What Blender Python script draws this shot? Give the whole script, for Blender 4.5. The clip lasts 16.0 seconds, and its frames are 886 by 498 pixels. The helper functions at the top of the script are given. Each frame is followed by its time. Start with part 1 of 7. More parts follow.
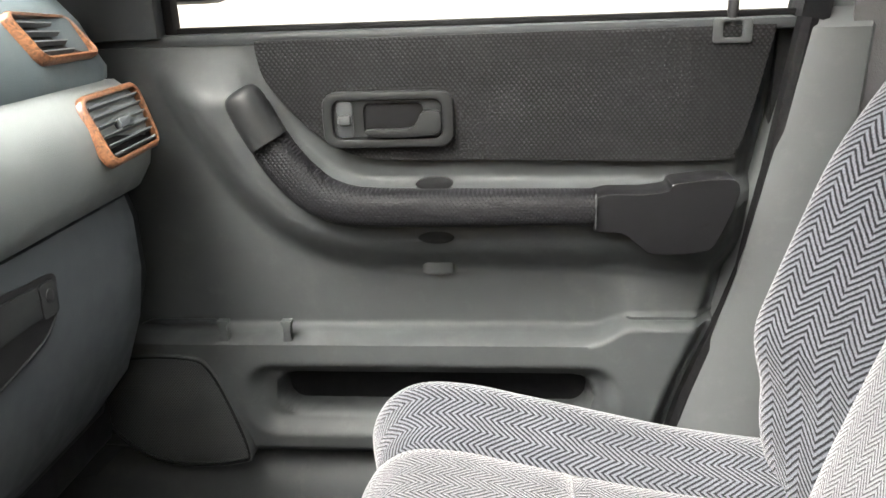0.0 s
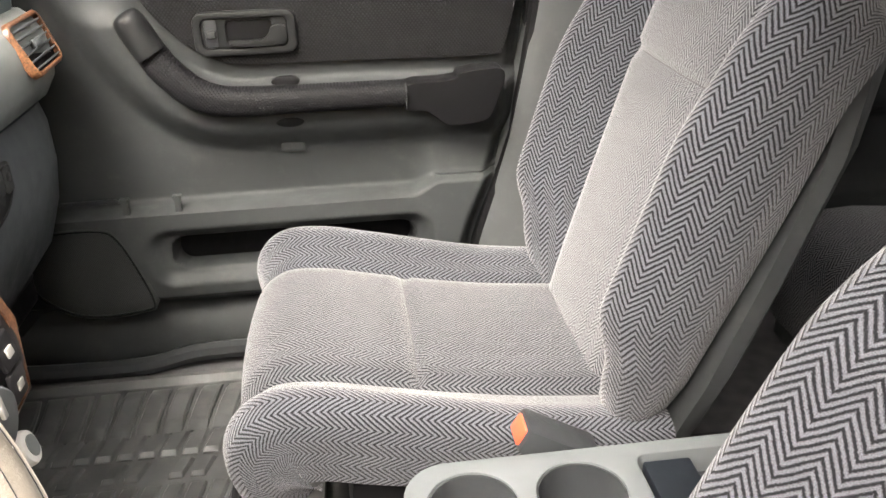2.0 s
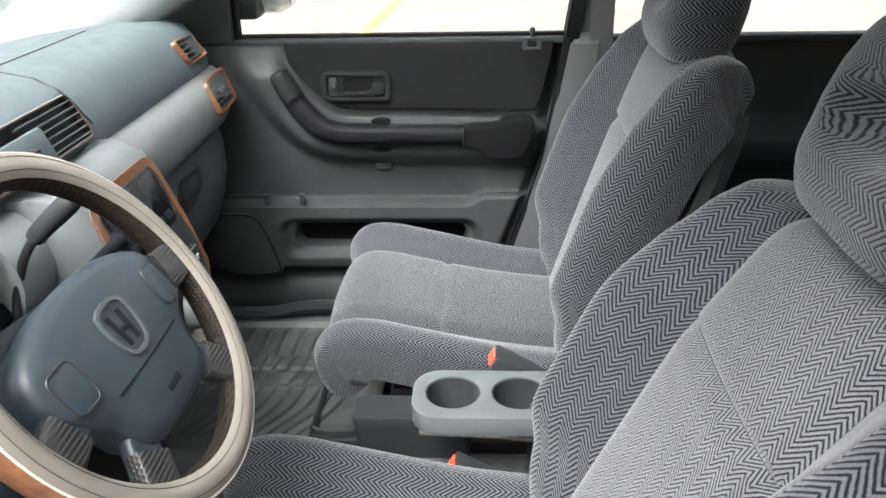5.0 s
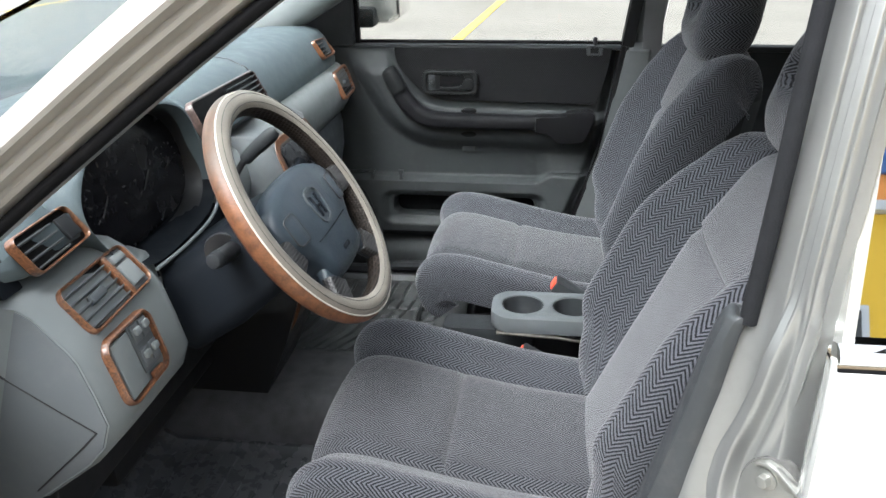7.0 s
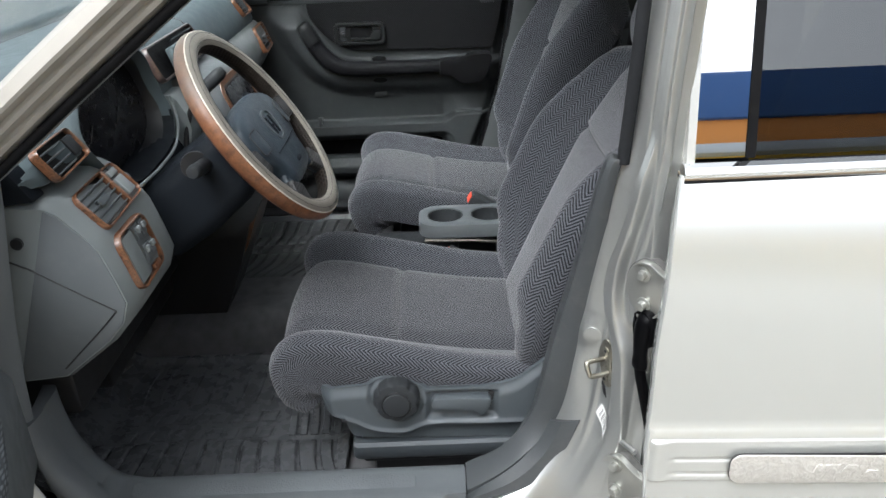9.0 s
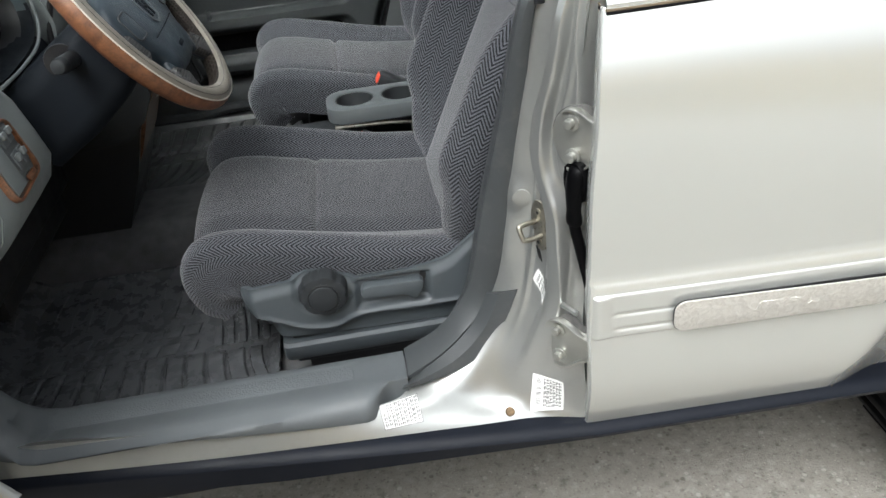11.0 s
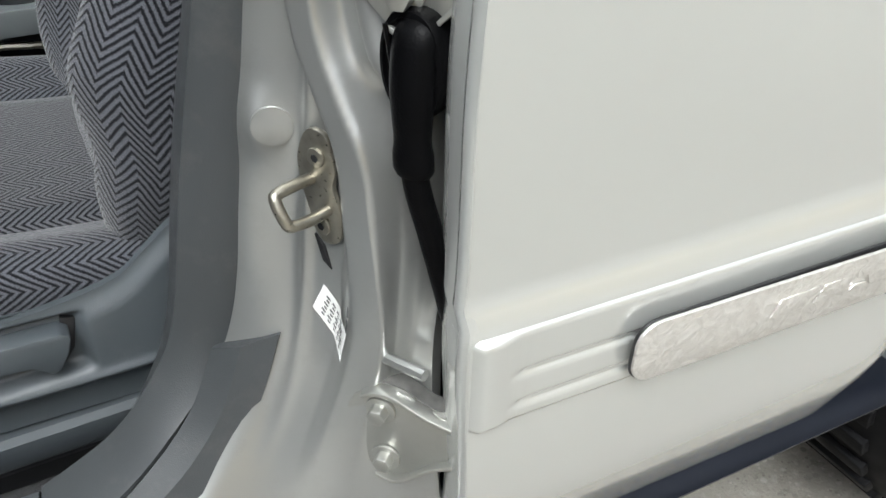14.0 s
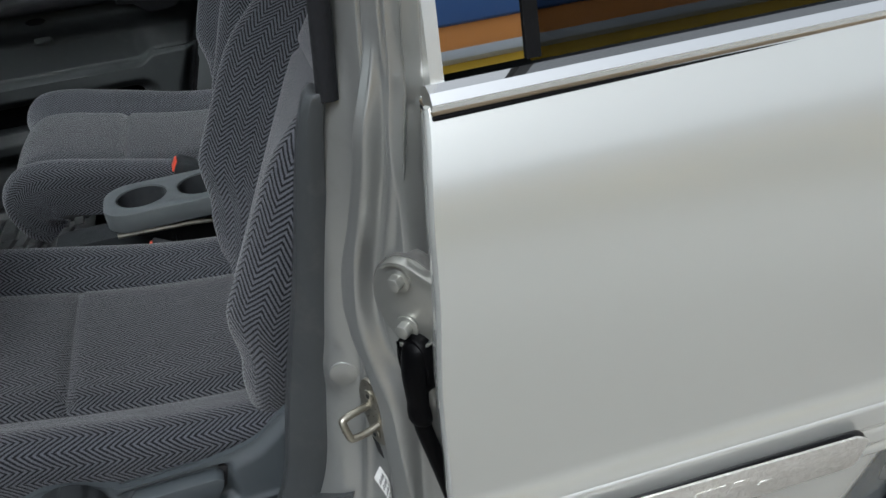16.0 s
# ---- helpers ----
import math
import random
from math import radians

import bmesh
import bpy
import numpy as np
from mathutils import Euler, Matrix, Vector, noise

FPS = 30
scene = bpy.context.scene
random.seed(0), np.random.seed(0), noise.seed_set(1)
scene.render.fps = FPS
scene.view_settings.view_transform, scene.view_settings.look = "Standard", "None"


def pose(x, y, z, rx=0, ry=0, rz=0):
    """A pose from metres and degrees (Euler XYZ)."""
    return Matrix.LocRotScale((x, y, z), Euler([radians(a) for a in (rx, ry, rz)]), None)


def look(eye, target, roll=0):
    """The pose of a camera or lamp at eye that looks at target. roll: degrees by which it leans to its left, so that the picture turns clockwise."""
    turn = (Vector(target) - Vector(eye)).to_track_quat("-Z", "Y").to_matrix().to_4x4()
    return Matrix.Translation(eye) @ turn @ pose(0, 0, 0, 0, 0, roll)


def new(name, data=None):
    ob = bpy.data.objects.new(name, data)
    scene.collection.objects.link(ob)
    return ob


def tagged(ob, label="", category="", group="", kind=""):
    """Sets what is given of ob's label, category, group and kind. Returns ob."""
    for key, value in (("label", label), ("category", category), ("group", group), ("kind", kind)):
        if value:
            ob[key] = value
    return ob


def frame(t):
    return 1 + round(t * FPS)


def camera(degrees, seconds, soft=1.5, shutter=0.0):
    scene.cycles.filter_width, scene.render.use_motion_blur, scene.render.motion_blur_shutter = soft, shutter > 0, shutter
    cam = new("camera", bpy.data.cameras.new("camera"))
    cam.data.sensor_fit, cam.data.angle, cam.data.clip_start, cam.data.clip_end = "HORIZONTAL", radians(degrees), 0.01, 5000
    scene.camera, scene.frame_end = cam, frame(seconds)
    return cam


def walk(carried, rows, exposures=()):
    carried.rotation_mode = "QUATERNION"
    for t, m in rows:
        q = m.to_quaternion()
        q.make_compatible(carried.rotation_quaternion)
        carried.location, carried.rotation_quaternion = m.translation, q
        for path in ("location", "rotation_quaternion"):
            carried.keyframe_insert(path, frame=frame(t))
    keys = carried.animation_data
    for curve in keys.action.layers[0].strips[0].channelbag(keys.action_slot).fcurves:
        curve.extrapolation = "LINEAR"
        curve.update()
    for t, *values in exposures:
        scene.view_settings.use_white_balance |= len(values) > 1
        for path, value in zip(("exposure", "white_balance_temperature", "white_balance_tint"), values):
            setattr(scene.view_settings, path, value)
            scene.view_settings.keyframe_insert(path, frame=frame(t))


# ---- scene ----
cam = camera(57.6, 16.0)
PATH = [
    (0, (0.101, 0.0, 1.063), (-0.094, 1.887, 0.428), -2.2),
    (0.5, (0.092, -0.045, 1.059), (-0.002, 1.831, 0.371), -3.2),
    (1, (0.086, -0.16, 1.066), (0.093, 1.687, 0.299), -3.9),
    (1.5, (0.103, -0.29, 1.097), (0.209, 1.521, 0.255), -3.0),
    (2, (0.102, -0.345, 1.137), (0.292, 1.446, 0.268), -2.0),
    (2.5, (0.093, -0.367, 1.154), (0.334, 1.418, 0.285), -1.4),
    (3, (0.077, -0.381, 1.163), (0.36, 1.402, 0.304), -0.9),
    (3.2, (0.074, -0.379, 1.173), (0.366, 1.387, 0.281), -0.7),
    (5.3, (0.238, -0.890, 1.341), (0.109, 0.924, 0.509), -1.0),
    (5.5, (0.239, -0.925, 1.340), (0.108, 0.894, 0.518), -0.8),
    (6, (0.235, -1.069, 1.337), (0.084, 0.757, 0.536), -0.7),
    (6.5, (0.231, -1.195, 1.352), (0.026, 0.630, 0.560), -0.9),
    (7, (0.218, -1.259, 1.350), (-0.030, 0.566, 0.570), -0.8),
    (7.5, (0.236, -1.337, 1.354), (-0.042, 0.490, 0.590), -0.3),
    (8, (0.246, -1.430, 1.343), (-0.040, 0.394, 0.573), -0.3),
    (8.5, (0.217, -1.476, 1.333), (0.013, 0.342, 0.527), -1.3),
    (9, (0.179, -1.542, 1.332), (0.171, 0.272, 0.491), -2.5),
    (9.2, (0.169, -1.556, 1.326), (0.211, 0.254, 0.476), -2.5),
    (11.3, (0.193, -1.440, 1.217), (0.358, 0.222, 0.117), -6.7),
    (11.5, (0.229, -1.349, 1.175), (0.407, 0.298, 0.055), -6.7),
    (12, (0.286, -1.159, 1.094), (0.532, 0.430, -0.096), -5.7),
    (12.5, (0.274, -1.050, 0.953), (0.768, 0.441, -0.285), -1.5),
    (13, (0.259, -0.984, 0.893), (0.881, 0.460, -0.343), -0.1),
    (13.5, (0.266, -0.960, 0.901), (0.984, 0.467, -0.302), 0.3),
    (14, (0.272, -0.961, 0.927), (1.049, 0.492, -0.207), 0.1),
    (14.5, (0.276, -0.977, 0.959), (1.072, 0.505, -0.124), -0.4),
    (15, (0.271, -1.007, 1.009), (1.060, 0.537, 0.013), -1.0),
    (15.5, (0.272, -1.041, 1.104), (0.954, 0.557, 0.114), -1.8),
    (16, (0.329, -1.127, 1.192), (0.786, 0.523, 0.158), -6.2),
]
EXPOSURE = [(0, 3.18, 6900, 11.5), (1.0, 3.04, 7150, 13.5), (1.5, 3.0, 7250, 15), (3.2, 2.72, 7400, 15), (5.3, 2.28, 6300, 9), (6.0, 2.15, 6200, 9), (7.0, 1.92, 6100, 8.5), (8.0, 1.70, 6080, 8.5), (8.5, 1.58, 6080, 8.5),
            (9.2, 1.24, 6080, 8.5), (11.3, 1.15, 6250, 7), (12.5, 1.12, 6250, 7), (13.0, 1.15, 6200, 7), (14.0, 1.12, 6170, 7), (14.5, 1.10, 6170, 7), (15.0, 0.95, 6100, 7), (15.5, 0.5, 6000, 7), (16.0, 0.35, 5950, 7)]
walk(cam, [(t, look(eye, target, roll)) for t, eye, target, roll in PATH], EXPOSURE)

# ---- light ----
SUN_ELEV, SUN_ROT = radians(56), radians(210)
world = bpy.data.worlds.new("sky")
scene.world = world
world.use_nodes = True
_n = world.node_tree.nodes
_sky = _n.new("ShaderNodeTexSky")
_sky.sky_type, _sky.sun_disc = "NISHITA", False
_sky.sun_elevation, _sky.sun_rotation = SUN_ELEV, SUN_ROT
_sky.air_density, _sky.dust_density, _sky.ozone_density = 1.0, 6.0, 1.0
_hsv = _n.new("ShaderNodeHueSaturation")
_hsv.inputs["Saturation"].default_value = 0.15
world.node_tree.links.new(_sky.outputs[0], _hsv.inputs["Color"])
world.node_tree.links.new(_hsv.outputs[0], _n["Background"].inputs[0])
_n["Background"].inputs[1].default_value = 0.15
sun = new("sun", bpy.data.lights.new("sun", "SUN"))
sun.data.energy, sun.data.angle, sun.data.color = 0.8, radians(35), (1.0, 0.985, 0.96)
sun.matrix_world = look((-2.6, -4.4, 7.5), (0, 0, 0))


# ---- building helpers ----
ROOT = {}


def thing(name, loc, label, category, group="", kind=""):
    ob = new(name)
    ob.location = loc
    ROOT[ob.name] = Vector(loc)
    return tagged(ob, label, category, group, kind)


def finish(bm, sharp):
    bm.normal_update()
    for f in bm.faces:
        f.smooth = True
    for e in bm.edges:
        if len(e.link_faces) == 2 and e.calc_face_angle(0) > radians(sharp):
            e.smooth = False


def part(name, bm, material, parent, label="", sharp=38):
    finish(bm, sharp)
    loc = ROOT[parent.name]
    bmesh.ops.translate(bm, verts=bm.verts, vec=-loc)
    me = bpy.data.meshes.new(name)
    bm.to_mesh(me)
    bm.free()
    me.materials.append(material)
    ob = new(name, me)
    ob.parent = parent
    ROOT[ob.name] = loc
    if label:
        ob["label"] = label
    return ob


def solo(name, bm, material, label, category, kind="", group="", sharp=38):
    """A thing that is one mesh; its origin lies in the middle of its foot."""
    finish(bm, sharp)
    lo = [min(v.co[i] for v in bm.verts) for i in range(3)]
    hi = [max(v.co[i] for v in bm.verts) for i in range(3)]
    loc = Vector(((lo[0] + hi[0]) / 2, (lo[1] + hi[1]) / 2, lo[2]))
    bmesh.ops.translate(bm, verts=bm.verts, vec=-loc)
    me = bpy.data.meshes.new(name)
    bm.to_mesh(me)
    bm.free()
    me.materials.append(material)
    ob = new(name, me)
    ob.location = loc
    ROOT[ob.name] = loc
    return tagged(ob, label, category, group, kind)


def bevel(bm, width, seg=2, angle=25):
    if width <= 0:
        return bm
    bm.normal_update()
    edges = [e for e in bm.edges if len(e.link_faces) == 2 and e.calc_face_angle(0) > radians(angle)]
    bmesh.ops.bevel(bm, geom=edges, offset=width, segments=seg, profile=0.5, affect="EDGES", clamp_overlap=True)
    return bm


def box(x0, x1, y0, y1, z0, z1, bev=0.004, seg=2):
    bm = bmesh.new()
    bmesh.ops.create_cube(bm, size=1)
    for v in bm.verts:
        v.co = ((x0 + x1) / 2 + v.co.x * (x1 - x0), (y0 + y1) / 2 + v.co.y * (y1 - y0), (z0 + z1) / 2 + v.co.z * (z1 - z0))
    return bevel(bm, bev, seg)


def place(plane, u, v, w):
    return {"xy": (u, v, w), "xz": (u, w, v), "yz": (w, u, v)}[plane]


def prism(pts, plane, a, b, bev=0.003, seg=2):
    """A polygon in one plane, drawn out from a to b along the third axis."""
    bm = bmesh.new()
    lo = [bm.verts.new(place(plane, u, v, a)) for u, v in pts]
    hi = [bm.verts.new(place(plane, u, v, b)) for u, v in pts]
    n = len(pts)
    bm.faces.new(lo)
    bm.faces.new(hi[::-1])
    for i in range(n):
        bm.faces.new((lo[i], hi[i], hi[(i + 1) % n], lo[(i + 1) % n]))
    bmesh.ops.recalc_face_normals(bm, faces=bm.faces)
    return bevel(bm, bev, seg, 30)


def loft(secs, closed=True, caps=True, uv=False, swap=False):
    """A skin over loops of equal length. uv: metres along and across."""
    bm = bmesh.new()
    rows = [[bm.verts.new(p) for p in s] for s in secs]
    n = len(secs[0])
    layer = bm.loops.layers.uv.new("weave") if uv else None
    if uv:
        al, ac = [0.0], []
        mid = n // 2
        for i in range(1, len(secs)):
            al.append(al[-1] + (Vector(secs[i][mid]) - Vector(secs[i - 1][mid])).length)
        for s in secs:
            d = [0.0]
            for j in range(1, n):
                d.append(d[-1] + (Vector(s[j]) - Vector(s[j - 1])).length)
            ac.append([q - d[mid] for q in d])
    for i in range(len(rows) - 1):
        for j in range(n if closed else n - 1):
            k = (j + 1) % n
            f = bm.faces.new((rows[i][j], rows[i][k], rows[i + 1][k], rows[i + 1][j]))
            if uv:
                for lp, (a, b) in zip(f.loops, ((i, j), (i, k), (i + 1, k), (i + 1, j))):
                    p = (al[a], ac[a][b])
                    lp[layer].uv = p[::-1] if swap else p
    if caps and closed:
        bm.faces.new(rows[0][::-1])
        bm.faces.new(rows[-1])
    if closed or not uv:
        bmesh.ops.recalc_face_normals(bm, faces=bm.faces)
    return bm


def frame_at(pts, i, closed=False):
    n = len(pts)
    a = Vector(pts[(i - 1) % n if closed else max(i - 1, 0)])
    b = Vector(pts[(i + 1) % n if closed else min(i + 1, n - 1)])
    return (b - a).normalized()


def tube(pts, r, n=10, closed=False, up=(0, 0, 1), flat=1.0):
    """A round bar along a line of points; r is one radius or one for each point."""
    secs = []
    u = Vector(up)
    for i, p in enumerate(pts):
        t = frame_at(pts, i, closed)
        s = t.cross(u)
        if s.length < 1e-3:
            s = t.cross(Vector((0.3, 1, 0.2)))
        s.normalize()
        q = s.cross(t).normalized()
        rr = r[i] if isinstance(r, (list, tuple)) else r
        secs.append([Vector(p) + (s * math.cos(a) + q * math.sin(a) * flat) * rr for a in [2 * math.pi * k / n for k in range(n)]])
    if closed:
        secs.append(secs[0])
        bm = loft(secs, caps=False)
        bmesh.ops.remove_doubles(bm, verts=bm.verts, dist=1e-5)
        return bm
    return loft(secs)


def cyl(p0, p1, r0, r1=None, n=24, bev=0.0):
    r1 = r0 if r1 is None else r1
    p0, p1 = Vector(p0), Vector(p1)
    t = (p1 - p0).normalized()
    s = t.cross(Vector((0, 0, 1)) if abs(t.z) < 0.9 else Vector((1, 0, 0))).normalized()
    q = t.cross(s)
    ring = [s * math.cos(2 * math.pi * k / n) + q * math.sin(2 * math.pi * k / n) for k in range(n)]
    bm = loft([[p0 + d * r0 for d in ring], [p1 + d * r1 for d in ring]])
    return bevel(bm, bev, 2, 50)


def rrect(u0, u1, v0, v1, r, n=5):
    out = []
    for cu, cv, a0 in ((u1 - r, v1 - r, 0), (u0 + r, v1 - r, 90), (u0 + r, v0 + r, 180), (u1 - r, v0 + r, 270)):
        for k in range(n + 1):
            a = radians(a0 + 90 * k / n)
            out.append((cu + r * math.cos(a), cv + r * math.sin(a)))
    return out


def ring(outer, inner, plane, a, b, bev=0.002):
    """A flat frame between two loops of equal length."""
    bm = bmesh.new()
    n = len(outer)
    vs = [[bm.verts.new(place(plane, u, v, w)) for u, v in lp] for lp, w in ((outer, a), (outer, b), (inner, b), (inner, a))]
    for r in range(4):
        for i in range(n):
            k = (i + 1) % n
            bm.faces.new((vs[r][i], vs[r][k], vs[(r + 1) % 4][k], vs[(r + 1) % 4][i]))
    bmesh.ops.recalc_face_normals(bm, faces=bm.faces)
    return bevel(bm, bev, 2, 40)


def join(*bms):
    out = bms[0]
    for b in bms[1:]:
        me = bpy.data.meshes.new("tmp")
        b.to_mesh(me)
        b.free()
        out.from_mesh(me)
        bpy.data.meshes.remove(me)
    return out


def moved(bm, m):
    bmesh.ops.transform(bm, matrix=m, verts=bm.verts)
    return bm


def sheet(fn, nu, nv, uv=False):
    """An open skin fn(u, v) for u and v from 0 to 1."""
    return loft([[fn(i / nu, j / nv) for j in range(nv + 1)] for i in range(nu + 1)], closed=False, caps=False, uv=uv)


def solid(bm, depth):
    """Gives an open skin a thickness, against its normals."""
    bmesh.ops.recalc_face_normals(bm, faces=bm.faces)
    bm.normal_update()
    faces = bm.faces[:]
    rim = [e for e in bm.edges if len(e.link_faces) == 1]
    twin = {v: bm.verts.new(v.co - v.normal * depth) for v in bm.verts[:]}
    for f in faces:
        bm.faces.new([twin[v] for v in reversed(f.verts)])
    for e in rim:
        a, b = e.verts
        bm.faces.new((a, b, twin[b], twin[a]))
    bmesh.ops.recalc_face_normals(bm, faces=bm.faces)
    return bm


def lerp(pairs, x):
    """A value from a short table of (x, value), eased between its rows."""
    if x <= pairs[0][0]:
        return pairs[0][1]
    for (a, p), (b, q) in zip(pairs, pairs[1:]):
        if x <= b:
            k = (x - a) / (b - a)
            k = k * k * (3 - 2 * k) * 0.5 + k * 0.5
            return p + (q - p) * k
    return pairs[-1][1]


def step(a, b, x):
    k = min(max((x - a) / (b - a), 0), 1)
    return k * k * (3 - 2 * k)


def spline(pts, n):
    """A smooth line through some points, n steps to each stretch."""
    p = [Vector(q) for q in pts]
    out = []
    for i in range(len(p) - 1):
        a, b, c, d = p[max(i - 1, 0)], p[i], p[i + 1], p[min(i + 2, len(p) - 1)]
        for k in range(n):
            t = k / n
            out.append(0.5 * (2 * b + (c - a) * t + (2 * a - 5 * b + 4 * c - d) * t * t + (3 * b - a - 3 * c + d) * t ** 3))
    out.append(p[-1])
    return out


def spline2(pts, n):
    return [(v.x, v.y) for v in spline([(a, b, 0) for a, b in pts], n)]


def closed2(pts, n):
    """A smooth closed outline through some points."""
    m = len(pts)
    out = []
    for i in range(m):
        a, b, c, d = (Vector((*pts[(i + k) % m], 0)) for k in (-1, 0, 1, 2))
        for k in range(n):
            t = k / n
            q = 0.5 * (2 * b + (c - a) * t + (2 * a - 5 * b + 4 * c - d) * t * t + (3 * b - a - 3 * c + d) * t ** 3)
            out.append((q.x, q.y))
    return out


# ---- materials ----
def node(nt, kind, **vals):
    nd = nt.nodes.new("ShaderNode" + kind)
    for k, v in vals.items():
        if k == "op":
            nd.operation = v
        else:
            nd.inputs[k].default_value = v
    return nd


def calc(nt, op, a, b=None):
    nd = nt.nodes.new("ShaderNodeMath")
    nd.operation = op
    for s, q in zip(nd.inputs, (a, b)):
        if q is None:
            continue
        if isinstance(q, (int, float)):
            s.default_value = q
        else:
            nt.links.new(q, s)
    return nd.outputs[0]


def remap(nt, val, a, b, c, d):
    nd = node(nt, "MapRange")
    for k, q in zip(("From Min", "From Max", "To Min", "To Max"), (a, b, c, d)):
        nd.inputs[k].default_value = q
    nt.links.new(val, nd.inputs["Value"])
    return nd.outputs[0]


def blend(nt, fac, a, b):
    nd = nt.nodes.new("ShaderNodeMix")
    nd.data_type = "RGBA"
    for sock, q in ((nd.inputs[0], fac), (nd.inputs[6], a), (nd.inputs[7], b)):
        if isinstance(q, (int, float)):
            sock.default_value = q
        elif isinstance(q, tuple):
            sock.default_value = (*q, 1)
        else:
            nt.links.new(q, sock)
    return nd.outputs[2]


def start(name, rough=0.5, metal=0.0, coat=0.0, spec=0.5):
    m = bpy.data.materials.new(name)
    m.use_nodes = True
    nt = m.node_tree
    p = nt.nodes["Principled BSDF"]
    p.inputs["Roughness"].default_value = rough
    p.inputs["Metallic"].default_value = metal
    p.inputs["Coat Weight"].default_value = coat
    p.inputs["Coat Roughness"].default_value = 0.06
    p.inputs["Specular IOR Level"].default_value = spec
    co = nt.nodes.new("ShaderNodeTexCoord").outputs["Object"]
    return m, nt, p, co


def noise_of(nt, co, scale, detail=4.0, rough=0.55):
    nd = node(nt, "TexNoise", Scale=scale, Detail=detail, Roughness=rough)
    nt.links.new(co, nd.inputs["Vector"])
    return nd.outputs["Fac"]


def relief(nt, p, height, strength, dist):
    b = node(nt, "Bump", Strength=strength, Distance=dist)
    nt.links.new(height, b.inputs["Height"])
    nt.links.new(b.outputs[0], p.inputs["Normal"])


def plain(name, col, rough=0.5, metal=0.0, coat=0.0, vary=0.12, patch=9.0, grain=900.0, bump=0.15, spec=0.5, dust=None, dust_amount=0.25):
    """A painted, moulded or cast surface with slow patches, fine grain and, where it lies, some dust."""
    m, nt, p, co = start(name, rough, metal, coat, spec)
    slow = noise_of(nt, co, patch, 5)
    lo = tuple(c * (1 - vary) for c in col)
    hi = tuple(min(c * (1 + vary), 1) for c in col)
    c = blend(nt, remap(nt, slow, 0.3, 0.7, 0, 1), lo, hi)
    if dust:
        d = remap(nt, noise_of(nt, co, 34.0, 8, 0.7), 0.52, 0.75, 0, dust_amount)
        c = blend(nt, d, c, dust)
    nt.links.new(c, p.inputs["Base Color"])
    if not coat:
        nt.links.new(remap(nt, noise_of(nt, co, patch * 4, 6), 0.3, 0.7, max(rough - 0.08, 0.02), min(rough + 0.08, 1)), p.inputs["Roughness"])
    if bump:
        v = node(nt, "TexVoronoi", Scale=grain)
        nt.links.new(co, v.inputs["Vector"])
        relief(nt, p, v.outputs["Distance"], bump, 0.0006)
    return m


def chevron(name, dark, light, width, pitch, thread=0.5, slope=1.05, fluff=0.22, soft=0.22):
    """A woven zigzag: stripes that turn back at every width, on the weave's own metres."""
    m, nt, p, co = start(name, 0.95, spec=0.1)
    uvn = nt.nodes.new("ShaderNodeUVMap")
    uvn.uv_map = "weave"
    wob = nt.nodes.new("ShaderNodeMix")
    wob.data_type = "VECTOR"
    wob.inputs[0].default_value = 0.0022
    nz = node(nt, "TexNoise", Scale=55.0, Detail=2.0)
    nt.links.new(uvn.outputs[0], nz.inputs["Vector"])
    nt.links.new(uvn.outputs[0], wob.inputs[4])
    nt.links.new(nz.outputs["Color"], wob.inputs[5])
    sep = nt.nodes.new("ShaderNodeSeparateXYZ")
    nt.links.new(wob.outputs[1], sep.inputs[0])
    tri = calc(nt, "PINGPONG", sep.outputs[0], width)
    s = calc(nt, "ADD", sep.outputs[1], calc(nt, "MULTIPLY", tri, slope))
    line = calc(nt, "DIVIDE", calc(nt, "PINGPONG", s, pitch / 2), pitch / 2)
    fuzz = noise_of(nt, uvn.outputs[0], 700.0, 3, 0.7)
    line2 = calc(nt, "ADD", line, remap(nt, fuzz, 0.3, 0.7, -fluff, fluff))
    k = remap(nt, line2, thread - soft, thread + soft, 0, 1)
    wear = noise_of(nt, co, 6.0, 4)
    li = blend(nt, remap(nt, wear, 0.3, 0.7, 0, 1), tuple(c * 0.86 for c in light), light)
    speck = remap(nt, noise_of(nt, uvn.outputs[0], 1300.0, 2), 0.35, 0.65, 0.62, 1.30)
    mul = nt.nodes.new("ShaderNodeVectorMath")
    mul.operation = "SCALE"
    nt.links.new(blend(nt, k, dark, li), mul.inputs[0])
    nt.links.new(speck, mul.inputs["Scale"])
    nt.links.new(mul.outputs[0], p.inputs["Base Color"])
    p.inputs["Sheen Weight"].default_value = 0.25
    p.inputs["Sheen Roughness"].default_value = 0.4
    relief(nt, p, calc(nt, "ADD", k, calc(nt, "MULTIPLY", fuzz, 0.7)), 0.55, 0.0012)
    return m


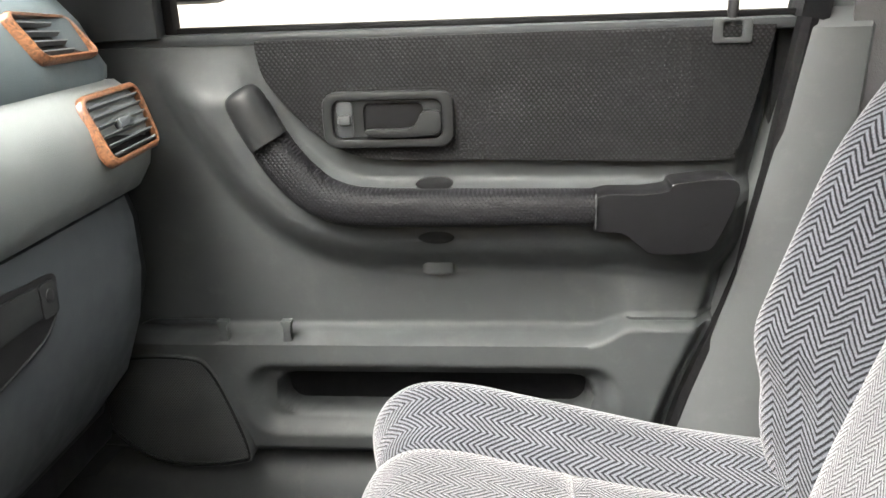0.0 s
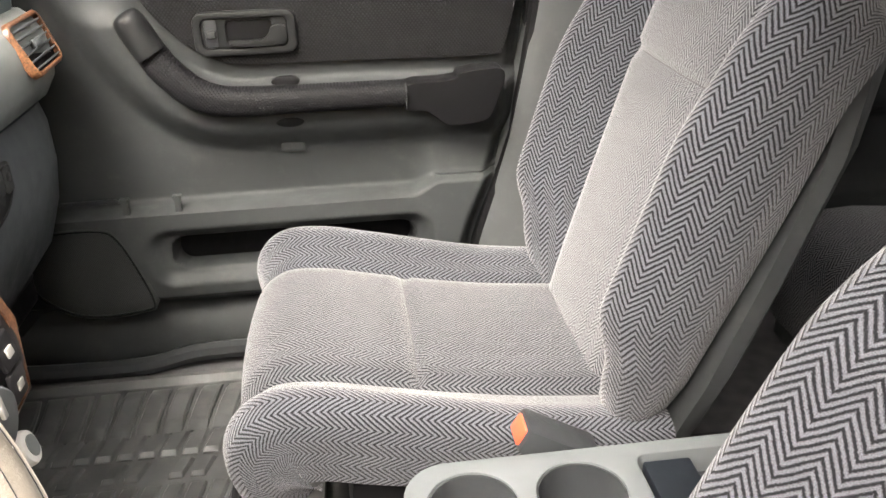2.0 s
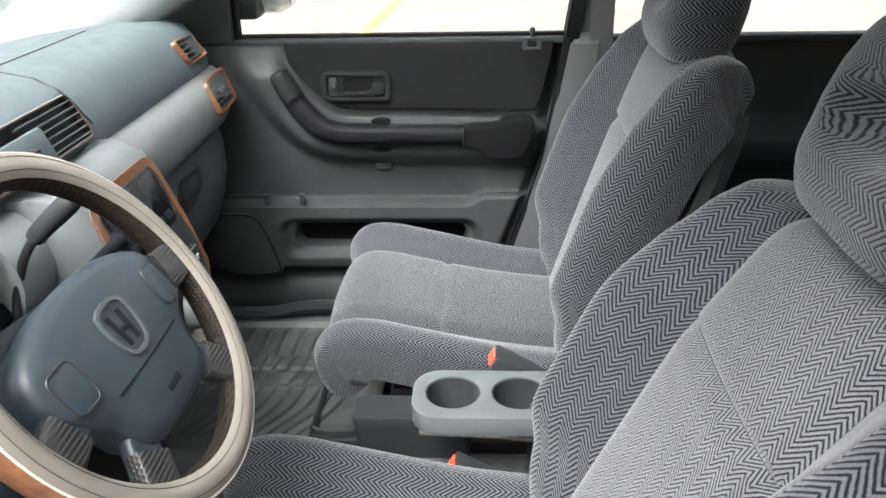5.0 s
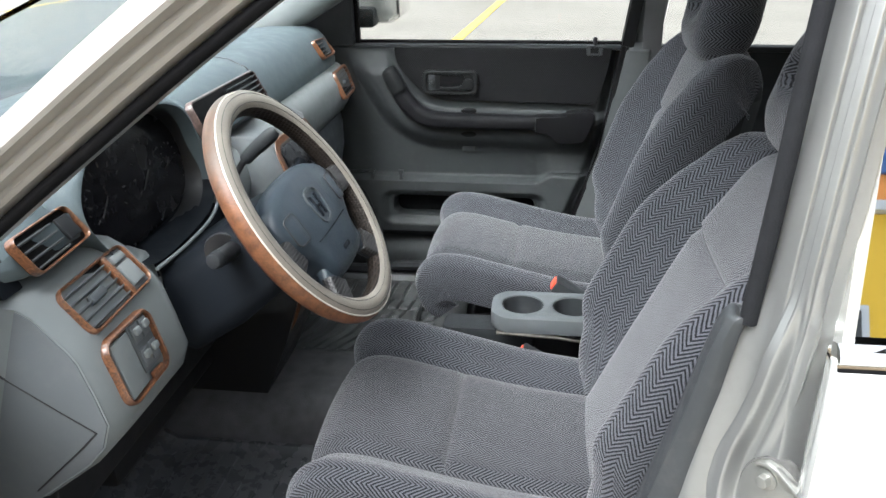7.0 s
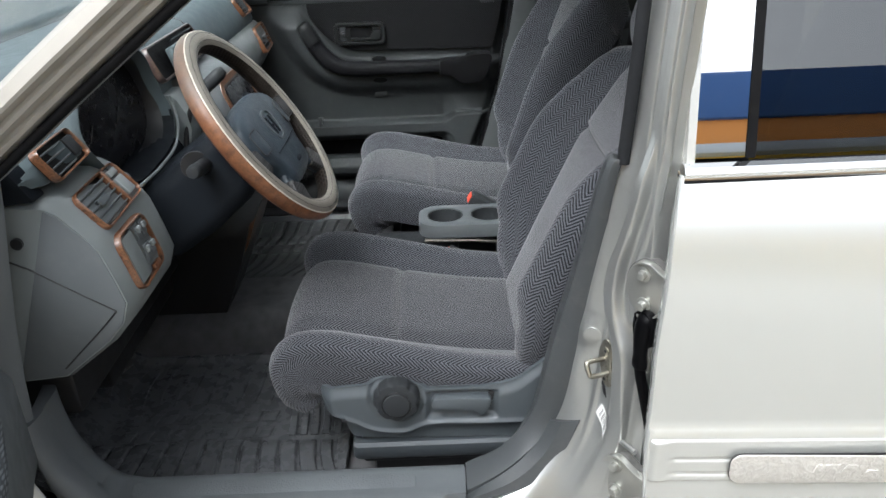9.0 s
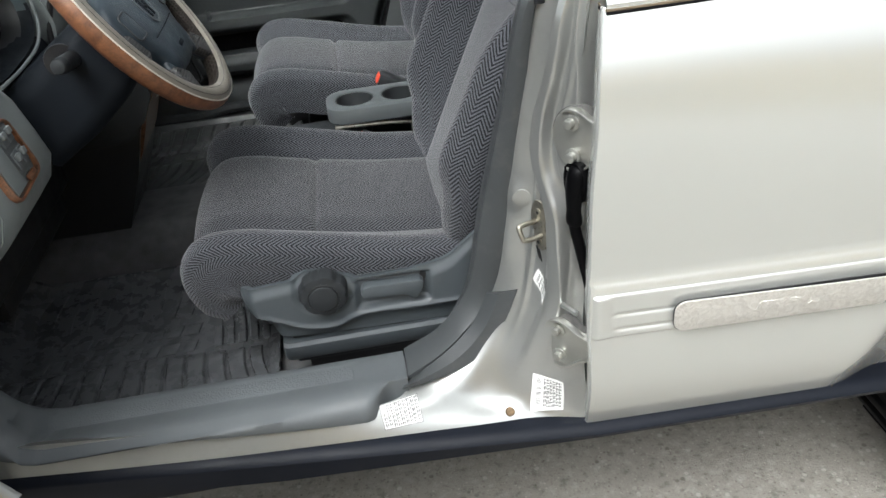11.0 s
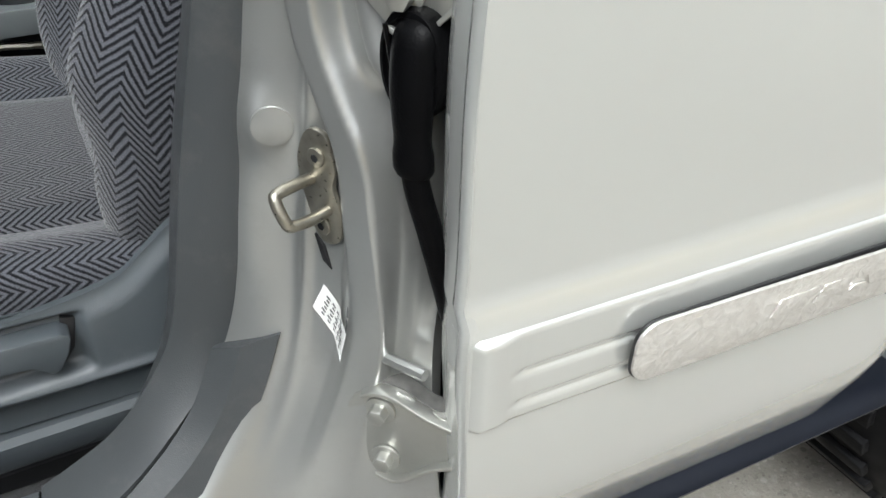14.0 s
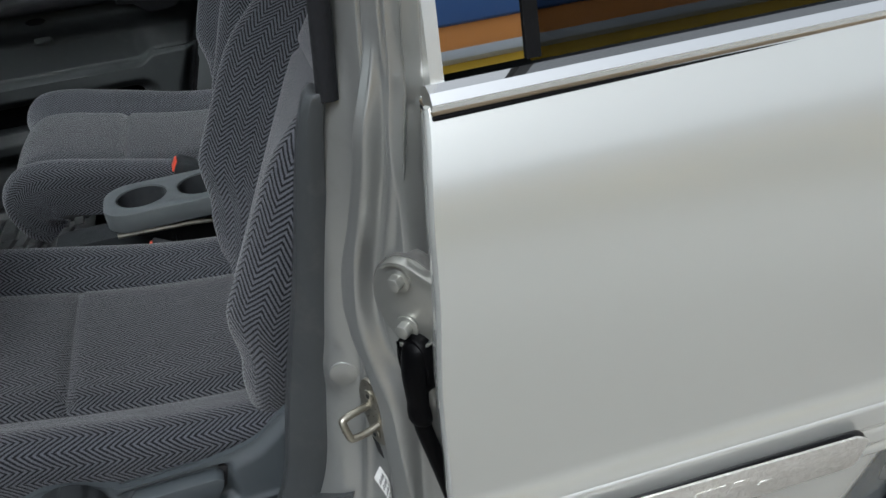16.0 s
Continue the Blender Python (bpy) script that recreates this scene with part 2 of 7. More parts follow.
def dotted(name, col, pitch, rough=0.5, invert=False, depth=0.0009, spec=0.5):
    """A skin embossed with rows of small dots, set off by half a step from row to row."""
    m, nt, p, co = start(name, rough, spec=spec)
    sep = nt.nodes.new("ShaderNodeSeparateXYZ")
    nt.links.new(co, sep.inputs[0])
    u = calc(nt, "DIVIDE", sep.outputs[0], pitch)
    v = calc(nt, "DIVIDE", sep.outputs[2], pitch * 0.62)
    row = calc(nt, "FLOOR", v)
    off = calc(nt, "MULTIPLY", calc(nt, "MODULO", calc(nt, "ABSOLUTE", row), 2.0), 0.5)
    fu = calc(nt, "SUBTRACT", calc(nt, "FRACT", calc(nt, "ADD", u, off)), 0.5)
    fv = calc(nt, "SUBTRACT", calc(nt, "FRACT", v), 0.5)
    d = calc(nt, "SQRT", calc(nt, "ADD", calc(nt, "MULTIPLY", fu, fu), calc(nt, "MULTIPLY", calc(nt, "MULTIPLY", fv, fv), 0.5)))
    dot = remap(nt, d, 0.18, 0.36, 1, 0)
    slow = noise_of(nt, co, 8.0, 5)
    base = blend(nt, remap(nt, slow, 0.3, 0.7, 0, 1), tuple(c * 0.85 for c in col), tuple(c * 1.15 for c in col))
    # Highlights on raised dots are put into the colour; pits are darker.
    nt.links.new(blend(nt, dot, base, tuple(c * (0.35 if invert else 3.0) for c in col)), p.inputs["Base Color"])
    relief(nt, p, calc(nt, "MULTIPLY", dot, -1.0 if invert else 1.0), 0.7, depth)
    return m


def burl(name, dark, light, rough=0.28, scale=38.0):
    """Printed burl wood under lacquer."""
    m, nt, p, co = start(name, rough, coat=0.4)
    n1 = node(nt, "TexNoise", Scale=scale, Detail=6.0, Distortion=2.5)
    nt.links.new(co, n1.inputs["Vector"])
    n2 = noise_of(nt, co, scale * 6, 6, 0.7)
    c = blend(nt, remap(nt, n1.outputs["Fac"], 0.3, 0.68, 0, 1), dark, light)
    c = blend(nt, remap(nt, n2, 0.62, 0.75, 0, 0.7), c, tuple(q * 0.25 for q in dark))
    nt.links.new(c, p.inputs["Base Color"])
    return m


def foil():
    """Crumpled bright foil on the moulding's plate."""
    m, nt, p, co = start("crumpled_plaque", 0.30, metal=0.7)
    n1 = node(nt, "TexNoise", Scale=75.0, Detail=3.0, Distortion=2.2)
    nt.links.new(co, n1.inputs["Vector"])
    n2 = noise_of(nt, co, 420.0, 3, 0.6)
    nt.links.new(blend(nt, remap(nt, n1.outputs["Fac"], 0.35, 0.65, 0, 1), (0.64, 0.62, 0.585), (0.76, 0.745, 0.71)), p.inputs["Base Color"])
    relief(nt, p, calc(nt, "ADD", n1.outputs["Fac"], calc(nt, "MULTIPLY", n2, 0.15)), 0.42, 0.006)
    return m


def glass(name, col=(0.9, 0.95, 0.93), rough=0.0, ior=1.45):
    m = bpy.data.materials.new(name)
    m.use_nodes = True
    p = m.node_tree.nodes["Principled BSDF"]
    p.inputs["Base Color"].default_value = (*col, 1)
    p.inputs["Roughness"].default_value = rough
    p.inputs["Transmission Weight"].default_value = 1.0
    p.inputs["IOR"].default_value = ior
    return m


door_grey = plain("door_trim_grey", (0.0237, 0.0262, 0.0272), 0.6, vary=0.08, grain=1100, bump=0.14, spec=0.3, dust=(0.09, 0.086, 0.08), dust_amount=0.16)
end_grey = plain("end_cover_grey", (0.098, 0.107, 0.112), 0.5, vary=0.06, grain=900, bump=0.16, spec=0.4, dust=(0.21, 0.20, 0.19), dust_amount=0.12)
dash_grey = plain("dash_light_grey", (0.158, 0.174, 0.175), 0.52, vary=0.05, grain=900, bump=0.2, dust=(0.28, 0.27, 0.255), dust_amount=0.12)
pad_grey = plain("dash_pad_blue_grey", (0.076, 0.097, 0.105), 0.6, vary=0.07, grain=700, bump=0.25, spec=0.22, dust=(0.17, 0.17, 0.165), dust_amount=0.15)
dark_plastic = plain("dark_plastic", (0.023, 0.025, 0.027), 0.5, vary=0.15, grain=900, bump=0.18, spec=0.18, dust=(0.08, 0.075, 0.07), dust_amount=0.14)
black_plastic = plain("black_plastic", (0.012, 0.012, 0.013), 0.4, vary=0.2, grain=1200, bump=0.1)
column_plastic = plain("column_plastic", (0.0085, 0.0105, 0.0135), 0.55, vary=0.12, grain=900, bump=0.2, spec=0.07, dust=(0.03, 0.029, 0.028), dust_amount=0.08)
hub_vinyl = plain("hub_vinyl_blue_black", (0.020, 0.029, 0.038), 0.36, vary=0.15, grain=1300, bump=0.25, spec=0.4, dust=(0.09, 0.09, 0.09), dust_amount=0.2)
tray_plastic = plain("tray_plastic", (0.080, 0.088, 0.092), 0.5, vary=0.06, grain=1000, bump=0.15, dust=(0.17, 0.16, 0.15), dust_amount=0.12)
seat_plastic = plain("seat_base_plastic", (0.052, 0.060, 0.066), 0.46, vary=0.06, grain=1000, bump=0.15, dust=(0.12, 0.115, 0.11), dust_amount=0.14)
pillar_grey = plain("far_pillar_grey", (0.050, 0.0535, 0.0545), 0.55, vary=0.06, grain=1000, bump=0.15, spec=0.3, dust=(0.13, 0.125, 0.12), dust_amount=0.12)
trim_plastic = plain("sill_trim_plastic", (0.037, 0.0405, 0.0425), 0.5, vary=0.07, grain=1000, bump=0.18, dust=(0.13, 0.12, 0.11), dust_amount=0.2)
sill_grey = plain("sill_plate_grey", (0.088, 0.096, 0.101), 0.5, vary=0.08, grain=900, bump=0.2, dust=(0.16, 0.15, 0.14), dust_amount=0.2)
vinyl_dots = dotted("dotted_black_vinyl", (0.0052, 0.0052, 0.0056), 0.0056, 0.55, depth=0.0005, spec=0.12)
arm_dots = dotted("dotted_armrest_vinyl", (0.0035, 0.0035, 0.0040), 0.0052, 0.5, depth=0.0006, spec=0.10)
handle_dark = plain("door_handle_dark", (0.0085, 0.0092, 0.0096), 0.5, vary=0.1, grain=1200, bump=0.12, spec=0.18)
arm_black = plain("armrest_black", (0.0045, 0.0045, 0.0050), 0.5, vary=0.1, grain=1300, bump=0.15, spec=0.10)
speaker_mesh = dotted("speaker_mesh", (0.034, 0.036, 0.036), 0.0036, 0.6, invert=True, spec=0.2)
boot_rubber = plain("boot_rubber", (0.0016, 0.0016, 0.0019), 0.42, vary=0.2, grain=600, bump=0.2, spec=0.07)
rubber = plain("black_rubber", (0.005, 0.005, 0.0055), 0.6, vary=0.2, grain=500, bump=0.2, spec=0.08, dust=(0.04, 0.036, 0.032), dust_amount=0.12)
mat_rubber = plain("floor_mat_rubber", (0.060, 0.062, 0.063), 0.42, vary=0.3, patch=14, grain=600, bump=0.25, spec=0.3, dust=(0.13, 0.12, 0.105), dust_amount=0.35)
# Same mat rubber, toned apart so its colour carries the driver's side brightness.
mat_rubber_driver_tone = plain("mat_rubber_driver_tone", (0.072, 0.075, 0.079), 0.28, vary=0.08, patch=9, grain=500, bump=0.2, spec=0.5, dust=(0.10, 0.096, 0.09), dust_amount=0.05)
carpet = plain("dark_carpet", (0.075, 0.075, 0.078), 0.95, vary=0.3, patch=30, grain=400, bump=0.8, dust=(0.11, 0.10, 0.09), dust_amount=0.3)
weave_bolster = chevron("weave_bolster", (0.0094, 0.0098, 0.0120), (0.098, 0.1010, 0.1145), 0.0165, 0.0076, 0.50, 1.25, 0.26, 0.20)
weave_seat = chevron("weave_cushion_side", (0.0094, 0.0098, 0.0120), (0.095, 0.0978, 0.1105), 0.0165, 0.0074, 0.49, 1.35, 0.26, 0.20)
weave_insert = chevron("weave_insert", (0.0088, 0.0092, 0.0112), (0.098, 0.0995, 0.109), 0.0150, 0.0068, 0.47, 1.35, 0.24, 0.18)
weave_back = chevron("weave_back_insert", (0.0145, 0.0150, 0.0175), (0.150, 0.1515, 0.163), 0.0135, 0.0066, 0.45, 1.3, 0.24, 0.18)
wood = burl("burl_wood_trim", (0.042, 0.018, 0.010), (0.215, 0.094, 0.044), 0.30, scale=110.0)
wood_dark = burl("grey_brown_vent_trim", (0.022, 0.014, 0.013), (0.085, 0.055, 0.046), scale=110.0)
paint = plain("champagne_paint", (0.56, 0.565, 0.54), 0.27, metal=0.55, coat=0.8, vary=0.012, patch=2, bump=0.0)
# Same champagne paint, darkened in colour to hold back the jamb's light.
paint_dimmed = plain("champagne_paint_dimmed", (0.385, 0.39, 0.376), 0.29, metal=0.74, coat=0.08, vary=0.05, patch=9, bump=0.0, dust=(0.20, 0.18, 0.15), dust_amount=0.16)
cladding = plain("rocker_cladding", (0.0065, 0.0080, 0.0125), 0.42, vary=0.15, grain=700, bump=0.15, spec=0.13, dust=(0.08, 0.075, 0.065), dust_amount=0.03)
chrome = plain("chrome", (0.85, 0.85, 0.84), 0.015, metal=1.0, coat=0.01, vary=0.01, bump=0.0)
plaque_metal = foil()
steel = plain("zinc_steel", (0.34, 0.32, 0.27), 0.34, metal=0.9, vary=0.2, patch=90, grain=600, bump=0.15)
# Same body paint again; the pillar's brightness is put into its tone.
pillar_tone_paint = plain("champagne_paint_pillar_tone", (0.33, 0.31, 0.275), 0.36, metal=0.25, coat=0.25, vary=0.05, patch=20, bump=0.05)
flock_grey = plain("grey_flocked_seal", (0.014, 0.0145, 0.016), 0.9, vary=0.12, patch=40, grain=500, bump=0.5, spec=0.15)
hinge_paint = plain("hinge_paint", (0.42, 0.42, 0.39), 0.33, metal=0.8, coat=0.1, vary=0.06, patch=30, bump=0.0)
leather = plain("beige_cover_vinyl", (0.172, 0.156, 0.132), 0.38, vary=0.1, patch=14, grain=1000, bump=0.25, spec=0.35, dust=(0.15, 0.13, 0.105), dust_amount=0.3)
red_plastic = plain("red_button", (0.62, 0.07, 0.035), 0.4, vary=0.08, bump=0.05)
paper = plain("label_paper", (0.72, 0.72, 0.70), 0.6, vary=0.05, patch=40, bump=0.0)
ink = plain("label_ink", (0.13, 0.13, 0.13), 0.6, bump=0.0)
clear_glass = glass("window_glass", (0.86, 0.89, 0.87), ior=1.3)
vinyl_grey = dotted("dotted_grey_vinyl", (0.045, 0.049, 0.052), 0.0056, 0.55, depth=0.0005, spec=0.2)
# Dark tone for the hinge's gap: painted shade with some dirt in it.
gap_shade_grey = plain("gap_shade_and_dirt", (0.085, 0.083, 0.078), 0.7, vary=0.3, patch=120, grain=300, bump=0.4)
side_glass = glass("side_window_glass", (0.74, 0.76, 0.74), ior=1.35)
tint_glass = glass("tinted_glass", (0.10, 0.12, 0.12), ior=2.1)


# ---- ground and distance ----
def concrete():
    m, nt, p, co = start("worn_concrete", 0.85)
    slow = noise_of(nt, co, 0.5, 6)
    mid = noise_of(nt, co, 6.0, 7, 0.65)
    fine = noise_of(nt, co, 160.0, 4, 0.7)
    c = blend(nt, remap(nt, slow, 0.3, 0.7, 0, 1), (0.20, 0.187, 0.163), (0.275, 0.258, 0.228))
    c = blend(nt, remap(nt, mid, 0.55, 0.75, 0, 0.45), c, (0.215, 0.195, 0.168))
    c = blend(nt, remap(nt, fine, 0.55, 0.72, 0, 0.45), c, (0.135, 0.12, 0.104))
    for size, share, tones in ((75.0, 0.36, ((0.105, 0.092, 0.08), (0.40, 0.375, 0.335))), (160.0, 0.40, ((0.12, 0.104, 0.088), (0.37, 0.345, 0.305)))):
        v = node(nt, "TexVoronoi", Scale=size)
        nt.links.new(co, v.inputs["Vector"])
        sp = nt.nodes.new("ShaderNodeSeparateColor")
        nt.links.new(v.outputs["Color"], sp.inputs[0])
        stone = blend(nt, sp.outputs[0], *tones)
        inside = calc(nt, "MULTIPLY", remap(nt, v.outputs["Distance"], 0.42, 0.30, 0, 0.75), calc(nt, "LESS_THAN", sp.outputs[1], share))
        c = blend(nt, inside, c, stone)
    coarse = noise_of(nt, co, 42.0, 5, 0.65)
    c = blend(nt, remap(nt, coarse, 0.54, 0.66, 0, 0.65), c, (0.34, 0.32, 0.28))
    c = blend(nt, remap(nt, coarse, 0.45, 0.34, 0, 0.6), c, (0.105, 0.095, 0.082))
    blot = noise_of(nt, co, 2.2, 5, 0.6)
    c = blend(nt, remap(nt, blot, 0.56, 0.70, 0, 0.4), c, (0.13, 0.117, 0.10))
    nt.links.new(c, p.inputs["Base Color"])
    relief(nt, p, calc(nt, "ADD", fine, mid), 0.5, 0.006)
    return m


ground_mat = concrete()
bm = bmesh.new()
bmesh.ops.create_grid(bm, x_segments=24, y_segments=24, size=1)
for v in bm.verts:
    v.co = (math.copysign(abs(v.co.x) ** 3, v.co.x) * 900, math.copysign(abs(v.co.y) ** 3, v.co.y) * 900, 0)
solo("ground", bm, ground_mat, "worn pale concrete yard with dark stains", "ground", "structure")

road_yellow = plain("worn_yellow_paint", (0.72, 0.52, 0.10), 0.8, vary=0.2, patch=5, grain=200, bump=0.3, dust=(0.45, 0.42, 0.36), dust_amount=0.6)


def bay_line(name, x, y, length, turn):
    b = box(-0.06, 0.06, 0, length, 0.0, 0.006, 0.002)
    moved(b, pose(x, y, 0.001, 0, 0, turn))
    return solo(name, b, road_yellow, "worn yellow painted parking bay line on concrete", "road marking", group="parking lines")


bay_line("parking_line", -0.92, 6.2, 9.5, -3.4)
bay_line("parking_line", -8.2, 6.2, 9.5, -3.4)
bay_line("parking_line", 6.4, 6.2, 9.5, -3.4)

# the yard's building, which the rear door's glass and bright post mirror
wall_yellow = plain("yellow_wall", (0.72, 0.48, 0.05), 0.8, vary=0.06, patch=1, grain=60, bump=0.2)
wall_orange = plain("orange_wall", (0.72, 0.30, 0.08), 0.8, vary=0.06, patch=1, grain=60, bump=0.2)
wall_blue = plain("blue_wall", (0.045, 0.12, 0.33), 0.7, vary=0.08, patch=1, grain=60, bump=0.2)
wall_pale = plain("pale_ledge", (0.5, 0.55, 0.6), 0.7, vary=0.06, patch=1, grain=60, bump=0.2)
dark_pane = plain("dark_window_pane", (0.02, 0.025, 0.03), 0.15, vary=0.1, bump=0.0)
house = thing("yard_building", (3.0, -13.0, 0), "long low building with yellow, orange and blue bands", "building")
part("lower_wall", box(-22, 30, -13.4, -12.4, 0, 4.0, 0.02), wall_yellow, house, "yellow painted wall")
part("ledge", box(-22, 30, -13.4, -12.15, 4.0, 4.16, 0.02), wall_pale, house, "pale blue ledge")
part("middle_band", box(-22, 30, -13.4, -12.4, 4.16, 4.62, 0.02), wall_orange, house, "orange painted band")
part("upper_band", box(-22, 30, -13.4, -12.3, 4.62, 5.4, 0.02), wall_blue, house, "blue fascia")
for k in range(9):
    x = -18 + k * 5.2
    fr = part("window", box(x, x + 2.2, -12.43, -12.33, 1.2, 2.6, 0.02), wall_pale, house)
    part("pane", box(x + 0.12, x + 2.08, -12.34, -12.31, 1.28, 2.52, 0.004), dark_pane, fr, "dark glass pane")

# ---- the car's shell ----
shell = thing("car_body", (0.2, 0.18, 0.25), "champagne painted body of an older estate car", "car body", kind="structure")


def jamb_point(s, t):
    """The pillar's painted face: s runs down the pillar and forward along the sill, t from the inner trim to the outer edge."""
    k = s * (len(JAMB_IN) - 1)
    i = min(int(k), len(JAMB_IN) - 2)
    p = JAMB_IN[i].lerp(JAMB_IN[i + 1], k - i).lerp(JAMB_OUT[i].lerp(JAMB_OUT[i + 1], k - i), t)
    low = step(0.34, 0.48, s)
    n = Vector((-0.86, -0.5, 0)).lerp(Vector((-0.25, -0.72, 0.64)), low).normalized()
    up = 1 - low
    c = sum(lerp(BEAD, p.z + 0.008 * d) for d in (-2, -1, 0, 1, 2)) / 5
    upper = (1 - step(0.46, 0.62, s)) * step(1.04, 0.96, p.z)
    flange = 0.014 * (1 - step(0.0, 0.36, t)) * upper
    crease = 0.0035 * math.exp(-((t - 0.35) / 0.035) ** 2) * upper * step(0.79, 0.75, p.z)
    bead = 0.0165 * (step(c - 0.15, c - 0.07, t) - step(c + 0.06, c + 0.14, t)) * upper
    ridge = 0.007 * (step(c + 0.22, c + 0.27, t) - 0.6 * step(c + 0.30, c + 0.38, t)) * upper * step(0.735, 0.765, p.z)
    deep = -0.016 * step(c + 0.10, c + 0.24, t) * upper * step(0.775, 0.745, p.z)
    boss = math.exp(-((t - 0.14) / 0.10) ** 2 - ((p.z - 0.722) / 0.022) ** 2) * 0.010
    hollow = -math.exp(-((t - 0.2) / 0.13) ** 2 - ((p.z - 0.62) / 0.05) ** 2) * 0.006
    lines = (0.0035 * step(0.66, 0.69, t) - 0.004 * math.exp(-((t - 0.50) / 0.02) ** 2) - 0.004 * math.exp(-((t - 0.84) / 0.02) ** 2)) * step(0.99, 1.05, p.z)
    pocket = -step(0.90, 1.0, t) * 0.026 * up
    roll = low * step(0.82, 0.72, s) * (0.008 * math.exp(-((t - 0.20) / 0.13) ** 2) + 0.003 * step(0.48, 0.66, t))
    return p + n * (flange + crease + bead + ridge + deep + boss + hollow + pocket + roll + lines)


BEAD = [(0.50, 0.62), (0.60, 0.69), (0.66, 0.70), (0.72, 0.68), (0.745, 0.58), (0.76, 0.50), (0.80, 0.37), (0.85, 0.37), (0.90, 0.49), (0.95, 0.60), (1.0, 0.64), (1.4, 0.62)]
JAMB_IN = spline([(0.456, -0.515, 1.42), (0.434, -0.535, 1.20), (0.416, -0.540, 0.985), (0.392, -0.520, 0.80), (0.372, -0.506, 0.66), (0.342, -0.503, 0.545), (0.275, -0.528, 0.476), (0.205, -0.555, 0.448), (0.145, -0.590, 0.440), (-0.10, -0.596, 0.458), (-0.62, -0.572, 0.490)], 12)
JAMB_OUT = spline([(0.50, -0.565, 1.42), (0.475, -0.590, 1.20), (0.452, -0.612, 0.98), (0.444, -0.628, 0.80), (0.442, -0.632, 0.66), (0.442, -0.632, 0.545), (0.446, -0.630, 0.46), (0.446, -0.632, 0.378), (0.30, -0.630, 0.378), (-0.10, -0.620, 0.398), (-0.62, -0.590, 0.430)], 12)
b = sheet(jamb_point, 260, 160)
part("b_pillar", solid(b, 0.012), paint_dimmed, shell, "champagne painted door jamb", 60)

# plastic trim down the pillar and round into the sill
TRIM_OUT = spline([(0.424, -0.546, 0.986), (0.409, -0.552, 0.974), (0.392, -0.524, 0.80), (0.370, -0.511, 0.66), (0.340, -0.508, 0.545), (0.270, -0.532, 0.480), (0.196, -0.556, 0.453)], 10)
secs = []
for i, p in enumerate(TRIM_OUT):
    k = i / (len(TRIM_OUT) - 1)
    t = frame_at(TRIM_OUT, i)
    side = Vector((-0.9, 0.25, 0)).lerp(Vector((0.02, 1.0, 0.10)), step(0.55, 1, k)).normalized()
    low = step(0.5, 0.95, k)
    back = Vector((0.25, 0.95, -0.1)).lerp(Vector((0.1, 0.15, -1.0)), low).normalized()
    deep = 0.03 + 0.03 * step(0.1, 0.4, k) - 0.02 * low
    o = 1 - 0.75 * low
    w = 0.017 + 0.029 * step(0.05, 0.5, k) + 0.022 * step(0.75, 1.0, k)
    q = [p + back * 0.005, p - back * 0.006 * o + side * 0.002, p - back * 0.010 * o + side * 0.010, p - back * 0.010 * o + side * (w * 0.6), p - back * 0.004 * o + side * (w * 0.92), p + back * 0.012 + side * (w * 1.05), p + back * deep + side * (w * 1.1), p + back * deep]
    secs.append(q)
part("pillar_trim", loft(secs), trim_plastic, shell, "grey moulded pillar trim")
part("trim_gap", tube([p + Vector((0.002, -0.002, 0.0)) for p in TRIM_OUT[14:-14]], 0.0022, 6), rubber, shell, "dark gap beside the trim")
cl = spline([(0.334, -0.506, 0.550), (0.308, -0.517, 0.508), (0.262, -0.533, 0.474), (0.196, -0.558, 0.450)], 6)
cr = spline([(0.376, -0.535, 0.569), (0.346, -0.538, 0.500), (0.290, -0.552, 0.458), (0.192, -0.568, 0.447)], 6)
co_ = Vector((-0.5, -0.8, 0.3)).normalized()
part("sill_corner_cap", loft([[p + co_ * 0.010, p.lerp(q, 0.5) + co_ * 0.020, q + co_ * 0.012, q - co_ * 0.02, p - co_ * 0.02] for p, q in zip(cl, cr)]), trim_plastic, shell, "grey plastic corner cap")
# rubber seal above the trim and round the opening
seal = spline([(0.412, -0.553, 0.985), (0.422, -0.555, 1.12), (0.434, -0.549, 1.27), (0.455, -0.528, 1.42)], 8)
part("door_seal", tube(seal, 0.0085, 14), flock_grey, shell, "grey flocked door seal")
# upper pillar lining inside
part("upper_pillar_lining", loft([[(0.475 + d, y, z) for d, y in ((0.0, -0.53), (-0.012, -0.49), (0.02, -0.46), (0.08, -0.46), (0.10, -0.53))] for z in (0.95, 1.2, 1.45)]), trim_plastic, shell)

# roof, far side, rear: they close the cabin
part("roof", box(0.22, 2.3, -0.48, 0.84, 1.50, 1.54, 0.015), paint, shell)
part("headliner", box(0.24, 2.28, -0.46, 0.82, 1.47, 1.496, 0.01), plain("headliner_cloth", (0.44, 0.435, 0.41), 0.9, vary=0.05, grain=500, bump=0.3), shell, "pale grey headliner")
part("tailgate", box(2.30, 2.36, -0.62, 0.98, 0.40, 1.02, 0.02), paint, shell)
rear_glass = part("rear_glass", box(2.31, 2.316, -0.5, 0.86, 1.02, 1.50, 0.001), clear_glass, shell, "clear rear window glass")
rear_glass.visible_shadow = False
part("floor_pan", box(-0.75, 2.3, -0.50, 0.93, 0.30, 0.345, 0.01), carpet, shell, "dark carpeted floor")
part("firewall", box(-0.95, -0.72, -0.56, 0.97, 0.30, 1.0, 0.02), carpet, shell, "dark carpeted bulkhead")
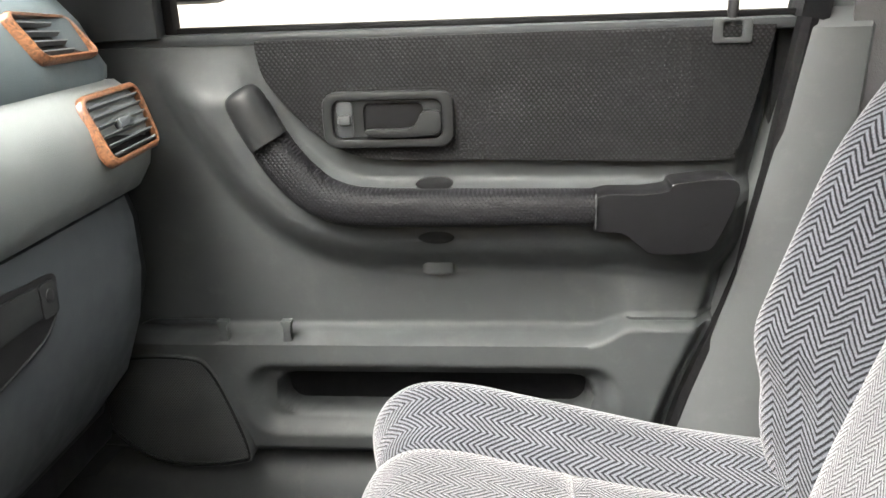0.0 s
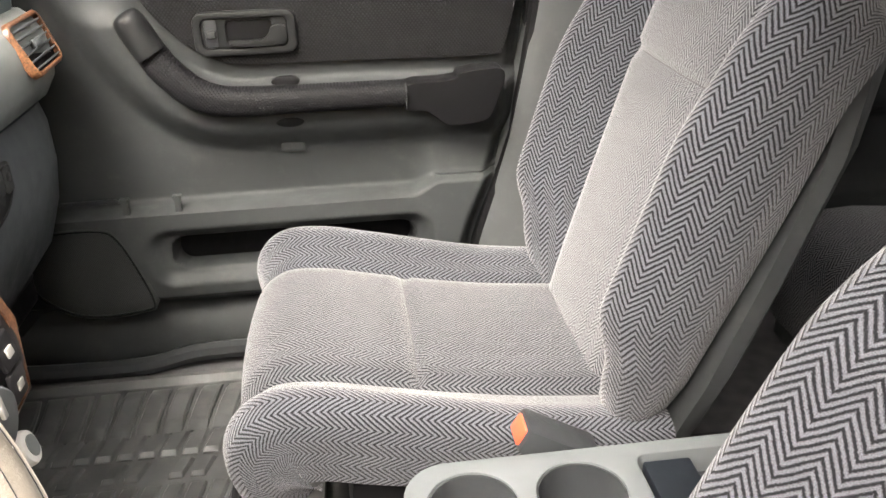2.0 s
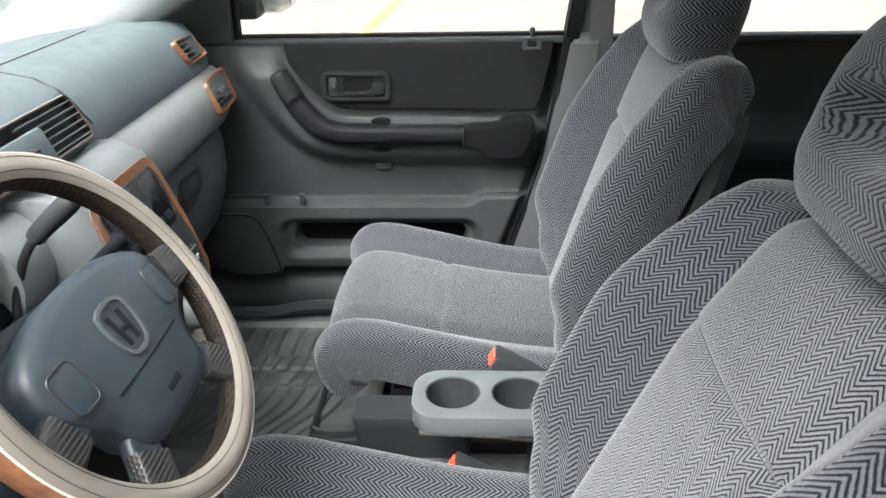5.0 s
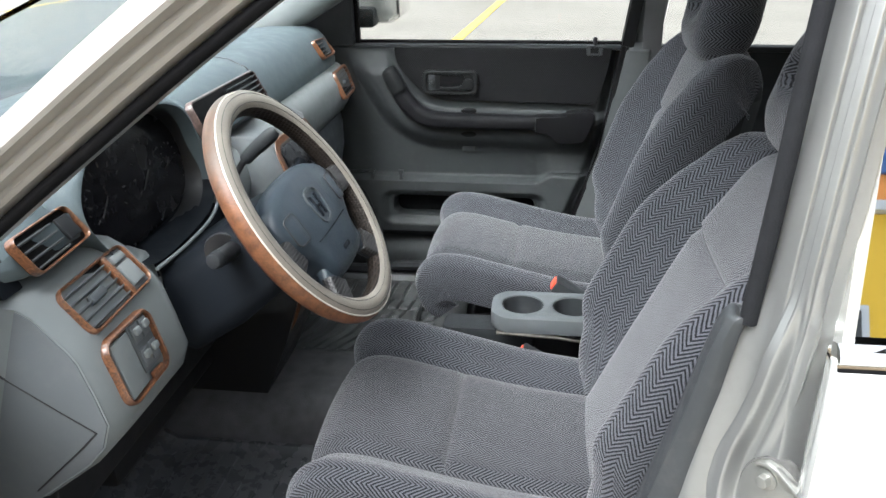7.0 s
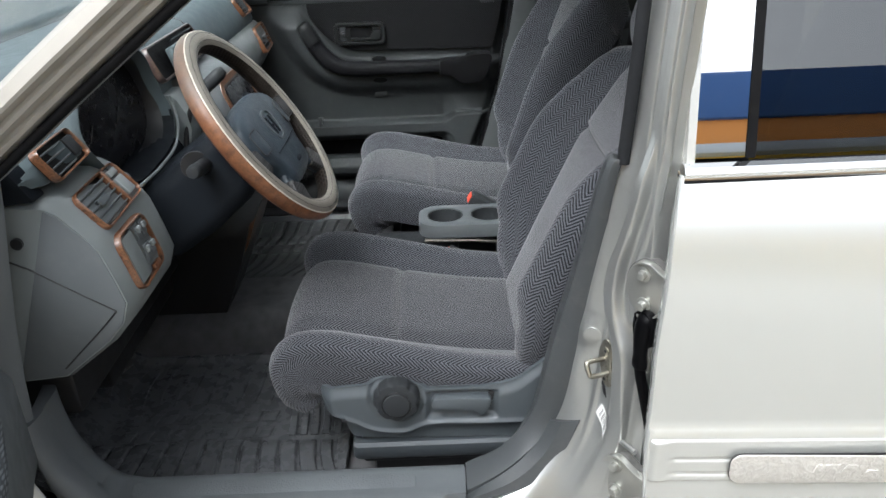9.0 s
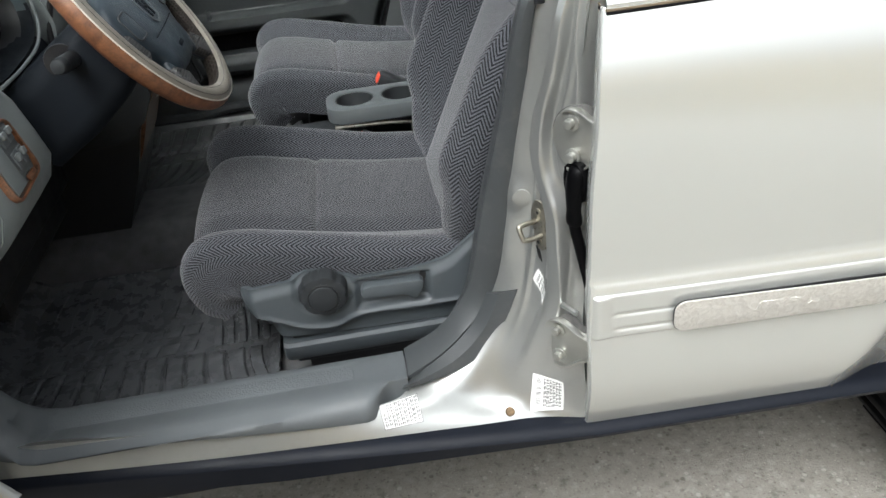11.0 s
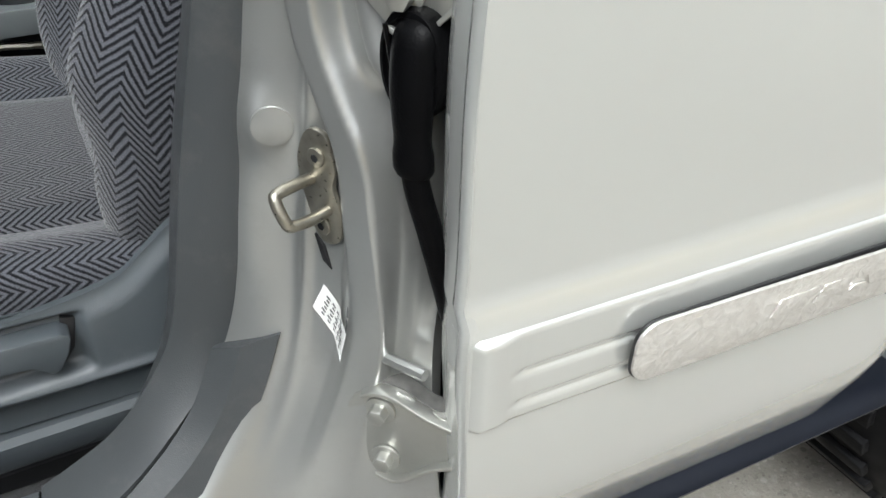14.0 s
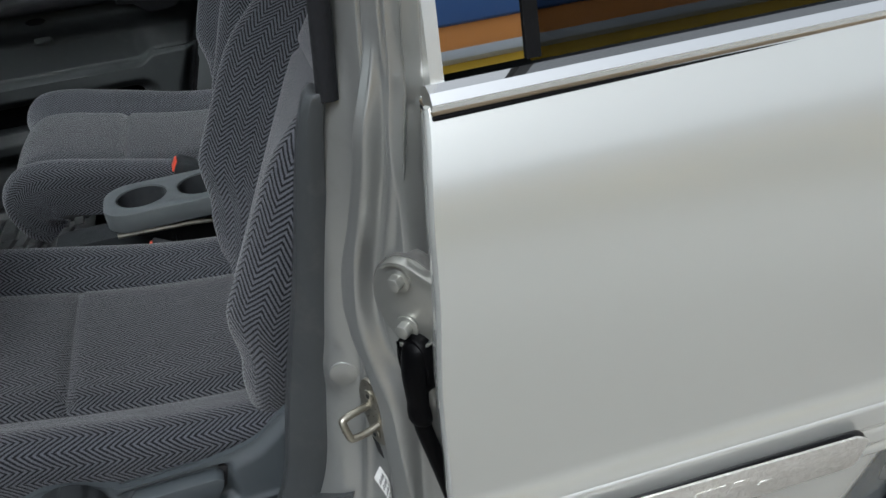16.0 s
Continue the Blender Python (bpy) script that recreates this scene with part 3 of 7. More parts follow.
part("quarter_panel", box(1.28, 2.3, -0.68, -0.60, 0.36, 1.0, 0.02), paint, shell)
part("far_side_panel", box(0.42, 2.3, 0.985, 1.03, 0.32, 0.99, 0.02), paint, shell)
tun = [(0.02, 0.335), (0.05, 0.41), (0.10, 0.44), (0.26, 0.44), (0.31, 0.41), (0.34, 0.335)]
part("centre_tunnel", prism(tun, "yz", -0.74, 1.2, 0.012), carpet, shell, "dark carpeted tunnel")

# sill plate of grey plastic over the near sill, turning up into the kick trim
SILL = [(-0.475, -0.02), (-0.478, 0.034), (-0.484, 0.046), (-0.494, 0.053), (-0.510, 0.056), (-0.540, 0.057), (-0.560, 0.061), (-0.575, 0.064), (-0.590, 0.063), (-0.602, 0.057), (-0.609, 0.046), (-0.612, 0.034), (-0.610, 0.026), (-0.58, 0.020)]
SILL_LINE = [Vector((0.194 - 0.0095 * k, 0, 0.402)) for k in range(56)] + spline([(-0.34, 0, 0.403), (-0.385, 0, 0.416), (-0.425, 0, 0.452), (-0.448, 0, 0.52), (-0.455, 0, 0.632)], 6)
secs = []
for i, p in enumerate(SILL_LINE):
    t = frame_at(SILL_LINE, i)
    up = Vector((-t.z, 0, t.x))
    up = -up if up.z < 0 or (abs(up.z) < 0.3 and up.x < 0) else up
    cut = step(0.128, 0.166, p.x) * 0.062
    tall = step(-0.36, -0.45, p.x)
    lip = 0.034 * step(0.17, -0.28, p.x) * (1 - tall)
    secs.append([Vector((p.x, max(y, -0.612 + cut * 0.65) + 0.022 * tall * (y < -0.55), 0)) + Vector((0, 0, p.z)) + up * (min(h + lip, 0.056) if 0.018 < h < 0.05 and y < -0.55 else h) * (1 - 0.62 * step(0.43, 0.61, p.z)) for y, h in SILL])
part("sill_plate", loft(secs), sill_grey, shell, "scuffed grey plastic sill plate", 60)
part("sill_plate_pad", prism(rrect(-0.40, 0.115, -0.556, -0.512, 0.012), "xy", 0.4575, 0.4605, 0.001), plain("sill_pad", (0.092, 0.100, 0.105), 0.6, grain=320, bump=0.8), shell, "fine-grained tread pad")
inner = [(-0.470, 0.36), (-0.474, 0.436), (-0.482, 0.450), (-0.500, 0.458), (-0.520, 0.459), (-0.54, 0.455), (-0.55, 0.40)]
part("sill_trim_end", loft([[(x, y + 0.012 * k, z + 0.018 * k) for y, z in inner] for x, k in ((0.196, 0), (0.23, 0.1), (0.28, 0.5), (0.32, 1.0), (0.50, 1.2))]), trim_plastic, shell)

# black cladding along the rocker
ROCK = [(-0.600, 0.386), (-0.640, 0.383), (-0.653, 0.378), (-0.658, 0.370), (-0.654, 0.361), (-0.638, 0.355), (-0.60, 0.352)]
part("rocker_cladding", loft([[(x, y + 0.055 * (0.45 - x), z + 0.06 * max(0.45 - x, 0) + 0.028 * max(x - 0.45, 0) - 0.030 * (z < 0.365) * step(0.45, -0.1, x)) for y, z in ROCK] for x in (-0.9, -0.4, 0.0, 0.46, 0.7, 0.86, 0.93)]), cladding, shell, "black plastic rocker cladding, scuffed")
part("floor_side", box(-0.9, 0.92, -0.60, -0.49, 0.335, 0.40, 0.01), cladding, shell)
part("far_rocker", box(-0.9, 1.0, 0.955, 1.02, 0.27, 0.42, 0.02), cladding, shell)

# near windscreen pillar
A_LINE = spline([(-0.62, -0.60, 0.90), (-0.45, -0.612, 1.005), (-0.25, -0.615, 1.155), (-0.06, -0.60, 1.295), (0.20, -0.55, 1.47), (0.4, -0.52, 1.53)], 8)
A_SEC = [(0.038, -0.030), (0.042, 0.006), (0.040, 0.020), (0.030, 0.030), (0.010, 0.035), (0.004, 0.033), (0.001, 0.024), (-0.002, 0.021), (-0.009, 0.024), (-0.015, 0.022), (-0.018, 0.012), (-0.021, 0.009), (-0.028, 0.011), (-0.035, 0.008), (-0.038, -0.004), (-0.038, -0.030), (0.0, -0.040)]
secs = []
for i, p in enumerate(A_LINE):
    t = frame_at(A_LINE, i)
    side = Vector((0, -1, 0))
    up = side.cross(t).normalized()
    if up.z < 0:
        up = -up
    secs.append([p + up * a * 0.72 + Vector((0, 0.01 - c, 0)) for a, c in A_SEC])
part("a_pillar", loft(secs), pillar_tone_paint, shell, "champagne painted windscreen pillar", 30)
low = []
for i, p in enumerate(A_LINE):
    t = frame_at(A_LINE, i)
    up = Vector((0, -1, 0)).cross(t).normalized()
    up = up if up.z > 0 else -up
    low.append(p - up * 0.036 + Vector((0, 0.012, 0)))
part("a_pillar_seal", tube(low, 0.0065, 10), rubber, shell, "black rubber seal")
step_line = [p + Vector((0.010, 0.022, 0.012)) for p in low]
part("a_pillar_flange", tube(step_line, 0.010, 8), paint_dimmed, shell)
# hinge pillar at the front of the opening
kick = []
for z, xr in ((1.012, -0.384), (0.96, -0.391), (0.90, -0.402), (0.80, -0.419), (0.70, -0.431), (0.628, -0.436)):
    kick.append([Vector((xr + a, y, z)) for a, y in ((-0.030, -0.520), (-0.006, -0.556), (0.0, -0.566), (-0.003, -0.574), (-0.014, -0.584), (-0.040, -0.606), (-0.20, -0.610), (-0.20, -0.520))])
part("hinge_pillar", loft(kick), end_grey, shell, "grey kick trim by the hinges", 50)
part("hinge_jamb", loft([[(x + a, y, z) for a, y in ((0.0, -0.612), (-0.004, -0.622), (-0.03, -0.64), (-0.16, -0.655), (-0.16, -0.60))] for z, x in ((1.02, -0.41), (0.85, -0.442), (0.70, -0.452), (0.58, -0.445), (0.46, -0.40), (0.41, -0.37))]), paint_dimmed, shell, "champagne painted hinge jamb")
part("hinge_pillar_seal", tube([(-0.405, -0.606, 1.02), (-0.440, -0.608, 0.85), (-0.455, -0.608, 0.70), (-0.462, -0.606, 0.60)], 0.008, 8), rubber, shell)

# far windscreen pillar lining and corner
FAR_A = spline([(-0.64, 0.84, 1.02), (-0.45, 0.845, 1.12), (-0.20, 0.84, 1.27), (0.1, 0.80, 1.45)], 8)
part("far_a_pillar_lining", tube(FAR_A, 0.055, 12), dash_grey, shell, "pale grey pillar lining")
# far centre pillar lining and belt
ppl = []
for z, x0, w in ((0.40, 0.235, 0.14), (0.52, 0.290, 0.14), (0.72, 0.350, 0.115), (0.90, 0.385, 0.10), (1.0, 0.405, 0.085), (1.02, 0.425, 0.075), (1.25, 0.455, 0.075), (1.48, 0.48, 0.075)):
    yo = 0.02 if z < 1.01 else 0.045
    ppl.append([(x0, 0.975, z), (x0 + 0.006, 0.915 + yo * 0.5, z), (x0 + 0.025, 0.895 + yo, z), (x0 + w - 0.02, 0.895 + yo, z), (x0 + w, 0.92 + yo, z), (x0 + w, 0.985, z)])
part("far_b_pillar_lining", loft(ppl), pillar_grey, shell, "grey pillar lining")
webbing = plain("belt_webbing", (0.05, 0.05, 0.052), 0.8, vary=0.1, grain=500, bump=0.6)
strap = [[(0.452 + 0.0 * z, 0.925, z), (0.452, 0.9215, z), (0.500, 0.9215, z), (0.500, 0.925, z)] for z in (0.60, 1.0, 1.40)]
belt = thing("seat_belt", (0.47, 0.92, 0.60), "dark grey seat belt webbing hanging by the pillar", "seat belt")
part("strap", loft(strap), webbing, belt)
part("anchor", box(0.448, 0.504, 0.918, 0.94, 1.36, 1.44, 0.006), black_plastic, belt, "black plastic belt guide")

# windscreen with wipers and bonnet
ws = bmesh.new()
for q in ((-0.93, -0.56, 0.985), (-0.93, 0.92, 0.985), (0.23, 0.78, 1.50), (0.23, -0.42, 1.50)):
    ws.verts.new(q)
ws.faces.new(ws.verts[:])
screen = part("windscreen", solid(ws, 0.005), clear_glass, shell, "clear windscreen glass")
screen.visible_shadow = False
def bonnet(u, v):
    x, y = -1.75 + 0.85 * u, -0.62 + 1.60 * v
    return Vector((x, y, 0.955 + 0.03 * math.sin(math.pi * v) - 0.16 * (1 - u) ** 2))
part("bonnet", solid(sheet(bonnet, 10, 16), 0.02), paint, shell, "champagne painted bonnet")
part("cowl", box(-0.99, -0.86, -0.58, 0.94, 0.93, 0.972, 0.01), black_plastic, shell, "black plastic cowl grille")
part("near_wing", box(-1.75, -0.52, -0.70, -0.62, 0.36, 0.93, 0.02), paint, shell)
for name, y0, y1 in (("wiper", -0.45, 0.16), ("wiper", 0.22, 0.86)):
    w = thing(name, (-0.93, y0, 0.985), "black windscreen wiper resting on the glass", "wiper", group="wipers")
    part("arm", tube([(-0.945, y1, 0.990), (-0.90, (y0 + y1) / 2 + 0.1, 1.025), (-0.872, (y0 + y1) / 2, 1.035)], 0.007, 8), black_plastic, w)
    part("blade", loft([[(-0.876 + d, y, 1.024 + e) for d, e in ((0, 0), (0.012, 0.004), (0.012, 0.014), (0, 0.018))] for y in (y0, y0 + 0.2, y1 - 0.2, y1)]), rubber, w)
for y in (-0.28, 0.64):
    nz = thing("washer_nozzle", (-1.15, y, 0.96), "small black washer nozzle on the bonnet", "nozzle")
    part("body", loft([[(-1.15 + a * 0.03, y + b * 0.02, 0.955 + z) for a, b in ((-1, -0.6), (-0.6, -1), (0.7, -1), (1, -0.5), (1, 0.5), (0.7, 1), (-0.6, 1), (-1, 0.6))] for z, s in ((0, 1), (0.022, 1))]), black_plastic, nz)

# ---- rear door, outside ----
rear_door = thing("rear_door", (0.85, -0.65, 0.36), "closed champagne rear door with bright trim plate", "car door")
PROFILE = [(0.355, -0.622), (0.40, -0.640), (0.46, -0.660), (0.52, -0.667), (0.60, -0.670), (0.66, -0.673), (0.76, -0.678), (0.84, -0.679), (0.90, -0.671), (0.94, -0.659), (0.97, -0.644), (0.992, -0.628)]


PROFILE_LINE = spline2(PROFILE, 12)


def along(line, z):
    for (a, p), (b, q) in zip(line, line[1:]):
        if z <= b:
            return p + (q - p) * (z - a) / (b - a)
    return line[-1][1]


def door_y(z):
    return along(PROFILE_LINE, max(z, 0.355))


EDGE_LINE = spline2([(0.355, 0.446), (0.52, 0.441), (0.62, 0.437), (0.68, 0.440), (0.78, 0.4405), (0.86, 0.447), (0.93, 0.454), (0.992, 0.468)], 8)


def edge_x(z):
    return along(EDGE_LINE, max(z, 0.355))


def door_skin(u, v):
    z = 0.355 + 0.637 * v
    x = edge_x(z) + (1.27 - edge_x(z)) * u ** 1.5
    y = door_y(z) - 0.004 * math.sin(min((x - 0.45) / 0.8, 1) * math.pi * 0.6)
    fold = step(0.656, 0.646, z) * 0.009
    y -= 0.042 * (x - 0.45) * step(0.97, 0.75, z)
    arch = step(0.50, 0.40, math.hypot(x - 1.30, z - 0.34))
    return Vector((x, y - fold + 0.03 * arch, z))


part("outer_skin", solid(sheet(door_skin, 60, 90), 0.02), paint, rear_door, "champagne painted door skin", 50)
hem = []
for k in range(65):
    z = 0.362 + 0.628 * k / 64
    fold = step(0.656, 0.646, z) * 0.009
    p = Vector((edge_x(z), door_y(z) - fold, z))
    hem.append([p + Vector((a, y, 0)) for a, y in ((0.030, 0.046), (0.012, 0.044), (0.0075, 0.041), (0.004, 0.036), (0.0025, 0.028), (0.0022, 0.019), (0.0026, 0.0125), (-0.0012, 0.0105), (-0.0022, 0.007), (-0.0015, 0.003), (0.0005, 0.0002), (0.020, 0.004))])
part("hem", loft(hem), paint, rear_door, "rounded door edge", 50)


def pad_y(x, z):
    return door_y(z) - 0.004 * math.sin(min((x - 0.45) / 0.8, 1) * math.pi * 0.6) - 0.009 - 0.042 * (x - 0.45) * step(0.97, 0.75, z)


# raised lower moulding with two grooves
def moulding(u, v):
    z = 0.565 + 0.079 * v
    x = 0.4385 + 0.724 * u
    lift = (step(0, 0.005, u) * step(0, 0.08, v) * step(1, 0.91, v) * 0.0055 + step(0, 0.004, u) * step(0.036, 0.030, u) * step(0.02, 0.09, v) * step(0.96, 0.90, v) * 0.0032)
    g = sum(math.exp(-((z - q) / 0.0026) ** 2) for q in (0.582, 0.607)) * 0.0035 * step(0.04, 0.055, u)
    return Vector((x, pad_y(x, z) - lift + g + 0.003, z))


part("moulding", solid(sheet(moulding, 120, 44), 0.008), paint, rear_door, "painted side moulding with grooves", 60)
# bright plate on the moulding
plate = prism(rrect(0.545, 0.836, 0.574, 0.622, 0.016, 6), "xz", -0.003, 0.0, 0.001)
for v in plate.verts:
    v.co.y += pad_y(v.co.x, v.co.z) - 0.0095 - 0.008 * step(0.80, 0.836, v.co.x) * step(0.598, 0.62, v.co.z)
bright = part("bright_plate", plate, plaque_metal, rear_door, "scratched bright metal plate")
plate = prism(rrect(0.5443, 0.8368, 0.5733, 0.6227, 0.0165, 6), "xz", -0.002, 0.0, 0.0005)
for v in plate.verts:
    v.co.y += pad_y(v.co.x, v.co.z) - 0.008
part("plate_backing", plate, black_plastic, bright, "dark gap round the plate")
# embossed emblem, as plain raised bars
for k, (x, w, h, s) in enumerate(((0.652, 0.030, 0.014, 0.006), (0.690, 0.028, 0.014, 0.006), (0.722, 0.012, 0.004, 0.004), (0.742, 0.034, 0.018, -0.010))):
    e = prism([(x, 0.592), (x + w, 0.592), (x + w + s, 0.592 + h), (x + s, 0.592 + h)], "xz", -0.0012, 0, 0.0005)
    for v in e.verts:
        v.co.y += pad_y(v.co.x, v.co.z) - 0.0125
    part("emblem_bar", e, plaque_metal, bright)
part("rivet", moved(cyl((0, -0.002, 0), (0, 0, 0), 0.0022, n=10), Matrix.Translation((0.712, pad_y(0.712, 0.615) - 0.0125, 0.615))), black_plastic, bright)

# belt strip, window, bright post


def glass_at(x, h, out=0.0):
    return Vector((x, -0.612 + 0.30 * h - out, 0.995 + h))


def slab(x0, x1, x2, x3, h0, h1, out, thick):
    """A leaning plate in the window's plane: x0 to x1 at the foot, x2 to x3 at the top."""
    a = [glass_at(x0, h0, out), glass_at(x1, h0, out), glass_at(x3, h1, out), glass_at(x2, h1, out)]
    back = Vector((0, thick, 0))
    return loft([a, [q + back for q in a]])


strip = [[(x, y, z) for y, z in ((-0.634, 0.990), (-0.637, 0.996), (-0.633, 1.003), (-0.624, 1.006), (-0.613, 1.002), (-0.613, 0.990))] for x in (0.468, 0.6, 0.9, 1.27)]
part("belt_strip", loft(strip), chrome, rear_door, "bright belt strip")
belt_brown = plain("belt_rubber_brown", (0.15, 0.115, 0.075), 0.6, vary=0.2, grain=300, bump=0.3)
for k in range(3):
    part("belt_rubber", box(0.468, 1.27, -0.6345 - 0.0008 * (k % 2), -0.604, 0.9800 + 0.0036 * k, 0.9832 + 0.0036 * k, 0.001), belt_brown if k != 1 else rubber, rear_door, "weathered belt rubber")
part("bright_post", slab(0.484, 0.546, 0.514, 0.574, 0.012, 0.44, 0.004, 0.010), chrome, rear_door, "mirror-bright pillar plate")
part("post_rubber", slab(0.547, 0.558, 0.575, 0.586, 0.012, 0.44, 0.007, 0.014), rubber, rear_door)
pane = part("window_pane", slab(0.552, 1.25, 0.580, 1.25, 0.008, 0.44, 0.0, 0.004), tint_glass, rear_door, "dark tinted window glass")
pane.visible_shadow = False
part("window_frame", join(slab(0.474, 0.484, 0.506, 0.516, 0.0, 0.46, 0.006, 0.03), slab(0.494, 1.27, 0.494, 1.27, 0.44, 0.47, 0.006, 0.03)), paint, rear_door)
part("inner_trim", box(0.47, 1.25, -0.56, -0.53, 0.44, 0.99, 0.01), dark_plastic, rear_door)

# arch lip, tyre
arch = [(1.30 + 0.385 * math.cos(a), -0.685, 0.34 + 0.385 * math.sin(a)) for a in [radians(171 - 6 * k) for k in range(28)]]
part("arch_lip", tube(arch, 0.013, 10, flat=0.8), cladding, shell, "black wheel arch lip")
part("arch_liner", loft([[(1.30 + 0.38 * math.cos(a), y, 0.34 + 0.38 * math.sin(a)) for a in [radians(176 - 8 * k) for k in range(23)]] for y in (-0.68, -0.42)], closed=False, caps=False), end_grey, shell)
wheel = thing("road_wheel", (1.30, -0.57, 0.0), "black tyre on a steel wheel", "wheel")
tyre = []
for k in range(49):
    a = 2 * math.pi * k / 48
    tyre.append([(1.30 + r * math.cos(a), -0.565 + d, 0.335 + r * math.sin(a)) for d, r in ((-0.09, 0.22), (-0.105, 0.27), (-0.095, 0.32), (-0.07, 0.333), (0.07, 0.333), (0.095, 0.32), (0.105, 0.27), (0.09, 0.22))])
part("tyre", loft(tyre, caps=False), rubber, wheel)
part("rim", cyl((1.30, -0.63, 0.335), (1.30, -0.55, 0.335), 0.225, n=40, bev=0.01), steel, wheel)
for k in range(40):
    a = 2 * math.pi * k / 40
    g = box(-0.012, 0.012, -0.075, 0.075, -0.006, 0.006, 0.002)
    moved(g, Matrix.Translation((1.30 + 0.335 * math.cos(a), -0.565, 0.335 + 0.335 * math.sin(a))) @ Matrix.Rotation(-a + math.pi / 2, 4, "Y"))
    part("tread_block", g, rubber, wheel)


# ---- passenger door, inside ----
pdoor = thing("passenger_door", (0.0, 0.97, 0.44), "closed grey front door trim with dotted black insert", "car door")
P_LEFT, P_FOOT, P_TOP = -0.56, 0.448, 1.004


def p_right(z):
    return lerp([(0.44, 0.258), (0.516, 0.285), (0.742, 0.358), (0.90, 0.382), (1.01, 0.398)], z)


SWOOP = spline2([(-0.262, 1.08), (-0.243, 0.99), (-0.222, 0.94), (-0.196, 0.893), (-0.174, 0.862), (-0.142, 0.833), (-0.105, 0.817), (-0.06, 0.812), (0.05, 0.811), (0.184, 0.809), (0.40, 0.806)], 6)


def rr_dist(x, z, x0, x1, z0, z1, r):
    """How far a place lies outside a rounded rectangle (negative within)."""
    dx, dz = abs(x - (x0 + x1) / 2) - (x1 - x0) / 2 + r, abs(z - (z0 + z1) / 2) - (z1 - z0) / 2 + r
    return math.hypot(max(dx, 0), max(dz, 0)) + min(max(dx, dz), 0) - r


def p_out(x, z):
    """How far the door's trim stands proud of its flat."""
    i = min(range(len(SWOOP)), key=lambda k: (x - SWOOP[k][0]) ** 2 + (z - SWOOP[k][1]) ** 2)
    q, r = SWOOP[max(i - 1, 0)], SWOOP[min(i + 1, len(SWOOP) - 1)]
    d = 9.0
    for (ax, az), (bx, bz) in ((q, SWOOP[i]), (SWOOP[i], r)):
        ll = (bx - ax) ** 2 + (bz - az) ** 2
        if ll > 0:
            f = min(max(((x - ax) * (bx - ax) + (z - az) * (bz - az)) / ll, 0), 1)
            d = min(d, math.hypot(x - ax - f * (bx - ax), z - az - f * (bz - az)))
    under = (x - SWOOP[i][0]) * (r[1] - q[1]) - (z - SWOOP[i][1]) * (r[0] - q[0]) > 0
    if under:
        k = min(max((0.098 - d) / 0.062, 0), 1)
        shelf = 0.044 * (k * k * (3 - 2 * k)) ** 0.8
    else:
        shelf = 0.036 * step(0.026, 0.004, d) + 0.003 * step(0.06, 0.045, d)
    shelf *= step(1.0, 0.93, z) * step(0.405, 0.345, x)
    end = step(0.185, 0.235, x)
    lip_z = 0.640 + 0.022 * end
    low = step(lip_z + 0.004, lip_z - 0.007, z) * 0.045
    low += 0.020 * end * step(0.75, 0.655, z) * (z > lip_z)
    low *= 0.55 + 0.45 * step(0.44, 0.56, z)
    dish = step(0.004, -0.024, rr_dist(x, z, -0.258, 0.222, 0.496, 0.604, 0.040)) * 0.022
    hole = step(0.001, -0.008, rr_dist(x, z, -0.222, 0.190, 0.520, 0.584, 0.028)) * 0.050
    edge = 0.03 * (1 - step(0.0, 0.03, p_right(z) - x))
    foot = 0.03 * (1 - step(0.448, 0.475, z))
    return shelf + low - dish - hole - edge - foot


def p_flat(z):
    return 0.948 - 0.010 * step(0.80, 1.0, z)


def p_panel(u, v):
    z = P_FOOT + (P_TOP - P_FOOT) * v
    x = P_LEFT + (p_right(z) - P_LEFT) * u
    return Vector((x, p_flat(z) - p_out(x, z), z))


part("trim_panel", solid(sheet(p_panel, 210, 160), -0.01), door_grey, pdoor, "grey moulded door trim", 60)
# dotted insert, slightly cushioned
ins = spline2([(-0.206, 1.003), (-0.205, 0.985), (-0.196, 0.955), (-0.165, 0.915), (-0.125, 0.881), (-0.085, 0.864), (-0.03, 0.860)], 5) + spline2([(0.10, 0.858), (0.32, 0.854), (0.345, 0.866), (0.357, 0.90), (0.372, 0.97), (0.378, 1.004)], 5)
b = prism(ins, "xz", 0.9335, 0.946, 0.005, 3)
part("dotted_insert", b, vinyl_dots, pdoor, "black dotted vinyl insert")
part("belt_ledge", box(-0.56, 0.40, 0.935, 0.985, 0.998, 1.012, 0.005), dark_plastic, pdoor, "dark belt ledge")
part("window_seal", box(-0.56, 0.42, 0.952, 0.975, 1.009, 1.019, 0.003), rubber, pdoor)
# handle in its bowl
bez = part("handle_bezel", ring(rrect(-0.130, 0.0235, 0.878, 0.943, 0.016, 5), rrect(-0.118, 0.010, 0.8885, 0.9335, 0.010, 5), "xz", 0.922, 0.940, 0.003), handle_dark, pdoor, "dark grey handle surround")
part("bowl", ring(rrect(-0.118, 0.010, 0.8885, 0.9335, 0.010, 5), rrect(-0.082, -0.012, 0.894, 0.929, 0.008, 5), "xz", 0.927, 0.938, 0.002), handle_dark, bez)
part("bowl_back", box(-0.119, 0.011, 0.9310, 0.9334, 0.8875, 0.9345, 0.0003), arm_black, bez)
hp2 = closed2([(-0.080, 0.899), (-0.030, 0.900), (-0.018, 0.910), (-0.012, 0.919), (0.007, 0.919), (0.008, 0.898), (-0.01, 0.892), (-0.06, 0.891)], 4)
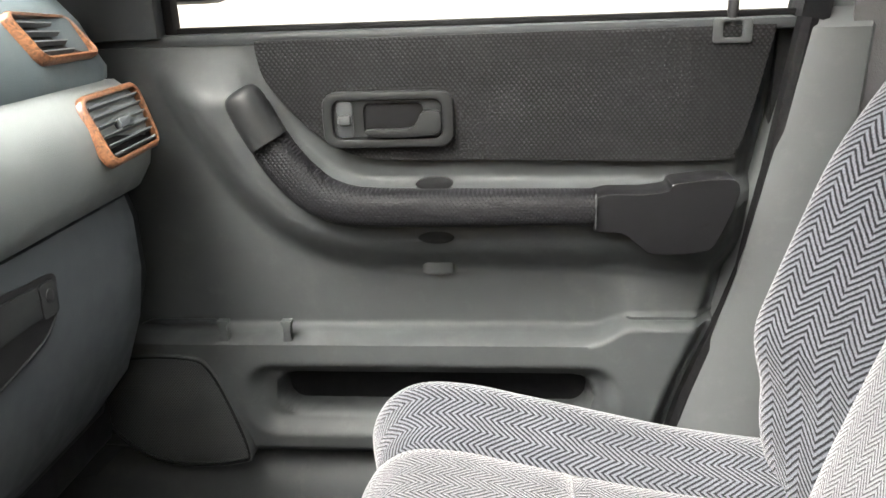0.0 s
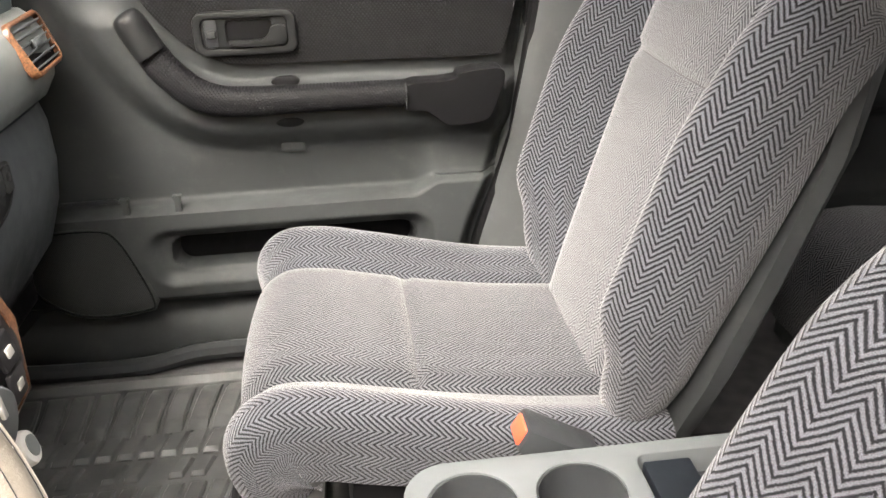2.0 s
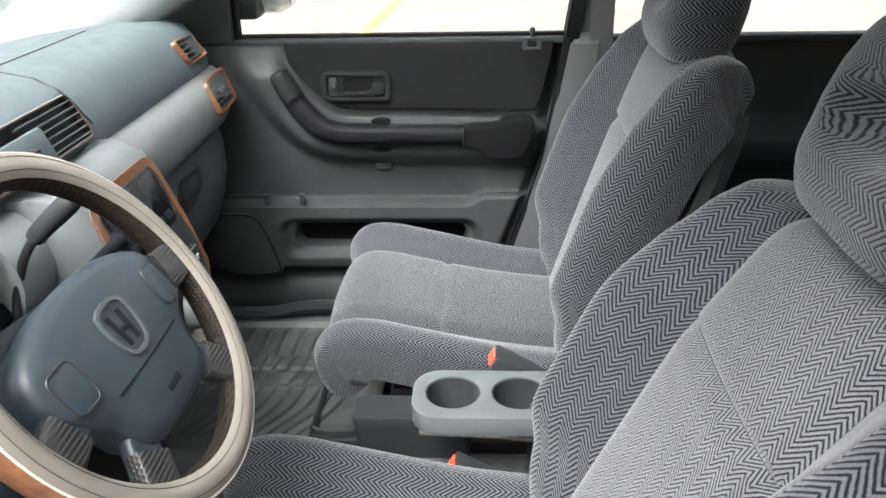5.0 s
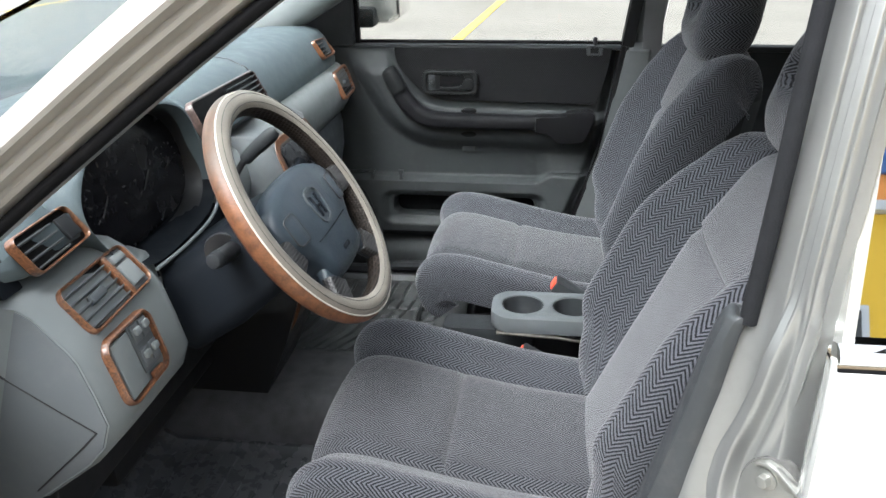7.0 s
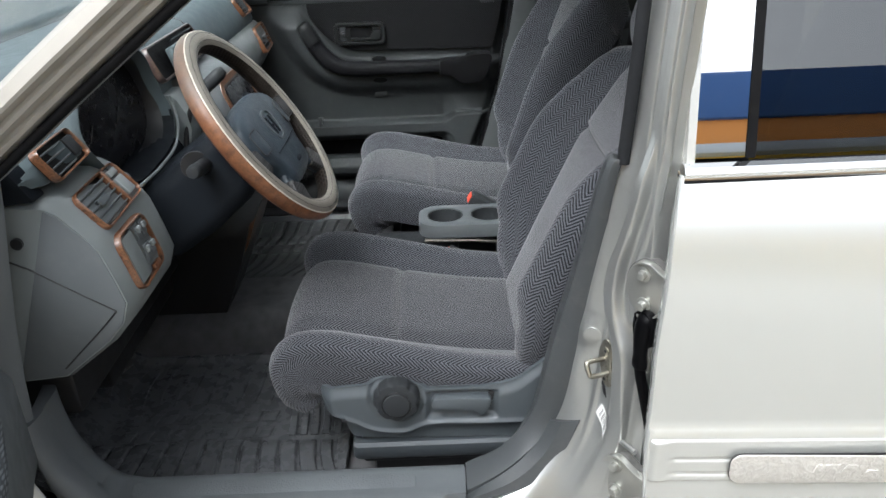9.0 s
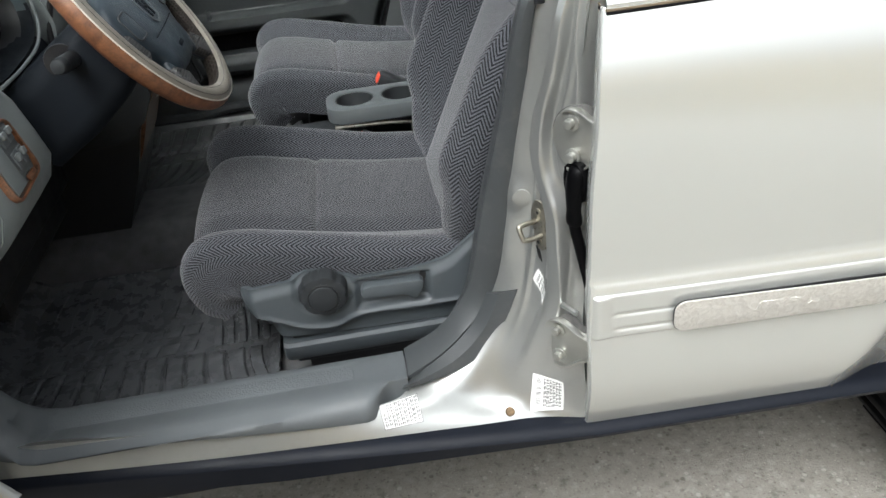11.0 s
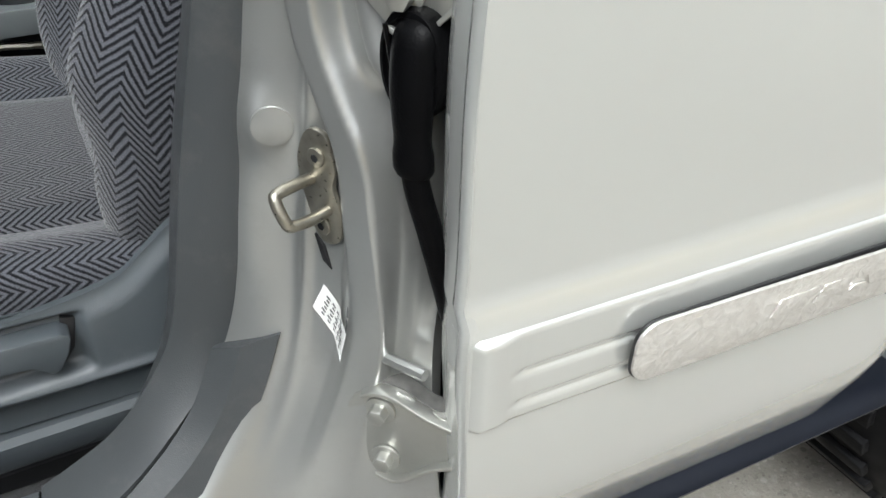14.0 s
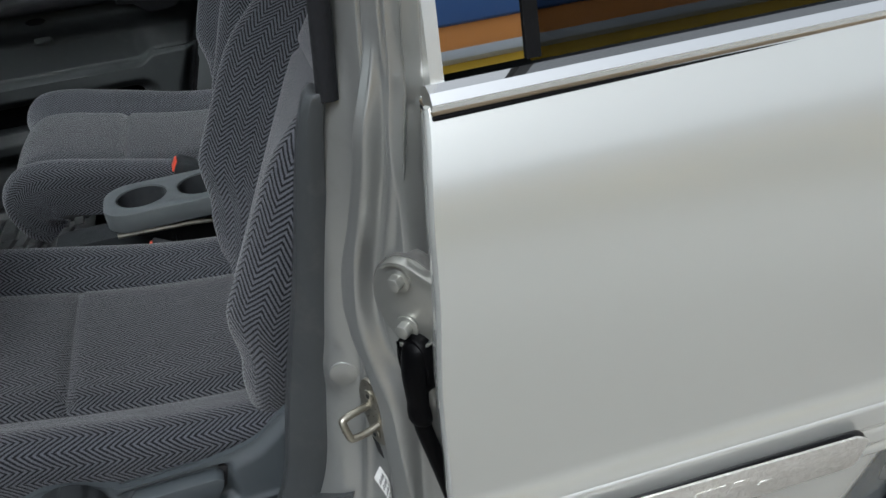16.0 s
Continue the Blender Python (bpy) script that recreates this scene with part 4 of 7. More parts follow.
part("pull_lever", prism(hp2, "xz", 0.918, 0.930, 0.003), handle_dark, bez, "dark grey pull lever")
part("lock_slot", prism(rrect(-0.113, -0.094, 0.890, 0.932, 0.006), "xz", 0.924, 0.9265, 0.001), dark_plastic, bez)
part("lock_slider", box(-0.111, -0.096, 0.917, 0.928, 0.906, 0.917, 0.003), door_grey, bez)
# armrest pull
arm = spline([(-0.212, 0.915, 0.928), (-0.194, 0.912, 0.893), (-0.174, 0.906, 0.864), (-0.140, 0.900, 0.832), (-0.105, 0.897, 0.817), (-0.06, 0.896, 0.813), (0.05, 0.896, 0.812), (0.184, 0.896, 0.811)], 6)
secs = []
for i, p in enumerate(arm):
    t = frame_at(arm, i)
    s = t.cross(Vector((0, -1, 0))).normalized()
    h = 0.0215 + 0.002 * math.sin(i * 0.1)
    secs.append([p + s * h * math.copysign(abs(math.cos(a)) ** 0.7, math.cos(a)) + Vector((0, -0.026 * math.copysign(abs(math.sin(a)) ** 0.8, math.sin(a)), 0)) for a in [2 * math.pi * k / 18 for k in range(18)]])
part("armrest_grip", loft(secs), arm_dots, pdoor, "black dotted armrest grip")
top = spline([(-0.2225, 0.912, 0.9515), (-0.2195, 0.908, 0.946), (-0.212, 0.906, 0.932), (-0.203, 0.904, 0.914), (-0.1905, 0.9025, 0.8915)], 6)
secs = []
for i, p in enumerate(top):
    t = frame_at(top, i)
    w = t.cross(Vector((0, -1, 0))).normalized()
    k = min(i / 12, 1.0)
    h = 0.0225 * math.sqrt(max(1 - (1 - k) ** 2, 0.004))
    secs.append([p + w * h * math.copysign(abs(math.cos(a)) ** 0.85, math.cos(a)) + Vector((0, -0.026 * math.sqrt(max(1 - (1 - k) ** 2, 0.02)) * math.copysign(abs(math.sin(a)) ** 0.85, math.sin(a)), 0)) for a in [2 * math.pi * q / 24 for q in range(24)]])
part("armrest_top", loft(secs), handle_dark, pdoor, "smooth dark grey upper end")
endp = closed2([(0.182, 0.827), (0.235, 0.830), (0.262, 0.834), (0.270, 0.842), (0.325, 0.846), (0.338, 0.836), (0.334, 0.815), (0.318, 0.775), (0.302, 0.762), (0.250, 0.759), (0.232, 0.770), (0.212, 0.785), (0.181, 0.789)], 3)
e = prism(endp, "xz", 0.8765, 0.922, 0.014, 5)
part("armrest_end", e, arm_black, pdoor, "smooth black rear end")
part("screw_well", cyl((0.305, 0.8758, 0.786), (0.305, 0.900, 0.786), 0.008, n=16), rubber, pdoor)
# dark rubber ovals stand for the shade in two small holes
for z in (0.838, 0.773):
    part("hole_shade", prism(closed2([(-0.022, z), (-0.01, z + 0.007), (0.012, z + 0.007), (0.022, z), (0.012, z - 0.007), (-0.01, z - 0.007)], 4), "xz", 0.9035, 0.914, 0.001), rubber, pdoor)
part("seam", tube([p + Vector((0, 0.0, 0)) for p in [Vector((0.183, 0.8715, 0.792)), Vector((0.183, 0.8695, 0.806)), Vector((0.183, 0.870, 0.819)), Vector((0.183, 0.876, 0.831))]], 0.0012, 6), door_grey, pdoor)
# clip below the armrest, pocket pegs, speaker
part("clip", prism(rrect(-0.020, 0.016, 0.715, 0.731, 0.005), "xz", 0.9370, 0.955, 0.001), door_grey, pdoor, "small square plug")
part("clip_gap", prism(rrect(-0.022, 0.018, 0.7125, 0.7335, 0.006), "xz", 0.9400, 0.955, 0.0005), black_plastic, pdoor)
for x in (-0.195, -0.278):
    part("pocket_peg", loft([[(x + a * w, 0.913 + d, z) for a, d in ((-1, -0.005), (1, -0.005), (1, 0.006), (-1, 0.006))] for z, w in ((0.634, 0.0058), (0.643, 0.0046), (0.654, 0.0048), (0.659, 0.0072), (0.662, 0.0068))]), door_grey, pdoor, "small grey peg")
# dark sheet added in the recess to stand for the shade of its depth
part("pocket_shade_sheet", prism(rrect(-0.216, 0.184, 0.524, 0.580, 0.024), "xz", 0.9665, 0.972, 0.001), rubber, pdoor, "dark sheet that stands for the shade in the pocket")
part("pocket_back", prism([(-0.40, 0.646), (-0.385, 0.652), (-0.30, 0.653), (-0.292, 0.646)], "xz", 0.934, 0.942, 0.002), dark_plastic, pdoor)
spk = closed2([(-0.455, 0.595), (-0.40, 0.612), (-0.325, 0.612), (-0.300, 0.595), (-0.278, 0.54), (-0.262, 0.478), (-0.275, 0.464), (-0.34, 0.458), (-0.40, 0.470), (-0.45, 0.52)], 4)
part("speaker_grille", prism(spk, "xz", 0.9005, 0.93, 0.004, 3), speaker_mesh, pdoor, "fine grey speaker mesh")
cx = sum(p[0] for p in spk) / len(spk)
cz = sum(p[1] for p in spk) / len(spk)
part("speaker_rim", ring([(cx + (x - cx) * 1.045, cz + (z - cz) * 1.06) for x, z in spk], spk, "xz", 0.8985, 0.93, 0.003), door_grey, pdoor)
part("speaker_gap", tube([(cx + (x - cx) * 1.012, 0.8992, cz + (z - cz) * 1.016) for x, z in spk], 0.0020, 6, closed=True, up=(0, 1, 0)), rubber, pdoor)
# lock pin and its plate
part("lock_plate", ring(rrect(0.310, 0.352, 0.985, 1.012, 0.004), rrect(0.3205, 0.3415, 0.991, 1.008, 0.003), "xz", 0.9305, 0.938, 0.002), door_grey, pdoor, "grey lock pin plate")
part("lock_pin", tube([(0.331, 0.938, 0.992), (0.331, 0.938, 1.012), (0.331, 0.938, 1.020), (0.331, 0.938, 1.030), (0.331, 0.938, 1.033)], [0.0045, 0.0045, 0.006, 0.006, 0.003], 10), black_plastic, pdoor, "black lock pin")
# window
sail = loft([[(-0.316, y, 1.008), (-0.316, y, 1.235), (-0.40, y, 1.145), (-0.56, y, 1.03), (-0.56, y, 1.005)] for y in (0.925, 0.965)])
part("mirror_corner", bevel(sail, 0.004), dark_plastic, pdoor, "black corner cover")
part("front_channel", box(-0.316, -0.304, 0.945, 0.968, 1.005, 1.26, 0.003), rubber, pdoor)
part("rear_channel", loft([[(x, y, z) for x, y in ((0.400 + d, 0.93), (0.430 + d, 0.93), (0.430 + d, 0.985), (0.400 + d, 0.985))] for z, d in ((1.005, 0), (1.25, 0.035), (1.47, 0.065))]), rubber, pdoor)
g = bmesh.new()
for q in ((-0.56, 0.972, 1.005), (0.405, 0.972, 1.005), (0.46, 0.86, 1.45), (0.06, 0.86, 1.45)):
    g.verts.new(q)
g.faces.new(g.verts[:])
pane = part("window_pane", solid(g, 0.004), side_glass, pdoor, "clear side window glass")
pane.visible_shadow = False
part("outer_skin", box(-0.56, 0.41, 0.985, 1.03, 0.32, 1.0, 0.01), paint, pdoor)
part("door_seal", tube([(p_right(z) + 0.012, 0.935, z) for z in [0.44 + 0.057 * k for k in range(11)]], 0.012, 8), rubber, pdoor, "black rubber door seal")
part("rear_edge", box(0.385, 0.440, 0.955, 0.984, 0.80, 1.012, 0.004), rubber, pdoor)
# door mirror
mir = thing("door_mirror", (-0.34, 1.13, 1.0), "champagne door mirror outside the far window", "mirror")
secs = []
for y, s in ((1.03, 0.55), (1.05, 0.85), (1.09, 0.97), (1.14, 1.0), (1.25, 0.97), (1.28, 0.88), (1.295, 0.6)):
    secs.append([(-0.285 + u * s, y, 1.125 + v * s) for u, v in rrect(-0.085, 0.070, -0.082, 0.080, 0.04, 6)])
part("housing", loft(secs), paint, mir)
part("mirror_glass", box(-0.2165, -0.2135, 1.075, 1.255, 1.065, 1.185, 0.001), chrome, mir)
part("foot", box(-0.36, -0.27, 0.99, 1.06, 1.045, 1.10, 0.012), dark_plastic, mir)

# lower far side: sill lining, carpet edge
sl = [(0.955, 0.30), (0.935, 0.33), (0.925, 0.385), (0.938, 0.415), (0.96, 0.44), (0.99, 0.45), (0.99, 0.30)]
part("far_sill_trim", loft([[(x, y - 0.012 * step(-0.35, -0.6, x), z) for y, z in sl] for x in [-0.75 + 0.06 * k for k in range(20)]]), door_grey, shell, "dark grey far sill lining")
part("far_kick_panel", loft([[(x, y, z) for x, y in ((-0.75, 0.955), (-0.62, 0.915), (-0.50, 0.93), (-0.46, 0.965))] for z in (0.33, 0.6, 0.9)]), dark_plastic, shell)
part("carpet_edge", tube(spline([(-0.70, 0.86, 0.40), (-0.50, 0.875, 0.372), (-0.30, 0.885, 0.362), (-0.18, 0.90, 0.372), (0.10, 0.90, 0.365), (0.4, 0.89, 0.36)], 6), 0.016, 8), dark_plastic, shell, "turned-up carpet edge")


# ---- floor mats ----
def floor_mat(x0, x1, y0, y1, z, toe, label, flip, mt):
    """A moulded rubber mat: a tray with a raised rim, and ribs bowed like ripples."""
    t = thing("floor_mat", ((x0 + x1) / 2, (y0 + y1) / 2, z), label, "floor mat", group="floor mats")

    def tray(u, v):
        x, y = x0 + (x1 - x0) * u, y0 + (y1 - y0) * v
        e = min(u * (x1 - x0), (1 - u) * (x1 - x0), v * (y1 - y0), (1 - v) * (y1 - y0))
        return Vector((x, y, z + 0.004 + 0.012 * step(0.022, 0.008, e) + 0.55 * max(0, toe - x)))

    part("tray", solid(sheet(tray, 50, 50), 0.006), mt, t)
    out_y = y0 if flip > 0 else y1

    def lift(x):
        return z + 0.004 + 0.55 * max(0, toe - x)

    def rib(name, x, w, ya, yb, bend, tall=0.0085):
        """A flat moulded rib along y, bowed sideways, with rounded shoulders."""
        secs = []
        for q in range(9):
            f = q / 8
            y = ya + (yb - ya) * f
            xm = x + bend(f)
            g = 0.35 if q in (0, 8) else 1.0
            secs.append([(xm + a * w, y, lift(xm + a * w) + h * g) for a, h in ((-0.5, -0.002), (-0.5, tall * 0.6), (-0.40, tall), (0.40, tall), (0.5, tall * 0.6), (0.5, -0.002))])
        part(name, loft(secs), mt, t)

    n = 15
    for k in range(n):
        x = x0 + 0.055 + (x1 - x0 - 0.10) * k / (n - 1)
        c = (k - (n - 1) / 2) / n
        wide = 0.75 if k in (0, n - 1) else 1.0
        rib("rib", x, 0.0315 * wide, out_y + flip * 0.030, out_y + flip * (0.155 - 0.03 * abs(c)), lambda f, c=c: 0.05 * c * (1 - f) ** 2)
    rng = random.Random(7)
    if flip > 0:
        # raised lettering, left as plain bars, and a smooth heel field
        for j in range(2):
            for k in range(9):
                x = x0 + 0.16 + 0.034 * k
                rib("letter_bar", x, 0.022 + 0.006 * rng.random(), out_y + 0.158 + 0.052 * j, out_y + 0.192 + 0.052 * j, lambda f: 0.006 * (f - 0.5), 0.0032)
        for k in range(13):
            x = x0 + 0.09 + 0.033 * k
            rib("field_rib", x, 0.006, out_y + 0.275, out_y + 0.415, lambda f, k=k: 0.012 * math.sin(3.1 * f) * (k - 6) / 6, 0.0030)
        for k in range(5):
            rib("side_rib", x1 - 0.115 + 0.022 * k, 0.015, out_y + 0.16, out_y + 0.34, lambda f: -0.03 * f * f)
    else:
        for j, (ya, yb) in enumerate(((0.150, 0.205), (0.215, 0.255), (0.268, 0.43))):
            for k in range(17):
                x = x0 + 0.075 + (x1 - x0 - 0.14) * k / 16
                if j == 1 and k % 3 == 2:
                    continue
                sway = 0.035 + 0.05 * (k / 16)
                rib("wave_rib", x - (0.0, 0.012, 0.020)[j], (0.024, 0.020, 0.023)[j], out_y - ya, out_y - yb, lambda f, s=sway: -s * f * f if j == 2 else -0.012 * f)
    return t


floor_mat(-0.62, -0.02, -0.43, 0.02, 0.352, -0.50, "black ribbed rubber mat before the driver's seat", 1, mat_rubber_driver_tone)
floor_mat(-0.62, 0.02, 0.36, 0.845, 0.350, -0.50, "black ribbed rubber mat before the passenger seat", -1, mat_rubber)

# ---- seats ----
C_PATH = spline([(-0.010, 0.500, 0), (-0.038, 0.520, 0), (-0.050, 0.555, 0), (-0.043, 0.592, 0), (-0.010, 0.617, 0), (0.04, 0.617, 0), (0.10, 0.604, 0), (0.184, 0.586, 0), (0.28, 0.570, 0), (0.42, 0.556, 0)], 8)
B_PATH = spline([(0.366, 0.555, 0), (0.392, 0.63, 0), (0.420, 0.72, 0), (0.475, 0.89, 0), (0.507, 0.98, 0), (0.530, 1.035, 0), (0.552, 1.064, 0), (0.584, 1.074, 0), (0.610, 1.063, 0), (0.625, 1.032, 0)], 8)


def cross_rows(path, half, bol, drop, seams, yc, whole=0, core=None, folded=None, tuck=0.007):
    """Sections of a cushion across its path: sides, bolsters, sunken seams and the inset between."""
    rows = []
    n = len(path)
    for i, p in enumerate(path):
        k = min(i / (whole or n - 1), 1.0)
        t = frame_at(path, i)
        nrm = Vector((t.y * -1, t.x, 0))
        w, hgt, dr = half(k), bol(k), drop(k)
        si = 0.140 * min(1.0, w / 0.24)
        sm = sum(math.exp(-((k - q) / 0.006) ** 2) for q in seams) * 0.011
        prof = []
        for a in range(4):
            prof.append((-w + tuck * ((3 - a) / 3) ** 1.5, -dr * (1 - a / 3.5)))
        for a in range(1, 14):
            q = a / 14
            y = -w + (w - si) * (q ** 1.7)
            z = hgt * min(q * 2.2, 1) ** 0.5 * (1 - 0.92 * step(0.52, 1.0, q)) - 0.007 * step(0.90, 1.0, q)
            prof.append((y, z))
        left = len(prof)
        prof.append((-si, -0.007))
        for a in range(1, 16):
            y = -si + 2 * si * a / 16
            e = 1 - abs(y) / si
            prof.append((y, 0.008 * (1 - (y / si) ** 2) + 0.009 * step(0, 0.16, e) - 0.004 - sm))
        prof.append((si, -0.007))
        right = len(prof) - 1
        prof += [(-y, z) for y, z in prof[:left][::-1]]
        fold = folded(k) if core else 0.0
        row = []
        for y, z in prof:
            q = Vector((p.x + nrm.x * z, yc + y, p.y + nrm.y * z))
            if fold and z < -0.004:
                q = q.lerp(Vector((p.x + (core[0] - p.x) * -z / dr, yc + y, p.y + (core[1] - p.y) * -z / dr)), fold)
            row.append(q)
        rows.append(row)
    return rows, left, right


def seat_cover(root, rows, left, right, cut, names, outer_mat, inner_mat, swap, labels):
    part(names[0], loft([r[:left + 1] for r in rows], closed=False, caps=False, uv=True, swap=swap), outer_mat, root, labels[0], 70)
    part(names[0], loft([r[right:] for r in rows], closed=False, caps=False, uv=True, swap=swap), outer_mat, root, labels[0], 70)
    part(names[1], loft([r[left:right + 1] for r in rows[:cut + 1]], closed=False, caps=False, uv=True, swap=swap), inner_mat, root, labels[1], 70)
    part(names[2], loft([r[left:right + 1] for r in rows[cut:]], closed=False, caps=False, uv=True, swap=swap), inner_mat, root, labels[1], 70)
    part("seam", tube(rows[cut][left + 1:right], 0.0011, 6), webbing, root, "dark sewn seam")
    for j in (left, right):
        part("seam", tube([r[j] for r in rows[2:-2]], 0.0010, 6), webbing, root, "dark sewn seam")


def superloft(cx, cy, cz, sizes, uv=True, e=0.55, n=28, fill=1):
    """A pillow from rounded sections: rows of (z, half x, half y, shift x)."""
    secs = []
    fine = [(p.x, p.y, p.z) for p in spline([r[:3] for r in sizes], fill)] if fill > 1 else [r[:3] for r in sizes]
    for z, hx, hy in fine:
        dx = lerp([(r[0], r[3]) for r in sizes], z)
        secs.append([Vector((cx + dx + hx * math.copysign(abs(math.cos(a)) ** e, math.cos(a)), cy + hy * math.copysign(abs(math.sin(a)) ** e, math.sin(a)), cz + z)) for a in [2 * math.pi * k / n for k in range(n)]])
    return loft(secs, uv=uv)


def front_seat(yc, label, dx=0.0, recline=0.0, low=0.0):
    def squat(p):
        return Vector((p.x, p.y, p.z - low * step(0.85, 1.06, p.z)))

    lean = Matrix.Translation((0.375 + dx, 0, 0.56)) @ Matrix.Rotation(radians(recline), 4, "Y") @ Matrix.Translation((-0.375, 0, -0.56))
    slide = Matrix.Translation((dx, 0, 0))
    root = thing("front_seat", (0.2 + dx, yc, 0.345), label, "car seat", group="front seats")
    rows, l, r = cross_rows(C_PATH, lambda k: 0.226 + 0.014 * step(0.0, 0.35, k), lambda k: 0.004 + 0.026 * step(0.14, 0.46, k) - 0.010 * step(0.7, 1.0, k), lambda k: lerp([(0, 0.05), (0.25, 0.064), (0.40, 0.066), (0.7, 0.068), (1.0, 0.06)], k), (0.735,), yc, 0, (0.035, 0.535), lambda k: 1 - step(0.30, 0.62, k))
    rows = [[slide @ p for p in q] for q in rows]
    cut = round(0.735 * (len(rows) - 1))
    seat_cover(root, rows, l, r, cut, ("cushion_bolster", "cushion_front", "cushion_rear"), weave_seat, weave_insert, True, ("grey zigzag woven side bolster", "finer pale grey zigzag centre"))
    rows, l, r = cross_rows(B_PATH, lambda k: lerp([(0, 0.215), (0.12, 0.240), (0.30, 0.254), (0.46, 0.249), (0.54, 0.243), (0.62, 0.235), (0.70, 0.225), (0.78, 0.212), (0.88, 0.201), (1.0, 0.195)], k), lambda k: lerp([(0, 0.012), (0.10, 0.045), (0.20, 0.080), (0.30, 0.078), (0.40, 0.060), (0.50, 0.042), (0.62, 0.026), (0.72, 0.012), (0.82, 0.005), (1, 0.002)], k), lambda k: lerp([(0, 0.046), (0.2, 0.052), (0.36, 0.066), (0.46, 0.078), (1, 0.092)], k), (0.347,), yc, 72, (0.606, 0.958), lambda k: step(0.40, 0.66, k), 0.026)
    rows = [[lean @ squat(p) for p in q] for q in rows]
    cut = 25
    seat_cover(root, rows, l, r, cut, ("back_bolster", "back_lower", "back_upper"), weave_bolster, weave_back, True, ("bold grey and black zigzag bolster", "finer pale grey zigzag centre"))
    # hard back shell
    secs = []
    for z, x0, hw in ((0.47, 0.392, 0.205), (0.54, 0.406, 0.236), (0.62, 0.434, 0.250), (0.74, 0.476, 0.254), (0.86, 0.528, 0.240), (0.93 - low * 0.7, 0.556, 0.212), (0.98 - low, 0.570, 0.188), (1.00 - low, 0.575, 0.15)):
        secs.append([Vector((x0 + 0.016 + a * 0.066, yc + hw * 0.94 * b, z + a * 0.01)) for a, b in ((0, -1), (0.35, -0.99), (0.8, -0.86), (1, -0.5), (1, 0.5), (0.8, 0.86), (0.35, 0.99), (0, 1))])
    part("back_shell", moved(loft(secs), lean), door_grey, root, "smooth grey seat back cover")
    # head restraint with a hollow in its face
    hr = superloft(0.560, yc, 1.052, [(0.0, 0.030, 0.095, 0.0), (0.010, 0.050, 0.118, 0.0), (0.045, 0.064, 0.132, 0.004), (0.09, 0.066, 0.136, 0.012), (0.13, 0.064, 0.134, 0.018), (0.165, 0.056, 0.128, 0.024), (0.195, 0.040, 0.112, 0.030), (0.208, 0.02, 0.085, 0.034)], n=96, fill=5)
    for v in hr.verts:
        d = step(1.25, 0.55, math.hypot((v.co.y - yc) / 0.070, (v.co.z - 1.163) / 0.032))
        if v.co.x < 0.57:
            v.co.x += 0.050 * d
    rest = part("head_restraint", moved(hr, lean @ Matrix.Translation((0.012 if low else 0, 0, 0.008 if low else 0))), weave_bolster, root, "grey zigzag head restraint with a hollow", 80)
    for y in (-0.05, 0.05):
        part("post", moved(cyl((0.575, yc + y, 1.03), (0.575, yc + y, 1.07), 0.006, n=12), lean), steel, rest)
    part("base_frame", box(0.06 + dx, 0.42 + dx, yc - 0.19, yc + 0.19, 0.385, 0.50, 0.015), black_plastic, root, "black seat frame")
    for y in (-0.2, 0.17):
        part("rail", box((0.10 if low else -0.10) + dx, 0.46 + dx, yc + y, yc + y + 0.03, 0.345, 0.39, 0.004), black_plastic, root)
    return root


p_seat = front_seat(0.562, "grey zigzag woven passenger seat, upright")
d_seat = front_seat(-0.172, "grey zigzag woven driver's seat with height knob", -0.065, 7.5, 0.035)
part("front_bar", tube(spline([(-0.05, 0.41, 0.36), (-0.095, 0.42, 0.37), (-0.10, 0.45, 0.37), (-0.10, 0.66, 0.37), (-0.095, 0.69, 0.37), (-0.05, 0.70, 0.36)], 4), 0.006, 8), black_plastic, p_seat, "black slide bar")

# driver's seat skirt, knob and lever
SK_TOP = spline2([(-0.046, 0.556), (-0.036, 0.566), (0.0, 0.570), (0.04, 0.573), (0.065, 0.583), (0.10, 0.576), (0.14, 0.560), (0.20, 0.559), (0.25, 0.564), (0.285, 0.573), (0.305, 0.587), (0.33, 0.604), (0.375, 0.626)], 6)
SK_LOW = spline2([(-0.046, 0.550), (-0.040, 0.526), (-0.024, 0.503), (-0.006, 0.490), (0.003, 0.470), (0.02, 0.464), (0.12, 0.458), (0.20, 0.456), (0.28, 0.454), (0.375, 0.454)], 6)
SK_STEP = spline2([(-0.05, 0.52), (0.003, 0.503), (0.045, 0.481), (0.095, 0.475), (0.131, 0.488), (0.169, 0.491), (0.221, 0.488), (0.375, 0.487)], 6)


def skirt_face(u, v):
    """The moulded seat side: a raised upper field round the knob, a lower plain field, a pocket behind the lever."""
    x = -0.046 + 0.421 * u ** 1.15
    lo, hi, mid = along(SK_LOW, x), along(SK_TOP, x), along(SK_STEP, x)
    z = lo + (hi - lo) * v
    out = 0.014 * step(mid - 0.006, mid + 0.007, z) + 0.004 * math.exp(-((z - mid - 0.006) / 0.005) ** 2)
    out *= 1 - 0.55 * step(hi - 0.022, hi, z)
    out -= 0.012 * step(0.030, 0.0, z - lo) * step(0.02, -0.02, x)
    out -= 0.022 * step(-0.020, -0.046, x)
    dish = step(0.050, 0.043, math.hypot(x - 0.087, z - 0.551)) * 0.005
    slot = step(0.132, 0.142, x) * step(0.256, 0.248, x) * step(0.500, 0.508, z) * step(0.556, 0.549, z) * 0.013
    return Vector((x, -0.420 - out + dish + slot + 0.010 * step(0.30, 0.37, x), z))


